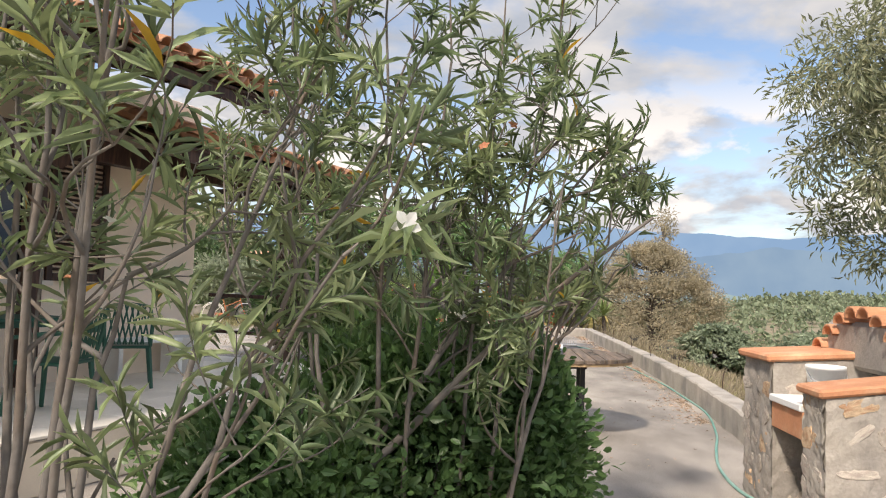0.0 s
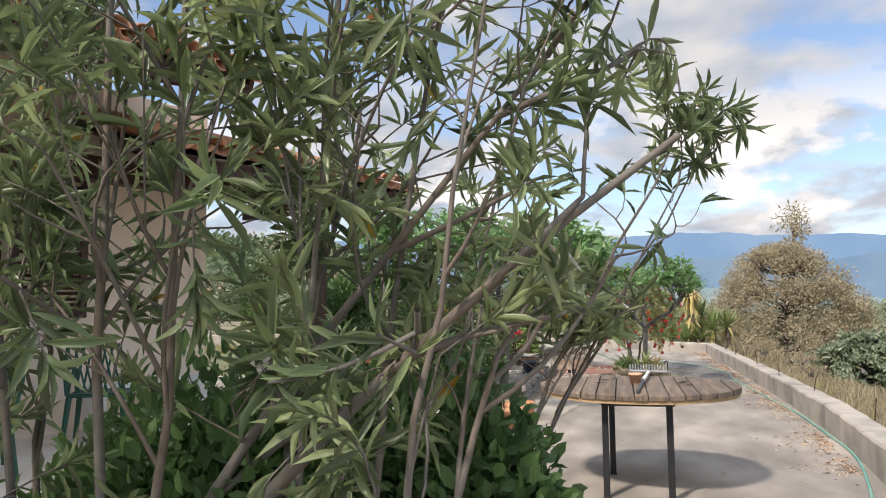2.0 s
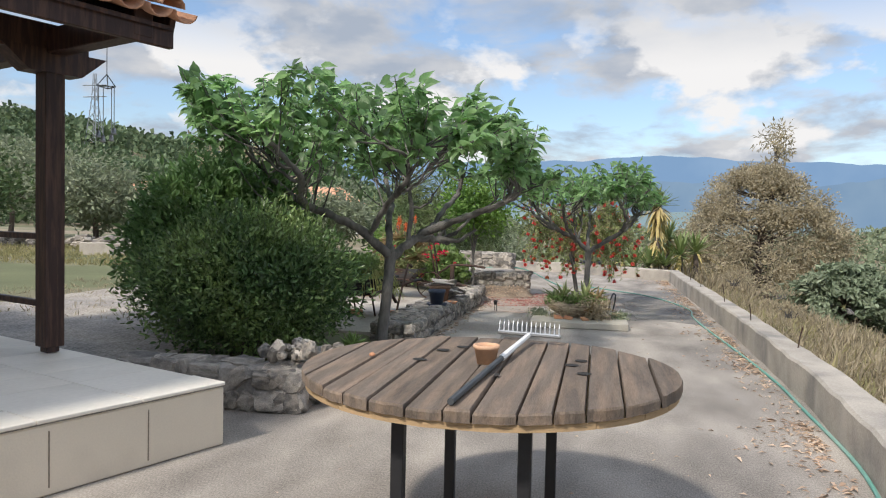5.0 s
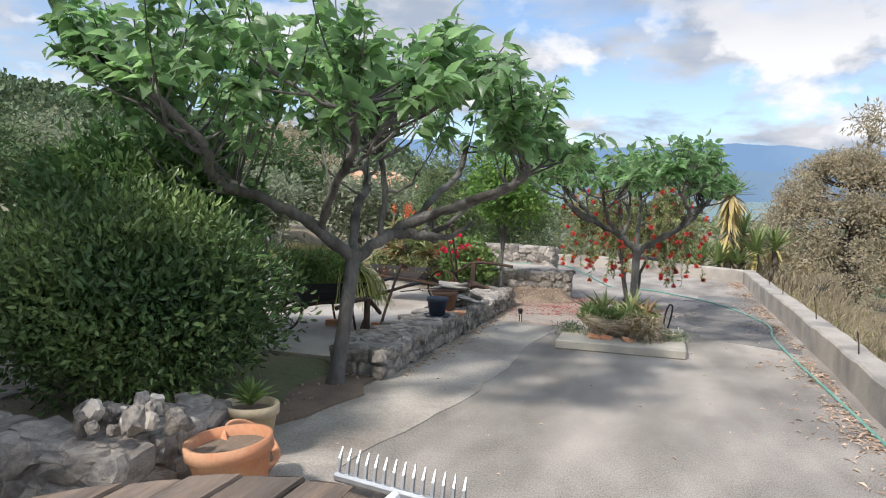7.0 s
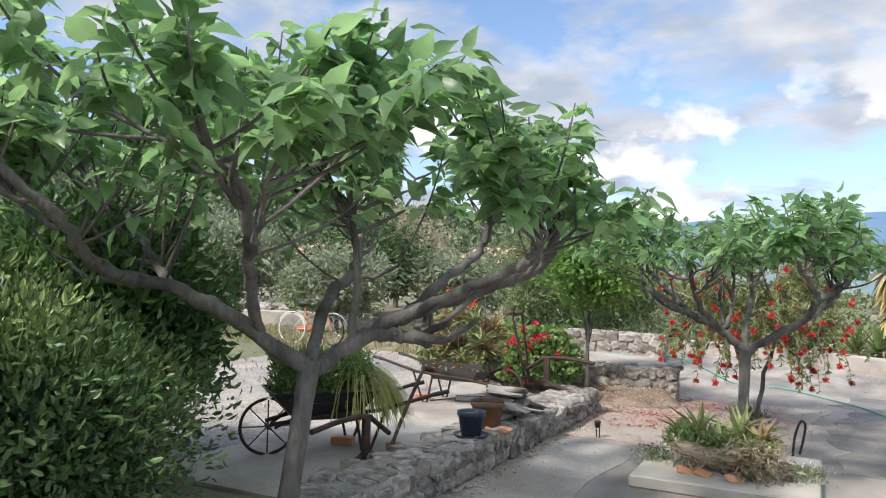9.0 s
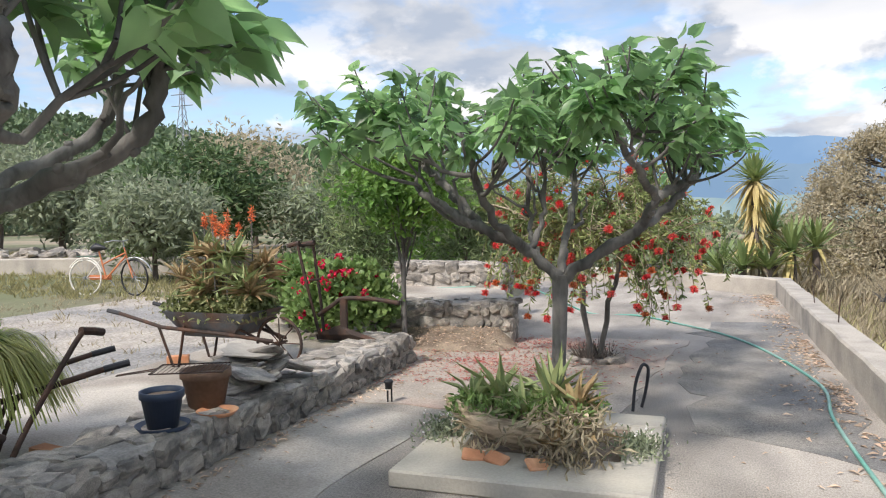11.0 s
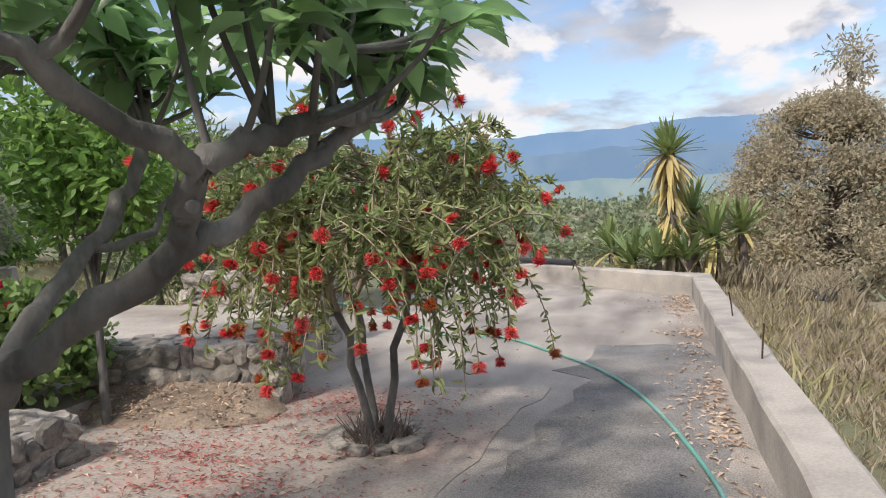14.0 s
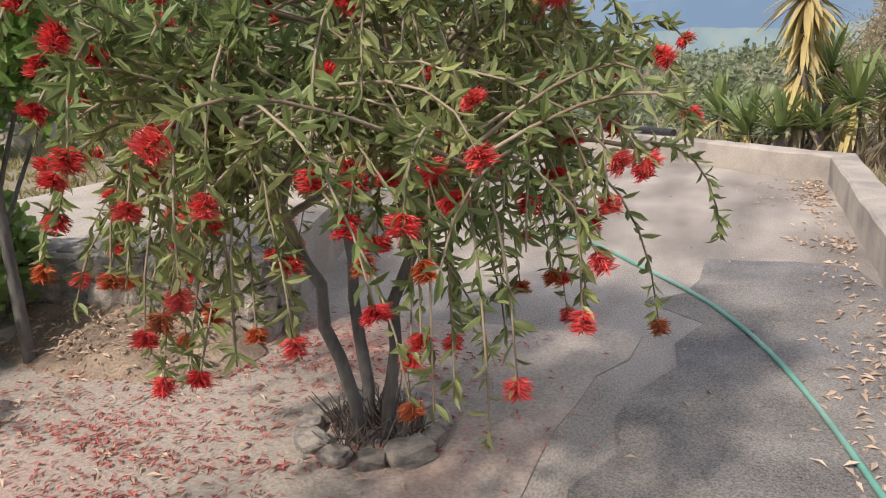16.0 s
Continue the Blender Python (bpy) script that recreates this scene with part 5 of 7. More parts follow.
mulberry("spreading mulberry tree with pruned grey limbs and large green leaves", (-1.02, 15.12, 0), (-.95, 15.27, 1.12),
         [([(-.95, 15.27, 1.06), (-1.18, 14.90, 1.36), (-1.53, 14.7, 1.55), (-1.64, 14.3, 1.65), (-1.52, 13.95, 1.90), (-1.70, 13.65, 2.2)], .054, .026),
          ([(-1.50, 14.72, 1.53), (-1.95, 14.95, 1.68), (-2.45, 15.1, 2.05)], .038, .026),
          ([(-.95, 15.27, 1.06), (-.72, 15.62, 1.30), (-.39, 15.87, 1.47), (.02, 16.0, 1.63), (.28, 16.1, 1.79), (.34, 16.12, 2.1)], .054, .027),
          ([(-.72, 15.60, 1.27), (-.55, 15.68, 1.27), (-.38, 15.74, 1.25)], .045, .043),
          ([(-.60, 15.70, 1.36), (-.25, 15.6, 1.50), (.18, 15.52, 1.66), (.44, 15.42, 1.78), (.46, 15.4, 2.05)], .037, .024),
          ([(-.60, 15.75, 1.36), (-.55, 16.2, 1.62), (-.45, 16.6, 1.85), (-.4, 16.75, 2.15)], .038, .026),
          ([(-.95, 15.28, 1.10), (-1.08, 15.6, 1.48), (-1.2, 16.1, 1.72), (-1.4, 16.5, 2.1)], .046, .028),
          ([(-1.12, 15.0, 1.30), (-.85, 14.6, 1.60), (-.5, 14.2, 1.85), (-.42, 14.0, 2.1)], .036, .024),
          ([(-.80, 15.5, 1.22), (-.78, 15.5, 1.60), (-.86, 15.55, 2.1)], .030, .022)],
         .063, (-1.08, 15.1), (2.2, 2.05),
         lambda x, y: float(np.interp(x, [-3.1, -2.2, -1.1, -.2, .5, 1.1], [3.0, 3.02, 3.0, 2.86, 2.66, 2.46])) - .20 * ((y - 15.1) / 2.05) ** 2,
         lambda x, y: float(np.interp(x, [-3.0, -2.0, -1.0, 0, 1.0], [1.98, 1.95, 2.08, 2.05, 1.90])), 200, (.085, .155), 300, 11)
mulberry("young mulberry tree growing from a concrete surround", (1.18, 18.62, .05), (1.24, 18.56, 1.10),
         [([(1.24, 18.56, 1.06), (1.06, 18.5, 1.25), (.80, 18.4, 1.38), (.61, 18.35, 1.50), (.42, 18.32, 1.62)], .038, .023),
          ([(.80, 18.4, 1.38), (.60, 18.5, 1.58), (.38, 18.6, 1.77), (.12, 18.62, 2.02)], .030, .020),
          ([(1.24, 18.56, 1.06), (1.52, 18.58, 1.26), (1.71, 18.62, 1.38), (1.81, 18.58, 1.55), (1.92, 18.72, 1.62), (2.03, 18.96, 1.68)], .038, .023),
          ([(1.71, 18.62, 1.38), (1.86, 18.80, 1.50), (2.02, 18.98, 1.67)], .030, .022),
          ([(1.81, 18.58, 1.55), (1.72, 18.25, 1.72), (1.64, 17.95, 1.90)], .026, .017),
          ([(1.24, 18.56, 1.08), (1.22, 18.8, 1.28), (1.24, 19.1, 1.55), (1.2, 19.25, 1.85)], .030, .019),
          ([(1.06, 18.5, 1.24), (1.12, 18.62, 1.45), (1.12, 18.7, 1.80)], .020, .014),
          ([(1.10, 18.52, 1.22), (1.02, 18.7, 1.42), (1.0, 18.78, 1.78)], .018, .013),
          ([(1.06, 18.5, 1.25), (.92, 18.2, 1.45), (.85, 17.9, 1.80)], .030, .020)],
         .047, (1.0, 18.5), (1.42, 1.10),
         lambda x, y: float(np.interp(x, [-.5, .3, .9, 1.5, 1.95, 2.4], [2.22, 2.48, 2.30, 2.42, 2.44, 2.0])) - .22 * ((y - 18.5) / 1.05) ** 2,
         lambda x, y: float(np.interp(x, [-.2, .6, 1.2, 2.3], [1.88, 1.80, 1.84, 1.76])), 132, (.075, .132), 250, 12, .62,
         clear=lambda p: not (p[0] > 2.28 and p[2] < 1.80))


def lumpy(n, c, r, seed, fill=.35, amp=.14, flat=-.55):
    """Places and outward ways in the outer layer of an uneven rounded bush."""
    g = np.random.default_rng(seed)
    d = unit(g.normal(0, 1, (n * 2, 3)))
    d = d[d[:, 2] > flat][:n]
    ph = g.uniform(0, 6.3, (6, 3))
    k = g.uniform(2.5, 7, (6, 3))
    b = sum(np.sin(d * k[i] + ph[i]).prod(axis=1) for i in range(6))
    rad = 1 + amp * b - fill * g.uniform(0, 1, len(d)) ** 2.2
    return np.array(c) + d * np.array(r) * rad[:, None], unit(d / np.array(r)), g


def bush(name, label, c, r, material, n, L, W, template, seed, amp=.14, fill=.35, stems=9, bark=None, cat="shrub", lift=.25, extra=None, flat=-.6):
    t = thing(name, label, cat, (c[0], c[1], c[2] - r[2] * .8 if c[2] - r[2] > 0 else 0))
    o = np.array(t.location)
    P, D, g = lumpy(n, c, r, seed, fill, amp, flat)
    ok = P[:, 2] > o[2] + .03
    P, D = P[ok], D[ok]
    n = len(P)
    dirs = unit(D + g.normal(0, .65, (n, 3)) + np.array([0, 0, lift]))
    # leaves stand in small sprays on shared twigs
    k = max(1, n // 7)
    hub = g.integers(0, k, n)
    P = .55 * P + .45 * P[hub]
    sz = g.uniform(.7, 1.25, n)
    s = leaves(Shape(), P - o, dirs, D + g.normal(0, .5, (n, 3)), L * sz, W * sz, template)
    tagged(part("crown", s, material, t), kind="stuff")
    st = Shape()
    for i in range(stems):
        e = P[int(g.integers(n))] - o
        e = e * np.array([.8, .8, .85])
        b0 = np.array([e[0] * .18 + g.normal(0, .04), e[1] * .18 + g.normal(0, .04), -.02])
        st.tube(curve_pts(b0, e, (0, 0, .05), 6), np.linspace(.022, .006, 6) * max(r[2], .4), 6, False)
    tagged(part("stem_work", st, bark or M_BARK_D, t, "", True), kind="stuff")
    return t, P, D


bush("rounded_shrub", "large dense dark green clipped shrub in the bed", (-2.0, 13.85, .78), (1.12, 1.12, .86), M_BOX, 46000, .060, .024, OVAL, 21, .17, .34, 16, lift=.45, flat=-.9)
bush("rounded_shrub", "tall dark green leafy shrub behind the clipped one", (-3.15, 15.35, 1.22), (1.20, 1.15, 1.02), M_LAUREL, 19000, .11, .048, LANCE, 22, .14, .3, 14, flat=-.8)
bush("hibiscus_bush", "dense glossy green bush under the oleanders", (-.20, 5.70, .64), (.80, .60, .74), M_LAUREL, 24000, .058, .030, OVAL, 23, .16, .4, 14, flat=-.85)
bush("hibiscus_bush", "small glossy green bush beside the oleander stems", (.37, 5.82, .66), (.37, .44, .72), M_LAUREL, 12000, .058, .030, OVAL, 27, .16, .4, 8, flat=-.85)
bush("hibiscus_bush", "dense glossy green bush under the oleanders", (-.70, 5.05, .50), (.60, .50, .62), M_LAUREL, 12000, .058, .030, OVAL, 24, .16, .4, 8, flat=-.85)
t_ger, PG, DG = bush("geranium_bush", "bright green geranium bush with crimson flowers", (-1.75, 21.5, .52), (.62, .72, .50), M_GERAN, 7000, .07, .065, OVAL, 25, .2, .4, 10)
t_ger2, PG2, DG2 = bush("geranium_bush", "bright green geranium bush with crimson flowers", (-2.6, 22.0, .55), (.6, .6, .5), M_GERAN, 5000, .07, .065, OVAL, 26, .2, .4, 10)


def petals(parent, P, D, n, r, material, name="flower", per=26):
    """Round heads of small petals, each head a part."""
    o = np.array(parent.matrix_basis.translation)
    idx = rng.permutation(len(P))[:n * 6]
    up = idx[np.argsort(-(D[idx, 2] + .9 * -D[idx, 1] + rng.normal(0, .3, len(idx))))][:n]
    for i in up:
        d = rand_dirs(per)
        s = leaves(Shape(), P[i] + D[i] * .09 + d * r * .45, d, rand_dirs(per), r * .75, r * .75, OVAL)
        ob = part(name, s, material, None)
        ob.data.transform(Matrix.Translation(-Vector(o)))
        ob.parent = parent


petals(t_ger, PG, DG, 34, .05, M_PINKFL)
petals(t_ger2, PG2, DG2, 18, .05, M_PINKFL)


def oleander(label, o, stems, reach, seed, whorls=5, leaf=(.09, .15), clear=None, flowers=5, sub=6, group="oleanders", thin=.0, slim=.8):
    """Many bare stems that fan out, fork twice and end in whorls of narrow leaves."""
    g = np.random.default_rng(seed)
    t = thing("oleander", label, "shrub", (o[0], o[1], 0), group=group)
    oo = np.array([o[0], o[1], 0.0])
    P, D, U = [], [], []
    tips = []
    fine = Shape()
    for (bx, by, tx, ty, tz, r0) in stems:
        r0 *= slim
        p0, p1 = np.array([bx, by, .0]), np.array([tx, ty, tz])
        m0 = curve_pts(p0, p1, ((p1 - p0)[0] * -.06, (p1 - p0)[1] * -.06, .06), 10)
        m0 += np.vstack([[0, 0, 0], g.normal(0, .012, (9, 3))])
        part("stem", Shape().tube(m0 - oo, np.linspace(r0, r0 * .28, 10), 8), M_BARK_O, t, "bare grey-brown oleander stem", True)
        for j in range(sub):
            s0 = along(m0, [g.uniform(.40, 1.0) if j else 1.0])[0][0]
            w = unit(p1 - p0) + g.normal(0, .50, 3)
            w[2] = abs(w[2]) * .8 + .15
            e1 = s0 + unit(w) * reach * g.uniform(.35, .75)
            m1 = curve_pts(s0, e1, g.normal(0, .03, 3), 6)
            if clear is not None and not clear(e1):
                continue
            fine.tube(m1 - oo, np.linspace(r0 * .42, r0 * .20, 6), 6, False)
            for k in range(whorls):
                s1 = along(m1, [g.uniform(.3, 1.0) if k else 1.0])[0][0]
                w2 = unit(w) + g.normal(0, .6, 3)
                e2 = s1 + unit(w2) * reach * g.uniform(.22, .5)
                if (clear is not None and not clear(e2)) or (e2[2] < 1.2 and g.uniform() < .65) or (e2[2] < 1.95 and g.uniform() < thin):
                    continue
                m2 = curve_pts(s1, e2, g.normal(0, .02, 3), 5)
                fine.tube(m2 - oo, np.linspace(r0 * .2, r0 * .10, 5), 5, False)
                n = int(g.integers(13, 24))
                p, d = along(m2, g.uniform(.30, 1.0, n) ** .7)
                side = unit(g.normal(0, 1, (n, 3)))
                dirs = unit(side * .9 + d * .75 + np.array([0, 0, -.12]))
                P.append(p)
                D.append(dirs)
                U.append(d + g.normal(0, .35, (n, 3)))
                tips.append((e2, unit(w2)))
    P, D, U = map(np.concatenate, (P, D, U))
    if clear is not None:
        ok = np.array([clear(p) and clear(p + d * .12) for p, d in zip(P, D)])
        P, D, U = P[ok], D[ok], U[ok]
    n = len(P)
    L = g.uniform(*leaf, n)
    tagged(part("twig_work", fine, M_BARK_O, t, "", True), kind="stuff")
    yl = g.uniform(0, 1, n) < .006
    tagged(part("crown", leaves(Shape(), (P - oo)[~yl], D[~yl], U[~yl], L[~yl], L[~yl] * .15, NARROW), M_OLE, t, "narrow grey-green leaves", True), kind="stuff")
    if yl.any():
        part("yellow_leaves", leaves(Shape(), (P - oo)[yl], D[yl], U[yl], L[yl], L[yl] * .18, NARROW), M_OLE_Y, t, "yellowed old leaves", True)
    for i in g.permutation(len(tips))[:flowers]:
        p, d = tips[i]
        a = unit(np.cross(d, [0, 0, 1.0]))
        b = np.cross(d, a)
        fd = np.array([math.cos(2 * math.pi * k / 5) * a + math.sin(2 * math.pi * k / 5) * b + .25 * d for k in range(5)])
        part("flower", leaves(Shape(), np.repeat([p - oo + d * .03], 5, 0), fd, np.repeat([d], 5, 0), .028, .022, OVAL), M_WHITEFL if g.uniform() < .6 else M_DRYFL, t, "five-petalled white oleander flower")
    return t


def way_free(p):
    """Keeps the passage along the walk open: its middle line bends gently to the right."""
    x = np.interp(p[1], [1.5, 2.4, 3.3, 4.3, 4.9, 5.4, 6.0, 6.6, 7.2, 8.0], [.20, .38, .69, .98, 1.1, 1.25, 1.33, 1.31, 1.39, 1.45])
    gap = (.45 if p[1] < 5.7 else .38) if p[2] < 1.86 else (.32 if p[1] < 6.0 else -.06)
    if p[1] < 4.7:
        gap = .70 if p[2] < 2.9 else .45
    if p[1] > 6.75:
        gap = .80
    low = p[2] < 1.45 and p[0] > .42 + .06 * (p[1] - 5) and p[1] < 6.2
    low = low or (p[2] < 1.35 and p[0] > .12 and p[1] > 6.0)
    return (p[0] < x - gap or (p[2] > 2.6 and p[0] < x and 5.6 < p[1] < 6.75)) and not low


oleander("tall oleander with bare fanning stems and narrow grey-green leaves", (.0, 5.3),
         [(-.50, 5.05, -.80, 4.95, 1.5, .026), (-.10, 5.3, .15, 5.5, 1.8, .024), (.20, 5.25, .60, 5.45, 1.55, .028), (-.55, 5.3, -.90, 5.7, 2.0, .022), (.25, 5.2, .56, 5.3, 2.2, .02),
          (-.40, 5.1, -.65, 4.95, 2.55, .024), (-.15, 5.2, .0, 5.05, 2.75, .022), (.15, 5.3, .45, 5.55, 2.6, .022), (-.45, 5.3, -.85, 5.2, 2.9, .022), (-.25, 5.2, -.3, 5.15, 3.0, .024), (.05, 5.3, .25, 5.4, 2.95, .02)], .9, 31, 4, (.08, .135), clear=way_free, flowers=11, sub=8, slim=.62)
near_oleander = oleander("oleander with white flowers beside the walk", (-.95, 3.85),
         [(-.95, 3.8, -.75, 3.9, 1.5, .026), (-1.0, 3.9, -1.15, 4.1, 1.9, .024), (-.85, 3.9, -.25, 4.15, 1.75, .022), (-1.1, 3.75, -1.5, 3.7, 1.7, .024), (-1.0, 3.8, -.8, 3.6, 2.3, .022), (-1.05, 3.9, -1.3, 4.2, 2.5, .022), (-.88, 3.85, -.12, 3.62, 1.56, .016),
          (-1.0, 3.8, -1.0, 3.5, 2.7, .022), (-.95, 3.8, -.6, 3.6, 2.75, .02), (-1.1, 3.85, -1.6, 3.9, 2.7, .022), (-.9, 3.8, -.55, 3.4, 2.3, .02), (-.9, 3.85, -.25, 4.1, 2.25, .02)], .75, 32, 4, (.08, .13), clear=way_free, flowers=8, sub=5, thin=.42)
oleander("oleander with leaning grey stems over the concrete", (.28, 6.45),
         [(-.80, 5.08, .92, 5.42, 1.88, .034), (-.70, 5.16, .66, 5.52, 2.10, .027), (.10, 6.3, .32, 6.5, 1.60, .022), (.02, 6.3, -.15, 6.7, 1.7, .018), (.12, 6.25, 1.05, 6.55, 2.15, .016), (.0, 6.2, .6, 6.4, 2.6, .014)], .56, 33, 4, leaf=(.08, .13), clear=way_free, flowers=6, sub=6, thin=.45)

oleander("low oleander with leafy branches arching over the concrete", (.14, 6.48),
         [(.15, 6.45, 1.02, 6.50, 1.92, .013), (.12, 6.5, 1.10, 6.62, 2.02, .013)], .36, 36, 5, leaf=(.08, .13), clear=way_free, flowers=4, sub=7)

# the open flower at the end of the branch that reaches over the bed
def open_flower(parent, p, facing):
    g = np.random.default_rng(38)
    o = np.array(parent.matrix_basis.translation)
    p, d = np.array(p) - o, unit(facing)
    a = unit(np.cross(d, [0, 0, 1.0]))
    b = np.cross(d, a)
    fd = np.array([math.cos(2 * math.pi * k / 5 + .3) * a + math.sin(2 * math.pi * k / 5 + .3) * b + .15 * d for k in range(5)])
    part("flower", leaves(Shape(), np.repeat([p], 5, 0), fd, np.repeat([d], 5, 0), .036, .027, OVAL), M_WHITEFL, parent, "five-petalled white oleander flower")
    n = 34
    dd = unit(g.normal(0, 1, (n, 3)) * [1, 1, .7] + [-.1, .2, -.3])
    part("leaf_whorl", leaves(Shape(), np.repeat([p - d * .05], n, 0) + g.normal(0, .03, (n, 3)), dd, g.normal(0, 1, (n, 3)) + [0, 0, 1.5], g.uniform(.10, .16, n), .021, LANCE), M_OLE, parent, "whorl of long leaves behind the flower")
    part("twig", Shape().tube([p - d * .06, p - d * .02], .004, 5), M_BARK_O, parent)


open_flower(near_oleander, (.03, 3.58, 1.64), (.3, -1.0, .15))


def bottlebrush():
    g = np.random.default_rng(41)
    t = thing("bottlebrush_tree", "weeping bottlebrush with red brush flowers and several stems", "tree", (1.04, 21.48, 0))
    P, D, U, tips = [], [], [], []
    fine = Shape()
    R = 1.45
    for i in range(3):
        a = 2 * math.pi * i / 3 + g.normal(0, .2)
        e0 = np.array([math.cos(a) * .50, math.sin(a) * .50, g.uniform(1.15, 1.45)])
        b0 = np.array([math.cos(a) * .07, math.sin(a) * .07, 0])
        m0 = curve_pts(b0, e0, (-math.cos(a) * .06, -math.sin(a) * .06, .1), 9)
        m0[1:] += g.normal(0, .012, (8, 3))
        part("stem", Shape().tube(m0, np.linspace(.029, .017, 9), 8), M_BARK, t, "slender brown-grey stem", True)
        for j in range(10):
            a2 = a + g.normal(0, .85)
            rr = R * g.uniform(.35, .78)
            s0 = along(m0, [g.uniform(.55, 1)])[0][0]
            e1 = np.array([math.cos(a2) * rr, math.sin(a2) * rr, g.uniform(1.35, 2.12) - .25 * rr])
            m1 = curve_pts(s0, e1, (0, 0, .14), 8)
            fine.tube(m1, np.linspace(.016, .008, 8), 6, False)
            for k in range(12):
                s1 = along(m1, [g.uniform(.25, 1)])[0][0]
                a3 = a2 + g.normal(0, .75)
                r3 = np.linalg.norm(s1[:2]) + g.uniform(.12, .5)
                r3 = min(r3, R * .94)
                droop = g.uniform(.0, .8) if g.uniform() < .62 else -g.uniform(.05, .28)
                e2 = np.array([math.cos(a3) * r3, math.sin(a3) * r3, max(.38 + .3 * g.uniform(), s1[2] - droop)])
                m2 = curve_pts(s1, e2, ((e2 - s1)[0] * .18, (e2 - s1)[1] * .18, .12), 7)
                fine.tube(m2, np.linspace(.006, .003, 7), 5, False)
                n = int(g.integers(34, 56))
                p, d = along(m2, g.uniform(.12, 1.0, n))
                dirs = unit(unit(g.normal(0, 1, (n, 3))) + d * .7)
                P.append(p)
                D.append(dirs)
                U.append(g.normal(0, 1, (n, 3)))
                tips.append((e2, unit(m2[-1] - m2[-2])))
    P, D, U = map(np.concatenate, (P, D, U))
    n = len(P)
    L = g.uniform(.05, .085, n)
    tagged(part("twig_work", fine, M_TWIG, t, "pale arching twigs", True), kind="stuff")
    tagged(part("crown", leaves(Shape(), P, D, U, L, L * .29, NARROW), M_BBRUSH, t, "small narrow olive-green leaves"), kind="stuff")
    core = mat("brush_core", (0.35, 0.10, 0.06), 0.8)
    for i in g.permutation(len(tips))[:210]:
        p, d = tips[i]
        ln = g.uniform(.03, .06)
        m = 190
        s = g.uniform(0, 1, m)
        out = unit(np.cross(d, g.normal(0, 1, (m, 3))))
        dd = unit(out + d * .22 + g.normal(0, .12, (m, 3)))
        b = part("flower", leaves(Shape(), p + d * (s * ln)[:, None], dd, g.normal(0, 1, (m, 3)), g.uniform(.030, .050, m), .0026, LANCE), M_SPENT if p[2] < 1.0 and g.uniform() < .45 else M_REDFL, t, "red brush-shaped flower")
        part("core", Shape().tube([p, p + d * ln], .005, 5), core, b)
    # a small tuft of cut shoots and a ring of stones at its foot
    tuft = Shape()
    for k in range(150):
        a = g.uniform(0, 6.3)
        p = np.array([math.cos(a) * g.uniform(.04, .2), math.sin(a) * g.uniform(.04, .2), 0])
        tuft.tube([p, p + np.array([g.normal(0, .06), g.normal(0, .06), g.uniform(.06, .22)])], [.004, .002], 4, False)
    tagged(part("shoot_tuft", tuft, M_BARK_D, t, "tuft of dry cut shoots"), kind="stuff")
    ring = thing("stone_ring", "rough ring of stones round the stems", "stones", (1.04, 21.48, 0))
    for k in range(11):
        a = 2 * math.pi * k / 11
        s = g.uniform(.08, .15)
        stone(ring, (math.cos(a) * .27, math.sin(a) * .25, .03), (s * 1.2, s, s * .6), (0, 0, math.degrees(a) + 90))


bottlebrush()


def tree(name, label, base, height, c, r, material, n_clump, per, leaf, seed, bark=M_BARK_D, template=LANCE, wide=.3, spread=.22, trunk_r=.12, droop=0.0, group="", lean=(0, 0)):
    """A tapered trunk, limbs to each clump of the crown, and clumps of single leaves with gaps between them."""
    g = np.random.default_rng(seed)
    t = thing(name, label, "tree", base, group=group)
    c, r = np.array(c, float), np.array(r, float)
    top = np.array([lean[0], lean[1], min(height * .6, c[2])])
    trunk = curve_pts((0, 0, -.3), top, (g.normal(0, .1) * trunk_r * 5, g.normal(0, .1) * trunk_r * 5, 0), 8)
    part("trunk", Shape().tube(trunk, np.linspace(trunk_r, trunk_r * .5, 8), 9), bark, t, "", True)
    d = unit(g.normal(0, 1, (n_clump, 3)))
    C = c + d * r * (g.uniform(.15, 1, (n_clump, 1)) ** .5)
    limbs = Shape()
    for q in C[::4]:
        s0 = along(trunk, [g.uniform(.6, 1)])[0][0]
        limbs.tube(curve_pts(s0, q, (0, 0, .1 * r[2]), 6), np.linspace(trunk_r * .35, trunk_r * .08, 6), 5, False)
    tagged(part("limb_work", limbs, bark, t, "", True), kind="stuff")
    n = n_clump * per
    off = np.clip(g.normal(0, 1, (n, 3)), -1.9, 1.9) * spread * r * np.repeat(g.uniform(.6, 1.3, n_clump), per)[:, None]
    P = np.repeat(C, per, 0) + off
    D = unit(off + g.normal(0, .5, (n, 3)) * np.linalg.norm(off, axis=1, keepdims=True) + np.array([0, 0, -droop]))
    L = leaf * g.uniform(.6, 1.3, n)
    tagged(part("crown", leaves(Shape(), P, D, unit((P - c) / r) + [0, 0, .4] + g.normal(0, .6, (n, 3)), L, L * wide, template), material, t), kind="stuff")
    return t


def gz(x, y):
    return float(terrain_height(x, y))


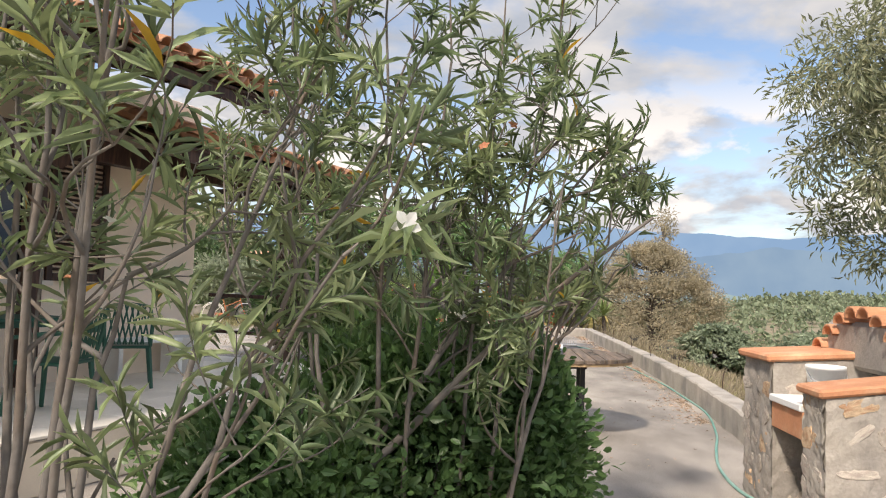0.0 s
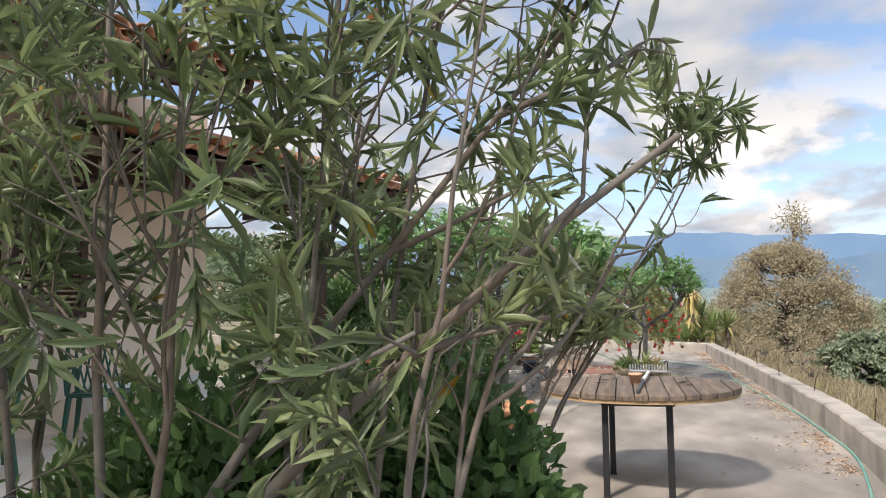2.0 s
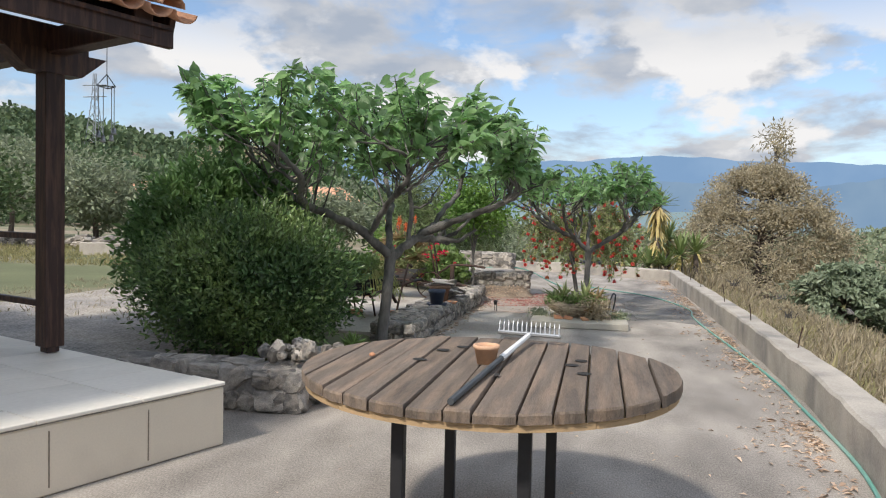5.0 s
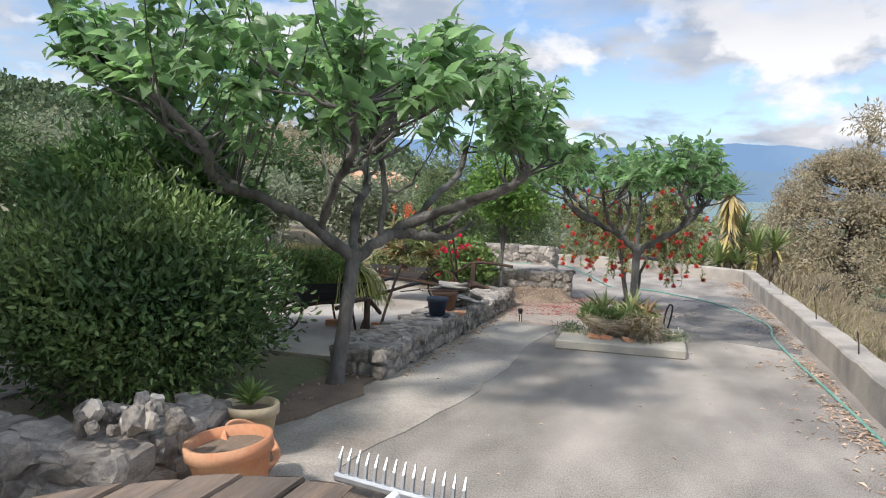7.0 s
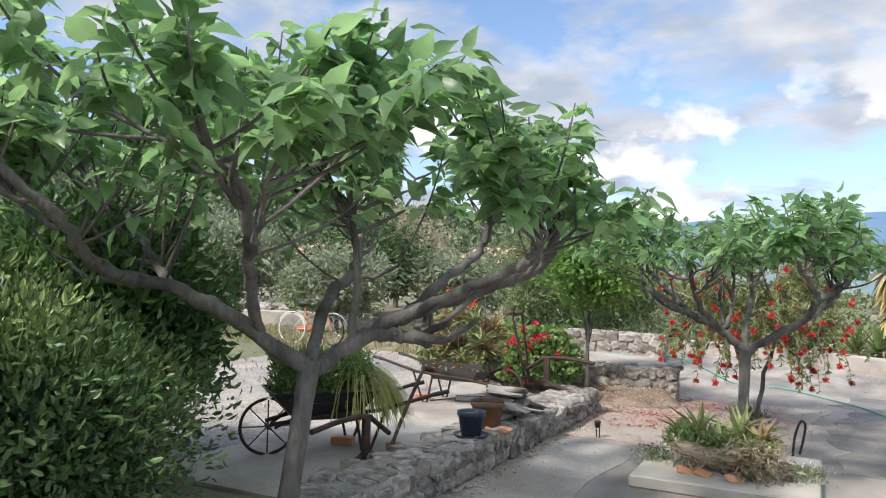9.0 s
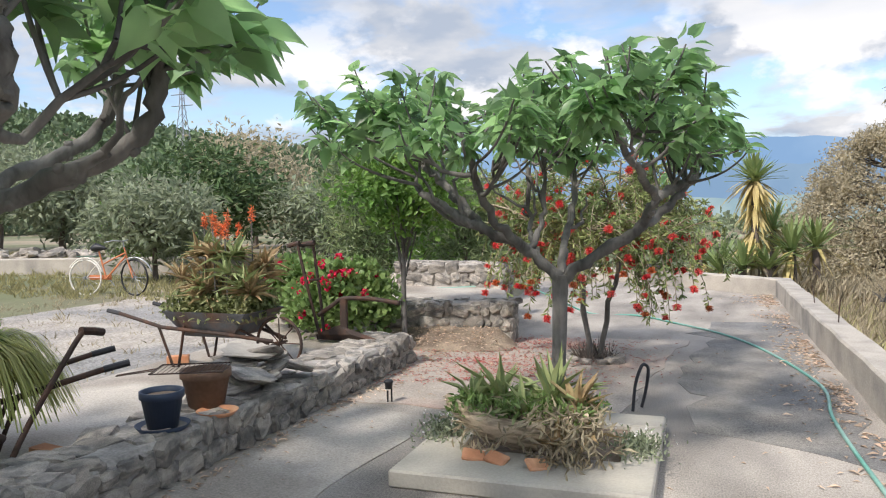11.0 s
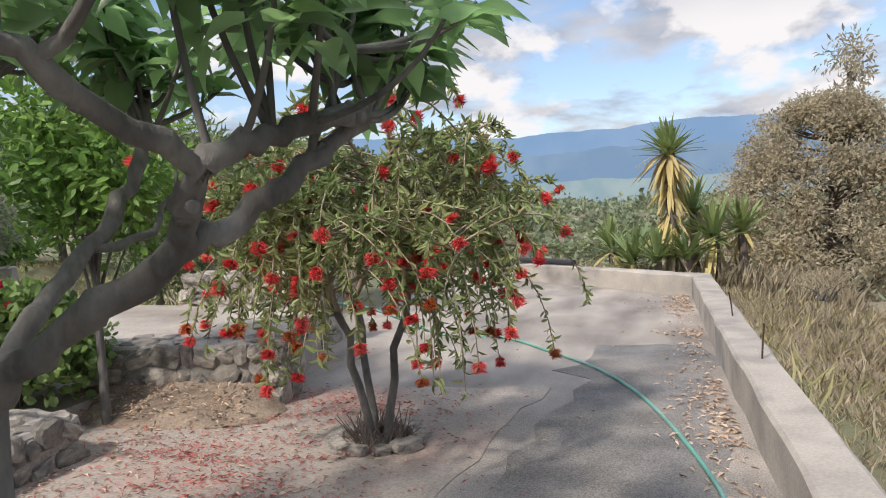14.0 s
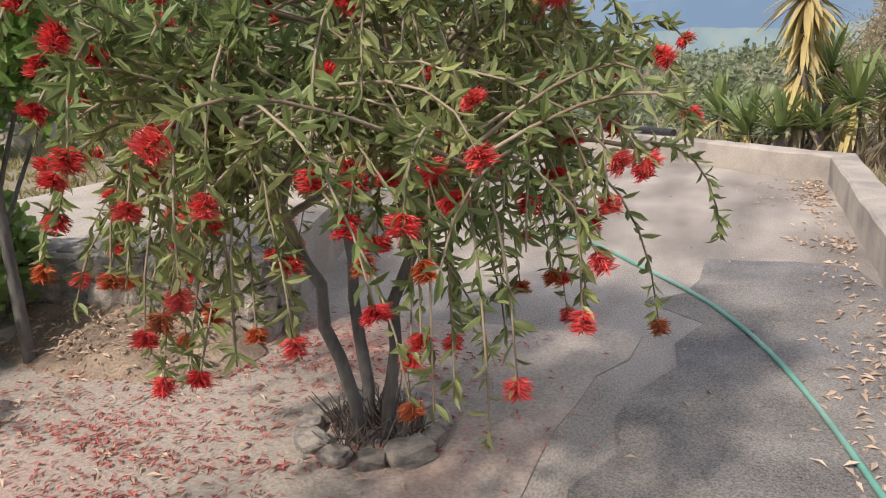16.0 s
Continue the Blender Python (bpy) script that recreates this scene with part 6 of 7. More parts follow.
tree("citrus_tree", "small citrus tree with a thin pale trunk and bright green leaves", (-1.05, 21.62, 0), 2.2, (0, 0, 1.85), (.72, .72, .55), M_CITRUS, 46, 90, .085, 51, M_BARK, OVAL, .5, .2, .04)
tree("tall_oleander_bush", "tall oleander bush with white flowers behind the geraniums", (-3.2, 25.2, .1), 2.2, (0, 0, 1.5), (.95, .8, 1.05), M_OLE, 60, 90, .17, 52, M_BARK_O, LANCE, .17, .2, .05)
tree("tall_oleander_bush", "tall oleander bush with white flowers behind the terrace", (-1.9, 26.6, .1), 2.2, (0, 0, 1.3), (.9, .8, .9), M_OLE, 50, 90, .17, 53, M_BARK_O, LANCE, .17, .2, .05)
# trees at the edge of the yard
for k, (x, y, h, m, rx, lab) in enumerate(((-14.5, 36, 5.0, M_DARKTREE, 2.6, "dark green tree at the edge of the yard"), (-19, 34, 4.6, M_OLIVE, 2.4, "silvery olive tree at the edge of the yard"),
                                           (-10.5, 37.5, 4.4, M_OLIVE, 2.1, "silvery olive tree at the edge of the yard"), (-23, 30, 5.2, M_DARKTREE, 2.8, "dark green tree at the edge of the yard"),
                                           (-7.0, 40, 4.0, M_DARKTREE, 2.0, "dark green tree at the edge of the yard"), (-9.5, 27.5, 2.9, M_OLIVE, 1.3, "young grey-green olive tree beyond the yard"),
                                           (-16.5, 42, 6.5, M_BROWNTREE, 2.6, "tall brownish green tree beyond the yard"), (-5.2, 33, 3.2, M_CITRUS, 1.4, "light green fruit tree beyond the terrace"),
                                           (-27, 38, 6.0, M_OLIVE, 3.0, "silvery olive tree at the edge of the yard"), (-12.2, 30.5, 2.2, M_CITRUS, 1.3, "light green fig bush beyond the yard"),
                                           (-2.6, 37, 3.0, M_OLIVE, 1.5, "grey-green tree below the terrace"))):
    h *= .78
    tree("yard_tree", lab, (x, y, gz(x, y)), h, (0, 0, h * .58), (rx, rx, h * .40), m, 60, 70, .30 if rx > 1.5 else .2, 60 + k, M_BARK_D, LANCE, .38, .2, .14 if rx > 1.5 else .07, group="trees round the yard")


def conifer(name, label, base, height, rad, material, n, leaf, seed, droop=.25, spire=True, taper=.75):
    g = np.random.default_rng(seed)
    t = thing(name, label, "tree", base)
    part("trunk", Shape().tube(curve_pts((0, 0, -.3), (0, 0, height * .93), (0, 0, 0), 8), np.linspace(.16, .03, 8), 9), M_BARK_D, t, "", True)
    br = Shape()
    P, D = [], []
    for k in range(n):
        h = (int(g.integers(1, 9)) + g.normal(0, .10)) / 9.2
        w = rad * (math.sin(min(1, (1 - h) / taper) * math.pi / 2) ** .7) * g.uniform(.72, 1.1)
        a = g.uniform(0, 6.3)
        s0 = np.array([0, 0, h * height])
        e = np.array([math.cos(a) * w, math.sin(a) * w, h * height + (.25 - droop) * w])
        m = curve_pts(s0, e, (0, 0, .12 * w), 6)
        br.tube(m, np.linspace(.03, .008, 6), 4, False)
        c = 80
        p, d = along(m, g.uniform(.3, 1, c) ** .6)
        P.append(p + g.normal(0, .16 * rad * .35 + .05, (c, 3)) * [1, 1, .35])
        D.append(unit(d + g.normal(0, .8, (c, 3)) + np.array([0, 0, -droop])))
    tagged(part("limb_work", br, M_BARK_D, t, "", True), kind="stuff")
    P, D = np.concatenate(P), np.concatenate(D)
    L = leaf * g.uniform(.6, 1.3, len(P))
    tagged(part("crown", leaves(Shape(), P, D, unit(P * [1, 1, .0] + [0, 0, .5]) + g.normal(0, .45, (len(P), 3)), L, L * .42, NARROW), material, t), kind="stuff")
    return t


def billowing_tree(name, label, base, height, rad, material, clumps_n, per, leaf, seed):
    """A broad crown of many rounded sprays that leave dark hollows between them."""
    g = np.random.default_rng(seed)
    t = thing(name, label, "tree", base)
    part("trunk", Shape().tube(curve_pts((0, 0, -.3), (0, 0, height * .9), (0, 0, 0), 8), np.linspace(.22, .04, 8), 9), M_BARK_D, t, "", True)
    br, C, S = Shape(), [], []
    for k in range(clumps_n):
        h = g.uniform(0, 1) ** 1.15
        w = rad * (1 - h ** 2.3) ** .62 * (.70 + .30 * min(1, h * 5 + .3))
        a = g.uniform(0, 6.3)
        w *= (1 + .12 * math.sin(a * 3 + h * 5) + .08 * math.sin(a * 7)) * g.uniform(.78, 1.04)
        c = np.array([math.cos(a) * w, math.sin(a) * w, (.06 + .92 * h) * height])
        C.append(c)
        S.append(rad * g.uniform(.12, .24) * (1 - .35 * h))
        if k % 2 == 0:
            br.tube(curve_pts((0, 0, max(0, c[2] - w * .4)), c, (0, 0, -.1 * w), 6), np.linspace(.05, .012, 6), 4, False)
    tagged(part("limb_work", br, M_BARK_D, t, "", True), kind="stuff")
    C, S = np.repeat(np.array(C), per, 0), np.repeat(np.array(S), per)
    n = len(C)
    d = unit(g.normal(0, 1, (n, 3)))
    P = C + d * (S * g.uniform(.35, 1.15, n))[:, None] * [1.1, 1.1, .85]
    D = unit(d + g.normal(0, .6, (n, 3)) + [0, 0, -.15])
    L = leaf * g.uniform(.6, 1.4, n)
    tagged(part("crown", leaves(Shape(), P, D, d + [0, 0, .5] + g.normal(0, .5, (n, 3)), L, L * .45, LANCE), material, t), kind="stuff")
    return t


billowing_tree("cypress_tree", "broad brownish bushy tree with a thin spire beyond the parapet", (9.2, 46.0, -4.2), 8.9, 4.3, M_BROWNTREE, 430, 200, .15, 71)
tree("cypress_spire", "thin bare top rising behind the brown conifer", (9.9, 46.4, -4.2), 16, (0, 0, 9.7), (.8, .7, 1.1), M_BROWNTREE, 14, 40, .26, 72, M_BARK, LANCE, .3, .25, .1)
conifer("cedar_tree", "small green cedar with drooping tiers below the parapet", (9.0, 22.5, gz(9, 22.5) - 1.3), 3.4, 2.1, M_CEDAR, 110, .20, 73, .1)
conifer("cedar_tree", "small green cedar with drooping tiers below the parapet", (11.5, 28, gz(11.5, 28) - 1.3), 4.0, 2.2, M_CEDAR, 110, .22, 74, .1)
conifer("cedar_tree", "small green cedar with drooping tiers below the parapet", (8.6, 31, gz(8.6, 31) - 1.0), 3.0, 1.7, M_CEDAR, 130, .20, 75, .1)
tree("eucalyptus_tree", "tall eucalyptus with hanging grey-green foliage", (21.0, 33.0, gz(21, 33)), 15, (-3.2, 0, 13.6), (6.0, 5.0, 6.6), M_EUCA, 170, 120, .46, 76, M_BARK, LANCE, .24, .10, .3, .35)


def grass(name, label, x, y, h, material, seed, lean=.35, w=.007, per=7):
    g = np.random.default_rng(seed)
    n = len(x)
    P = np.stack([x, y, terrain_height(x, y) - .02], -1)
    P = np.repeat(P, per, 0) + np.append(g.normal(0, .05, (n * per, 2)), np.zeros((n * per, 1)), 1)
    D = np.append(g.normal(0, lean, (n * per, 2)), np.ones((n * per, 1)), 1)
    L = np.repeat(h, per) * g.uniform(.5, 1.2, n * per)
    s = leaves(Shape(), P, D, g.normal(0, 1, (n * per, 3)), L, w * (0.6 + L), BLADE)
    single(name, s, material, label, "grass", kind="stuff")


g0 = np.random.default_rng(81)
n = 5200
gy = g0.uniform(9.5, 31, n)
gx = 3.75 + g0.gamma(1.7, 1.2, n)
grass("dry_grass", "tall dry straw-coloured grass beyond the parapet", gx, gy, g0.uniform(.08, .34, n) * np.clip(.6 + (gx - 3.5) * .25, .5, 1.3), M_STRAW, 82, .55)
n = 1500
grass("dry_grass", "tall dry straw-coloured grass beyond the end wall", g0.uniform(-2, 6, n), 30.6 + g0.gamma(1.4, 1.4, n), g0.uniform(.3, .65, n), M_STRAW, 83)
n = 800
gy = g0.uniform(11, 31, n)
grass("green_weeds", "green weeds between the dry grass", 3.7 + g0.gamma(2, 1.3, n), gy, g0.uniform(.12, .38, n), M_GRASS, 84, .6, .010)
n = 5200
gx, gy = g0.uniform(-26, -2.9, n), g0.uniform(22.5, 36, n)
ok = gy > 24.6 + .10 * (gx + 3)
grass("meadow_grass", "yellowing meadow grass beyond the gravel yard", gx[ok], gy[ok], g0.uniform(.08, .24, ok.sum()), M_GRASS, 85, .6, .03)
n = 700
grass("yard_weeds", "sparse dry weeds in the gravel", g0.uniform(-9, -2.9, n), g0.uniform(15.5, 24.4, n), g0.uniform(.05, .14, n), M_STRAW, 86, .8, .015)


def yucca(label, base, trunk, n, length, seed, skirt=0):
    g = np.random.default_rng(seed)
    t = thing("yucca", label, "yucca", base, group="yuccas by the end wall")
    if trunk > .2:
        part("trunk", Shape().tube([(0, 0, -.1), (.02, 0, trunk * .5), (0, 0, trunk)], [.11, .08, .07], 10), M_BARK_D, t, "", True)

    def blades(k, lo, hi, ln, mat_, z0, droop, nm):
        for i in range(k):
            a, el = g.uniform(0, 6.3), math.radians(g.uniform(lo, hi))
            d = np.array([math.cos(a) * math.cos(el), math.sin(a) * math.cos(el), math.sin(el)])
            p = np.array([0, 0, z0 + g.uniform(-.08, .08)])
            l = ln * g.uniform(.75, 1.15)
            w = .040
            side = unit(np.cross(d, [0, 0, 1.0]))
            V, F = [], []
            for j in range(5):
                s = j / 4
                q = p + d * l * s + np.array([0, 0, -droop * l * s * s])
                ww = w * (.7 + .6 * s) * (1 - s ** 3)
                V += [q - side * ww, q + np.array([0, 0, -.008]), q + side * ww]
            for j in range(4):
                b = j * 3
                F += [[b, b + 1, b + 4], [b, b + 4, b + 3], [b + 1, b + 2, b + 5], [b + 1, b + 5, b + 4]]
            part(nm, Shape().add(V, F), mat_, t)
    blades(n, 5, 85, length, M_YUCCA, trunk, .12, "leaf")
    if skirt:
        blades(skirt, -70, -10, length * 1.0, M_YUCCA_Y, trunk, .25, "dead_leaf")
        if trunk > 2:
            for z0 in (.78, .56, .36):
                blades(skirt // 2, -80, -35, length * .85, M_YUCCA_Y if z0 > .5 else M_STRAW, trunk * z0, .2, "dead_leaf")
    return t


def yz(x, y):
    return gz(x, y) - .02


yucca("tall yucca with a skirt of yellowed leaves beyond the end wall", (3.15, 30.75, yz(3.15, 30.75)), 2.35, 80, .72, 91, 70)
for k, (x, y, tr, n, ln) in enumerate(((2.5, 30.9, .45, 36, .7), (3.9, 31.0, .9, 40, .75), (2.1, 31.6, .8, 34, .65), (4.4, 31.4, 1.1, 36, .7), (2.9, 30.5, .35, 34, .62), (3.6, 31.8, 1.5, 36, .7), (3.4, 30.6, .4, 34, .6))):
    yucca("low green yucca rosette beyond the end wall", (x, y, yz(x, y)), tr, n + 14, ln * 1.2, 92 + k, 14 if tr > .4 else 0)

for k, (x, y, r, h, m, lab) in enumerate(((4.6, 20.5, .55, .42, M_STRAW, "dry brown bush beyond the parapet"), (5.2, 24.0, .7, .5, M_STRAW, "dry brown bush beyond the parapet"), (5.6, 17.5, .6, .45, M_STRAW, "dry brown bush beyond the parapet"),
                                          (4.9, 27.5, .7, .55, M_STRAW, "dry brown bush beyond the parapet"), (4.7, 13.2, .5, .5, M_GRASS, "yellow-green weed bush beyond the parapet"), (5.9, 21.5, .6, .5, M_GRASS, "yellow-green weed bush beyond the parapet"))):
    bush("slope_bush", lab, (x, y, gz(x, y) + h * .5), (r, r, h), m, 2600, .09, .012, LANCE, 170 + k, .25, .6, 12, M_BARK)

# ---- wheelbarrows, plough and bicycle ----
M_ZINC_D = mat("dark_zinc", (0.10, 0.105, 0.115), 0.55, 0.3, 5, 40, 0.2, metal=0.4, alt=(0.13, 0.08, 0.06), altscale=4)
def spoked_wheel(parent, c, r, axis, material, spokes=8, tyre=.014, rim_mat=None):
    """A wheel about a level axis: rim, hub and spokes."""
    ax = Vector((*axis, 0)).normalized()
    fw = Vector((-ax.y, ax.x, 0))
    up = Vector((0, 0, 1))
    c = Vector(c)
    P = [c + (fw * math.cos(a) + up * math.sin(a)) * r for a in np.linspace(0, 2 * math.pi, 33)]
    w = part("wheel", Shape().tube(P, tyre, 7, False), rim_mat or material, parent, "", True)
    part("hub", Shape().tube([c - ax * .05, c + ax * .05], .022, 8), material, w)
    for k in range(spokes):
        a = 2 * math.pi * k / spokes
        part("spoke", Shape().tube([c, c + (fw * math.cos(a) + up * math.sin(a)) * (r - .008)], .0035 if spokes > 9 else .006, 5, False), material, w)
    return w


def tray(L0, L1, W0, W1, h, z):
    """An open sloping barrow tray with real sides."""
    def ring(l0, l1, w, zz):
        return [(-l0, -w, zz), (l1, -w, zz), (l1, w, zz), (-l0, w, zz)]
    V = ring(L0, L1, W1, z + h) + ring(L0 * .55, L1 * .6, W0, z) + ring(L0 - .02, L1 - .02, W1 - .02, z + h) + ring(L0 * .55 - .015, L1 * .6 - .015, W0 - .015, z + .015)
    q = []
    for j in range(4):
        e = (j + 1) % 4
        q += [[j, 4 + j, 4 + e, e], [8 + j, 8 + e, 12 + e, 12 + j], [j, e, 8 + e, 8 + j]]
    q += [[4, 7, 6, 5], [12, 13, 14, 15]]
    return Shape().quads(V, q)


def barrow(at, rz, label, plant, low=0.0, wheel=-.62):
    b = thing("wheelbarrow", label, "wheelbarrow", at, rz=rz, group="old wheelbarrows used as planters")
    dark = plant == "grass"
    m = M_RUST
    part("tray", tray(.48, .42, .20, .31, .28 - low * .4, .42 - low), M_BLACKSTEEL if dark else M_ZINC_D, b, "dented black barrow tray" if dark else "dented grey barrow tray")
    for s in (-1, 1):
        part("shaft", Shape().tube([(wheel, s * .10, .27), (wheel + .42, s * .24, .40 - low * .5), (.45, s * .27, .38), (.95, s * .29, .50)], .018, 8), m, b, "", True)
        part("stand", Shape().tube([(.22, s * .25, .40), (.30, s * .25, .02), (.36, s * .25, .02), (.50, s * .27, .40)], .013, 7), m, b, "", True)
        part("brace", Shape().tube([(wheel + .04, s * .10, .24), (wheel + .32, s * .20, .46 - low * .5)], .012, 6), m, b)
        part("grip", Shape().tube([(.93, s * .29, .495), (1.07, s * .295, .52)], .021, 8), M_BLACKSTEEL, b)
    spoked_wheel(b, (wheel, 0, .24), .23, (0, 1), m, 8)
    part("axle", Shape().tube([(wheel, -.12, .24), (wheel, .12, .24)], .012, 7), m, b)
    part("soil", Shape().box((-.02, 0, .62 - 1.35 * low), (.78, .54, .06), bev=.02), M_SOIL, b)
    return b


b1 = barrow((-2.02, 16.85, .125), 51, "old rusty wheelbarrow planted with grasses on the yard paving", "grass", .11, -.46)
b2 = barrow((-2.13, 19.77, .125), 178, "old grey wheelbarrow planted with aloes on the yard paving", "aloe", .12)


def rosette(shape, c, n, ln, w, g, lo=15, hi=80, single=None):
    a, el = g.uniform(0, 6.3, n), np.radians(g.uniform(lo, hi, n))
    D = np.stack([np.cos(a) * np.cos(el), np.sin(a) * np.cos(el), np.sin(el)], -1)
    L = ln * g.uniform(.7, 1.2, n)
    U = np.array([0, 0, 1.0]) + g.normal(0, .2, (n, 3))
    if single:
        single_leaves(single[0], single[1], np.repeat([c], n, 0), D, U, L, w, BLADE, single[2])
    else:
        leaves(shape, np.repeat([c], n, 0), D, U, L, w, BLADE)


def barrow_plants():
    g = np.random.default_rng(101)
    p = thing("barrow_plants", "green leafy plants and arching grass in the rusty barrow", "plant", (-2.02, 16.85, .62), rz=51)
    s = Shape()
    n = 3400
    q = np.stack([g.uniform(-.44, .40, n), g.uniform(-.26, .26, n), g.uniform(-.02, .36, n)], -1)
    leaves(s, q, unit(g.normal(0, .6, (n, 3)) + [0, 0, .6]), g.normal(0, 1, (n, 3)), g.uniform(.04, .09, n), .02, OVAL)
    tagged(part("foliage", s, M_GERAN, p, "dense small green leaves"), kind="stuff")
    s = Shape()
    for c in ((.32, -.1, .05), (.36, .12, .08), (.25, 0, .1)):
        n = 170
        a = g.normal(0, 1.0, n)
        for k in range(n):
            d = np.array([math.cos(a[k]), math.sin(a[k]), 0])
            l = g.uniform(.3, .52)
            P = np.array([np.array(c) + d * l * t + np.array([0, 0, .38 * l * 4 * t * (1 - t) - .55 * l * t * t]) for t in np.linspace(0, 1, 6)])
            side = np.cross(d, [0, 0, 1.0]) * .0035
            V = np.concatenate([P - side, P + side])
            s.quads(V, [[j, j + 1, 7 + j, 6 + j] for j in range(5)])
    tagged(part("arching_grass", s, M_GRASSY, p, "tuft of arching yellow-green blades"), kind="stuff")
    s = Shape()
    for c in ((-.12, 0, .05), (-.3, .05, .03)):
        rosette(s, c, 40, .42, .02, g, 50, 88)
    tagged(part("blade_tuft", s, M_GRASS, p, "tuft of upright blades"), kind="stuff")
    p = thing("barrow_plants", "reddish aloes with orange flower spikes in the grey barrow", "plant", (-2.13, 19.77, .60), rz=178)
    for k in range(26):
        rosette(None, (g.uniform(-.42, .36), g.uniform(-.26, .26), g.uniform(.12, .62)), 19, .25, .045, g, -15, 70, (p, "aloe_leaf", M_ALOE if k % 3 else M_AGAVE))
    s = Shape()
    n = 2200
    q = np.stack([g.uniform(-.46, .44, n), g.uniform(-.29, .29, n), g.uniform(.0, .20, n)], -1)
    leaves(s, q, unit(g.normal(0, .6, (n, 3)) + [0, 0, -.1]), g.normal(0, 1, (n, 3)), g.uniform(.04, .09, n), .028, OVAL)
    tagged(part("foliage", s, M_OLIVEW, p, "small trailing grey-green leaves"), kind="stuff")
    for k in range(8):
        x, y = g.uniform(-.32, .30), g.uniform(-.2, .2)
        z = g.uniform(.74, .95)
        st = part("flower_stalk", Shape().tube([(x, y, .1), (x + .01, y, z)], .006, 5), M_BARK, p)
        n = 60
        q = np.stack([np.full(n, x), np.full(n, y), z - .02 + g.uniform(-.06, .07, n)], -1)
        part("flower_head", leaves(Shape(), q, unit(g.normal(0, 1, (n, 3)) + [0, 0, -.4]), g.normal(0, 1, (n, 3)), .045, .012, LANCE), M_ALOEFL, st, "orange aloe flower head")


M_OLIVEW = leaf_mat("trailing_leaf", (0.20, 0.235, 0.10), (0.32, 0.30, 0.14), 0.6, 0.25)
M_GRASSY = leaf_mat("yellow_green_blade", (0.30, 0.34, 0.10), (0.42, 0.40, 0.16), 0.6, 0.3)
barrow_plants()


def plough(at, rz, label, s=1.0, pair=False, lean=False):
    p = thing("iron_plough", label, "plough", at, rz=rz, group="old iron ploughs")
    part("beam", Shape().tube(np.array(spline([(-.62, 0, .40), (-.3, 0, .43), (.02, 0, .42), (.14, 0, .36), (.33, 0, .24)], 6)) * s, .022, 8), M_RUST, p, "long rusty plough beam", True)
    part("standard", Shape().box((.02 * s, 0, .23 * s), (.08, .04, .40 * s), bev=.008), M_RUST, p)
    part("share", Shape().add(np.array([(-.40, -.02, .02), (.26, -.06, .02), (.34, .04, .05), (.06, .03, .16), (-.10, .06, .08), (-.40, 0, .0), (.26, -.08, 0), (.34, .02, .0)]) * s,
                              [[0, 1, 3], [1, 2, 3], [0, 3, 4], [0, 4, 5], [5, 6, 1], [5, 1, 0], [6, 7, 2], [6, 2, 1], [4, 3, 2], [4, 2, 7], [5, 4, 7], [5, 7, 6]]), M_RUST, p, "rusty ploughshare")
    for k in ((0,) if not pair else (-1, 1)):
        way = [(.31, 0, .02), (.46, 0, .26), (.76, 0, .64), (.84, 0, .72)] if lean else [(.29, k * .03, .02), (.36, k * .08, .40), (.46, k * .12, .90), (.47, k * .12, .97)]
        end = np.array(way[-1])
        part("handle", Shape().tube(np.array(spline(way, 6)) * s, .016, 7), M_RUST, p, "long rusty plough handle", True)
        part("grip", Shape().tube((end + np.array([(-.02, 0, .005), (.07, 0, -.01), (.13, 0, -.025)])) * s, .024, 8), M_RUST, p)
    if pair:
        part("cross_bar", Shape().tube(np.array([(.36, -.09, .60), (.36, .09, .60)]) * s, .012, 6), M_RUST, p)
        part("cross_bar", Shape().tube(np.array([(.46, -.12, .95), (.46, .12, .95)]) * s, .016, 6), M_RUST, p)
    return p


plough((-1.33, 16.48, .132), 86, "rusty iron hand plough lying beside the stone kerb", lean=True)
plough((-1.25, 20.55, .26), 172, "rusty iron hand plough standing by the geraniums", 1.0, True)


def brick(at, rz):
    b = Shape().box((0, 0, .035), (.2, .1, .07), bev=.004)
    single("hollow_brick", b, M_TERRA, "orange hollow clay brick on the paving", "brick", group="loose bricks", at=pose(*at, 0, 0, rz))


brick((-2.0, 17.15, .131), 20)
brick((-2.62, 19.75, .131), 35)
brick((-1.45, 17.2, .131), -10)

# pots, grill and slates on the kerb
blue = flowerpot("plant_pot", (-.88, 17.48, .285), .125, .215, M_BLUEPOT, "dark blue plastic plant pot on a saucer on the kerb")
single("saucer", Shape().lathe([(.001, .004), (.12, 0), (.15, .035), (.155, .035), (.125, -.004)], (-.88, 17.48, .270), 24), M_BLUEPOT, "dark plastic saucer under the blue pot", "saucer", smooth=True)
M_RUSTPOT = mat("brown_ceramic", (0.17, 0.10, 0.065), 0.7, 0.3, 5, 40, 0.2)
flowerpot("plant_pot", (-.94, 17.96, .272), .16, .25, M_RUSTPOT, "brown clay pot with a grill rack on top")


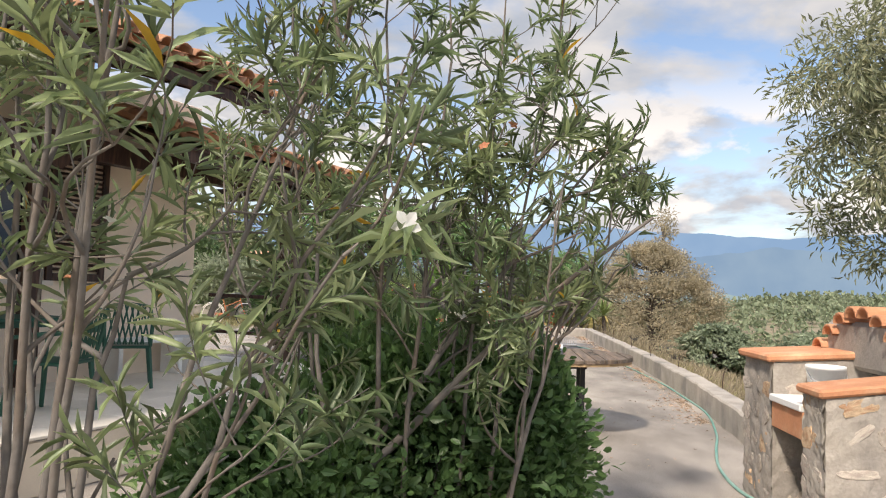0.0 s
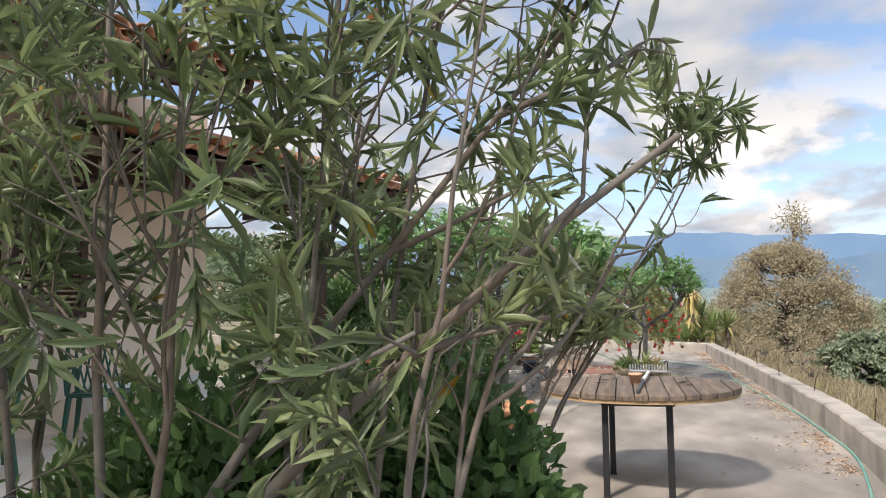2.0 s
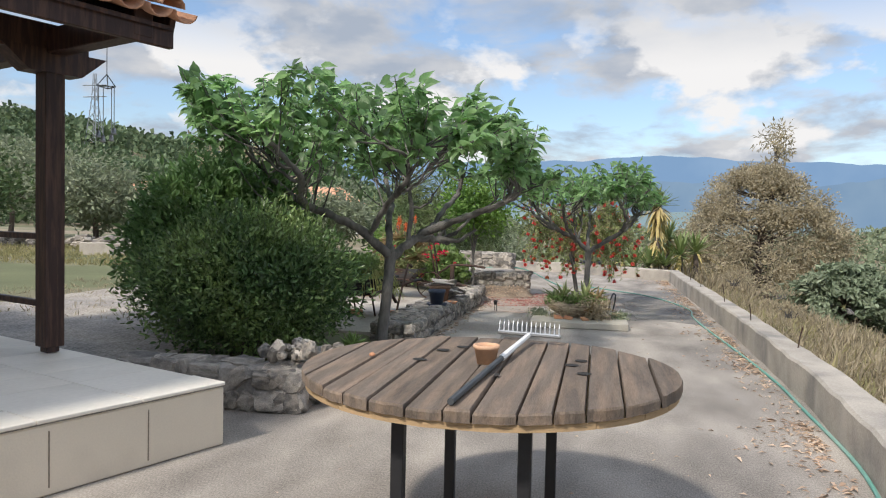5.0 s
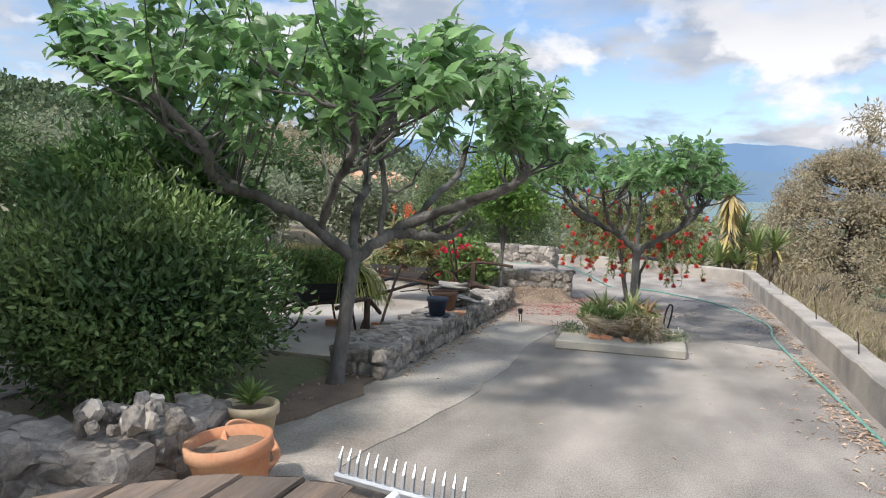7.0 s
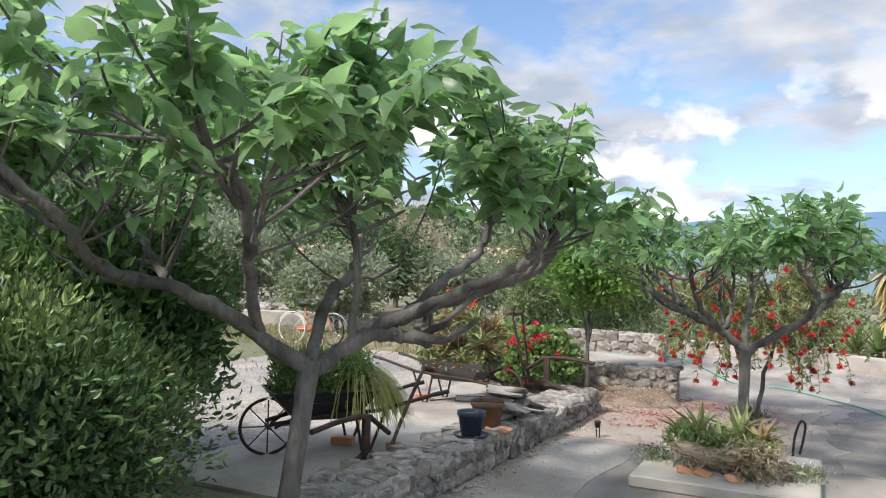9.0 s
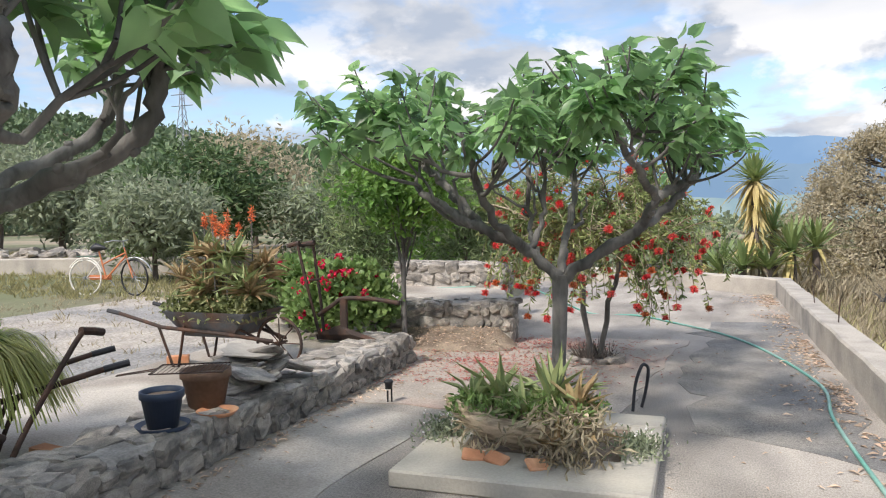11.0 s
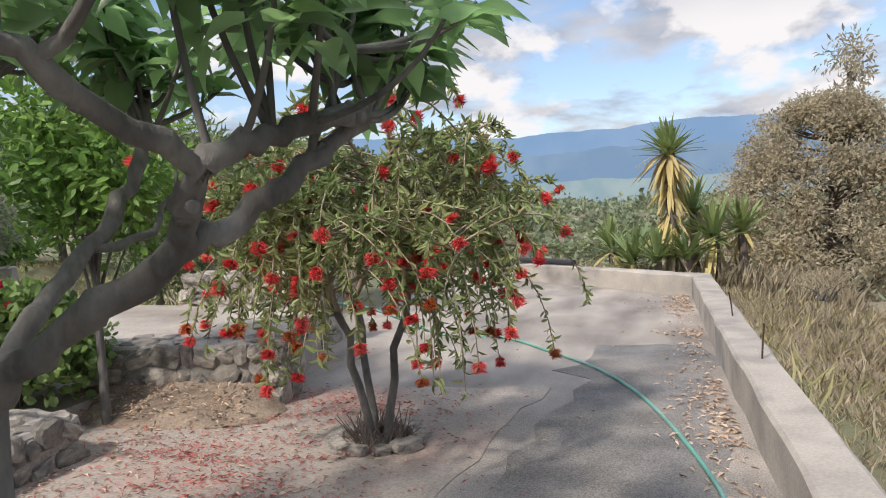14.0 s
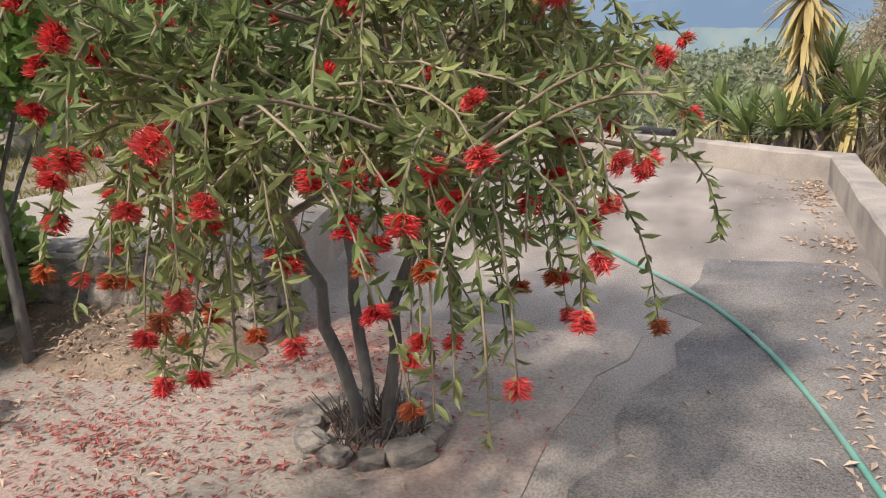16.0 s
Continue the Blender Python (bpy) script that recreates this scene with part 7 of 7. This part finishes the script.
def grill():
    g = thing("grill_rack", "rusty wire grill rack lying on a clay pot", "grill", (-1.0, 17.90, .535), rz=25)
    part("rim", Shape().tube([(-.22, -.15, 0), (.22, -.15, 0), (.22, .15, 0), (-.22, .15, 0), (-.22, -.15, 0)], .005, 6), M_RUST, g)
    for k in range(15):
        x = -.2 + k * .0285
        part("wire", Shape().tube([(x, -.15, .004), (x, .15, .004)], .0025, 5), M_RUST, g)
    part("handle", Shape().tube([(-.22, -.03, 0), (-.46, -.02, -.03), (-.46, .02, -.03), (-.22, .03, 0)], .004, 6), M_RUST, g)


grill()
single("clay_dish", Shape().lathe([(.001, .006), (.10, 0), (.13, .03), (.122, .03), (.09, .01)], (-.77, 17.84, .27), 20), M_TERRA, "orange clay dish on the kerb", "dish", smooth=True)


def slates():
    root = thing("slate_stack", "loose stack of grey-green flat stones on the kerb", "stones", (-1.0, 18.55, .26))
    for k in range(14):
        stone(root, (rng.normal(0, .10), rng.normal(0, .17), .02 + .021 * k * .8), (rng.uniform(.16, .34), rng.uniform(.14, .28), .05), (rng.normal(0, 10), rng.normal(0, 10), rng.uniform(0, 180)))

    stone(root, (-.02, .02, .27), (.34, .26, .035), (8, 6, 30)).data = PALE[1]


slates()


def bicycle():
    b = thing("bicycle", "old orange and white bicycle parked on the meadow", "bicycle", (-8.3, 24.85, gz(-8.3, 24.85) - .01), rz=8)
    white = mat("bike_white", (0.72, 0.68, 0.62), .5, .15, 5, 40, .05)
    orange = mat("bike_orange", (0.55, 0.20, 0.09), .5, .2, 5, 40, .05)
    spoked_wheel(b, (-.50, 0, .34), .33, (0, 1), M_ZINC, 14, .016, white)
    spoked_wheel(b, (.52, 0, .34), .33, (.25, 1), M_ZINC, 14, .016, M_BLACKSTEEL)
    for nm, P, r, m in (("down_tube", [(-.06, 0, .32), (.36, 0, .74)], .017, orange), ("seat_tube", [(-.06, 0, .32), (-.20, 0, .84)], .016, orange), ("top_tube", [(-.14, 0, .58), (.35, 0, .80)], .014, orange),
                        ("chain_stay", [(-.06, .03, .32), (-.50, .04, .34)], .010, orange), ("seat_stay", [(-.17, .03, .70), (-.50, .04, .34)], .009, white),
                        ("fork", [(.33, 0, .90), (.40, 0, .62), (.52, .05, .34)], .013, orange), ("fork", [(.40, 0, .62), (.52, -.05, .34)], .011, orange), ("stem", [(.33, 0, .88), (.31, 0, 1.0)], .012, M_ZINC),
                        ("handlebar", [(.10, -.25, 1.0), (.26, -.22, 1.03), (.32, 0, 1.01), (.26, .22, 1.03), (.10, .25, 1.0)], .011, M_ZINC), ("crank", [(-.06, .06, .32), (.04, .09, .18)], .009, M_ZINC)):
        part(nm, Shape().tube(P, r, 7), m, b, "", True)
    part("saddle", Shape().tube([(-.34, 0, .88), (-.24, 0, .90), (-.10, 0, .89), (-.04, 0, .88)], [.05, .085, .04, .018], 10), M_BLACKSTEEL, b, "black saddle", True)
    for cx, m in ((-.50, white), (.52, M_ZINC)):
        part("mudguard", Shape().tube([(cx + .37 * math.cos(a), 0, .34 + .37 * math.sin(a)) for a in np.linspace(.3, 2.6, 12)], .014, 6), m, b, "", True)
    part("rack", Shape().tube([(-.22, -.06, .74), (-.62, -.06, .74), (-.62, .06, .74), (-.22, .06, .74)], .008, 6), M_GREENPL, b)
    part("chain_guard", Shape().box((-.22, .05, .34), (.46, .02, .09), bev=.008), orange, b)


bicycle()

# walls and houses beyond the yard
single("field_wall", Shape().box((-12.3, 28.6, gz(-12.3, 28.6) + .18), (5.6, .25, .5), rz=14, bev=.03), M_WALL, "low pale wall beyond the meadow", "wall", kind="structure")


def field_wall():
    root = thing("dry_stone_wall", "low dry stone wall at the far side of the meadow", "stone wall", (0, 0, 0), kind="structure")
    g = np.random.default_rng(111)
    for k in range(150):
        x = -26 + 13 * g.uniform()
        y = 31.2 + .12 * (x + 20) + g.normal(0, .12)
        s = g.uniform(.2, .42)
        stone(root, (x, y, gz(x, y) + g.uniform(0, .38)), (s * 1.3, s, s * .6), tuple(g.normal(0, 12, 3)))


field_wall()


def far_house(x, y, rz, sx, sy, h, label, roof_m, wall_m):
    z = gz(x, y)
    b = thing("far_house", label, "house", (x, y, z), rz=rz, group="houses on the hillside")
    part("wall", Shape().box((0, 0, h / 2), (sx, sy, h), bev=.03), wall_m, b)
    o = .5
    V = [(-sx / 2 - o, -sy / 2 - o, h), (sx / 2 + o, -sy / 2 - o, h), (sx / 2 + o, sy / 2 + o, h), (-sx / 2 - o, sy / 2 + o, h), (-sx / 4, 0, h + 1.5), (sx / 4, 0, h + 1.5)]
    part("roof", Shape().add(V, [[0, 1, 5], [0, 5, 4], [1, 2, 5], [2, 3, 4], [2, 4, 5], [3, 0, 4], [0, 3, 2], [0, 2, 1]]), roof_m, b, "orange tiled roof")
    for k in range(3):
        w = part("window", Shape().box((-sx / 3 + k * sx / 3, -sy / 2 - .02, h * .55), (.9, .08, 1.2), bev=.01), M_DARKWOOD, b)


M_WHITEW = mat("white_render", (0.70, 0.68, 0.63), .9, .08, 1, 40, .1)
far_house(-62, 68, 40, 9, 7, 3.2, "small pale house with a tiled roof on the hillside", M_TILE, M_WHITEW)
far_house(-44, 74, 25, 8, 6, 3.0, "small house with an orange tiled roof among trees", M_TILE, M_HOUSE)
far_house(-24, 72, 15, 7, 6, 2.8, "small house with an orange tiled roof among trees", M_TILE, M_WHITEW)


def pylon():
    x, y = -150, 205
    z = gz(x, y)
    p = thing("pylon", "grey lattice power pylon on the hillside", "pylon", (x, y, z))
    s = Shape()
    for a in (-1, 1):
        for b in (-1, 1):
            s.tube([(a * 2.2, b * 2.2, 0), (a * .6, b * .6, 16), (a * .3, b * .3, 24)], .14, 4)
    for k in range(9):
        z0, z1 = k * 2.5, k * 2.5 + 2.5
        w0, w1 = 2.2 - k * .22, 2.2 - (k + 1) * .22
        for b in (-1, 1):
            s.tube([(-w0, b * w0, z0), (w1, b * w1, z1)], .08, 4).tube([(w0, b * w0, z0), (-w1, b * w1, z1)], .08, 4)
    part("lattice", s, M_ZINC, p)
    for h in (17, 20.5):
        part("arm", Shape().tube([(-4, 0, h), (4, 0, h)], .15, 4), M_ZINC, p)


pylon()

# ---- planter on the tree surround ----
def trough():
    t = thing("planter_trough", "hollow weathered log planter with succulents on the tree surround", "planter", (1.08, 18.22, .10), rz=-8)
    V, n = [], 13
    a = np.linspace(math.pi, 2 * math.pi, n)
    xs = np.linspace(-.46, .42, 9)
    for x in xs:
        e = 1 - .35 * abs(x / .46) ** 3
        for u in a:
            V.append((x, .17 * e * math.cos(u) + rng.normal(0, .003), .20 + .20 * e * math.sin(u) + .10 * (x / .46) ** 2 + (.008 if int(u * 9) % 2 else 0)))
    for x in xs:
        e = (1 - .35 * abs(x / .46) ** 3) * .86
        for u in a:
            V.append((x * .97, .17 * e * math.cos(u), .212 + .20 * e * math.sin(u) + .10 * (x / .46) ** 2))
    q = []
    m = len(xs) * n
    for i in range(len(xs) - 1):
        for j in range(n - 1):
            q += [[i * n + j, i * n + j + 1, (i + 1) * n + j + 1, (i + 1) * n + j], [m + i * n + j, m + (i + 1) * n + j, m + (i + 1) * n + j + 1, m + i * n + j + 1]]
        for j in (0, n - 1):
            q += [[i * n + j, (i + 1) * n + j, m + (i + 1) * n + j, m + i * n + j]]
    part("body", Shape().quads(V, q), M_LOG, t, "ribbed pale brown log shell", True)
    part("soil", Shape().box((0, 0, .20), (.72, .24, .05), bev=.02), M_SOIL, t)
    g = np.random.default_rng(121)
    for x, y, z, n, ln in ((-.20, .12, .24, 22, .26), (.12, .16, .26, 24, .28), (.0, -.02, .22, 18, .2), (.3, .05, .24, 18, .2), (-.34, .05, .26, 16, .18), (.38, -.08, .14, 16, .18), (.26, -.16, .10, 16, .17)):
        rosette(None, (x, y, z), n, ln * 1.25, .05, g, -10, 80, (t, "agave_leaf", M_AGAVE if x < .2 else M_ALOE))
    s = Shape()
    n = 1100
    q = np.stack([g.uniform(-.44, .44, n), g.uniform(-.18, .22, n), g.uniform(.2, .30, n)], -1)
    leaves(s, q, unit(g.normal(0, .6, (n, 3)) + [0, 0, .5]), g.normal(0, 1, (n, 3)), g.uniform(.03, .06, n), .02, OVAL)
    tagged(part("groundcover", s, M_GERAN, t, "low bright green ground cover"), kind="stuff")
    s = Shape()
    n = 800
    q = np.stack([np.where(g.uniform(0, 1, n) < .75, g.normal(.32, .10, n), g.uniform(-.42, .4, n)), g.normal(-.10, .10, n), g.uniform(.02, .30, n)], -1)
    leaves(s, q, unit(g.normal(0, .6, (n, 3)) + [0, -.3, -.3]), g.normal(0, 1, (n, 3)), g.uniform(.06, .12, n), .014, LANCE)
    tagged(part("dry_leaves", s, M_STRAW, t, "dry curled leaves hanging over the edge"), kind="stuff")
    for x, y, dx in ((-.24, -.24, 15), (-.10, -.26, -20), (.14, -.30, 40)):
        single("clay_shard", Shape().box((0, 0, 0), (.13, .09, .025), bev=.008), M_TERRA, "broken terracotta shard propping the planter", "shard", group="shards under the planter", at=pose(1.08 + x, 18.22 + y, .118, 25, 10, dx))
    for cx, cy, k in ((1.72, 18.38, 1), (.52, 18.42, 2)):
        s = Shape()
        n = 700
        q = np.stack([g.normal(0, .07, n), g.normal(0, .11, n), g.uniform(0, .11, n)], -1)
        leaves(s, q, unit(g.normal(0, .6, (n, 3)) + [0, 0, .7]), g.normal(0, 1, (n, 3)), g.uniform(.02, .045, n), .014, OVAL)
        w = thing("weed_clump", "small weeds with white flowers in the tree surround", "weeds", (cx, cy, .06), group="weeds in the surround")
        tagged(part("foliage", s, M_OLIVE, w), kind="stuff")
        part("flowers", leaves(Shape(), np.stack([g.normal(0, .1, 26), g.normal(0, .1, 26), g.uniform(.1, .17, 26)], -1), g.normal(0, 1, (26, 3)), g.normal(0, 1, (26, 3)), .016, .014, OVAL), M_WHITEFL, w)


M_LOG = mat("weathered_log", (0.55, 0.45, 0.33), 0.85, 0.35, 4, 40, 0.6, alt=(0.26, 0.20, 0.14), altscale=6, stretch=(1, 6, 6))
trough()
s = Shape()
rosette(s, (0, 0, .29), 60, .17, .03, np.random.default_rng(131), 20, 85)
pp = thing("pot_plant", "small green plant growing in the cream pot", "plant", (-.74, 13.36, .02))
part("leaves", s, M_GERAN, pp)

# ---- litter on the ground ----
def litter(name, label, x, y, z, size, material, seed, flat=.25):
    g = np.random.default_rng(seed)
    n = len(x)
    a = g.uniform(0, 6.3, n)
    D = np.stack([np.cos(a), np.sin(a), g.normal(0, .12, n)], -1)
    U = np.array([0, 0, 1.0]) + g.normal(0, flat, (n, 3))
    L = size * g.uniform(.5, 1.4, n)
    single(name, leaves(Shape(), np.stack([x, y, z + g.uniform(.004, .016, n)], -1), D, U, L, L * .32, LANCE), material, label, "litter", kind="stuff")


g1 = np.random.default_rng(141)
n = 3400
yy = g1.uniform(11, 28, n)
edge = np.interp(yy, [9.75, 13.5, 18, 23, 27.9], [2.72, 3.06, 3.18, 3.22, 3.27])
keep = g1.uniform(0, 1, n) < .25 + .75 * (np.sin(yy * 1.9) * np.sin(yy * .7 + 1) > .1)
litter("fallen_leaves", "drift of dry fallen leaves along the parapet", (edge - .03 - g1.gamma(1.3, .11, n))[keep], yy[keep], 0.0, .062, M_LITTER, 142)
n = 3600
row = g1.integers(0, 9, n)
px = g1.normal(.2, .62, n)
py = 20.25 + row * .26 + .22 * px + .10 * np.sin(px * 3 + row) + g1.normal(0, .05, n) * (1 + row % 3)
litter("fallen_petals", "pink-red fallen flower stamens on the slab", px, py, .008, .034, M_PETALS, 143)
n = 500
litter("fallen_leaves", "scattered dry leaves on the slab", g1.uniform(-.9, 1.4, n), g1.uniform(19.4, 22.6, n), .008, .05, M_LITTER, 144)
n = 500
yy = g1.uniform(15.6, 22, n)
litter("fallen_leaves", "dry leaves gathered along the stone kerb", -.66 + g1.gamma(1.2, .06, n), yy, .006, .05, M_LITTER, 145)
n = 260
litter("fallen_leaves", "scattered dry leaves on the driveway", g1.uniform(-.6, 3.0, n), g1.uniform(7, 27, n), 0, .04, M_LITTER, 146)
n = 700
litter("bed_litter", "dry leaves on the soil of the beds", np.concatenate([g1.uniform(-3, -.85, n // 2), g1.uniform(-1.6, .4, n // 2)]), np.concatenate([g1.uniform(13.2, 15.9, n // 2), g1.uniform(3.6, 6.6, n // 2)]), .03, .06, M_LITTER, 147)
n = 420
lx = g1.uniform(-1.5, .0, n)
ly = g1.uniform(21.6, 22.0, n)
litter("fallen_leaves", "dry leaves on the earth bank below the terrace", lx, ly, .02 + .20 * np.clip((ly - 21.55) / .45, 0, 1), .05, M_LITTER, 148)
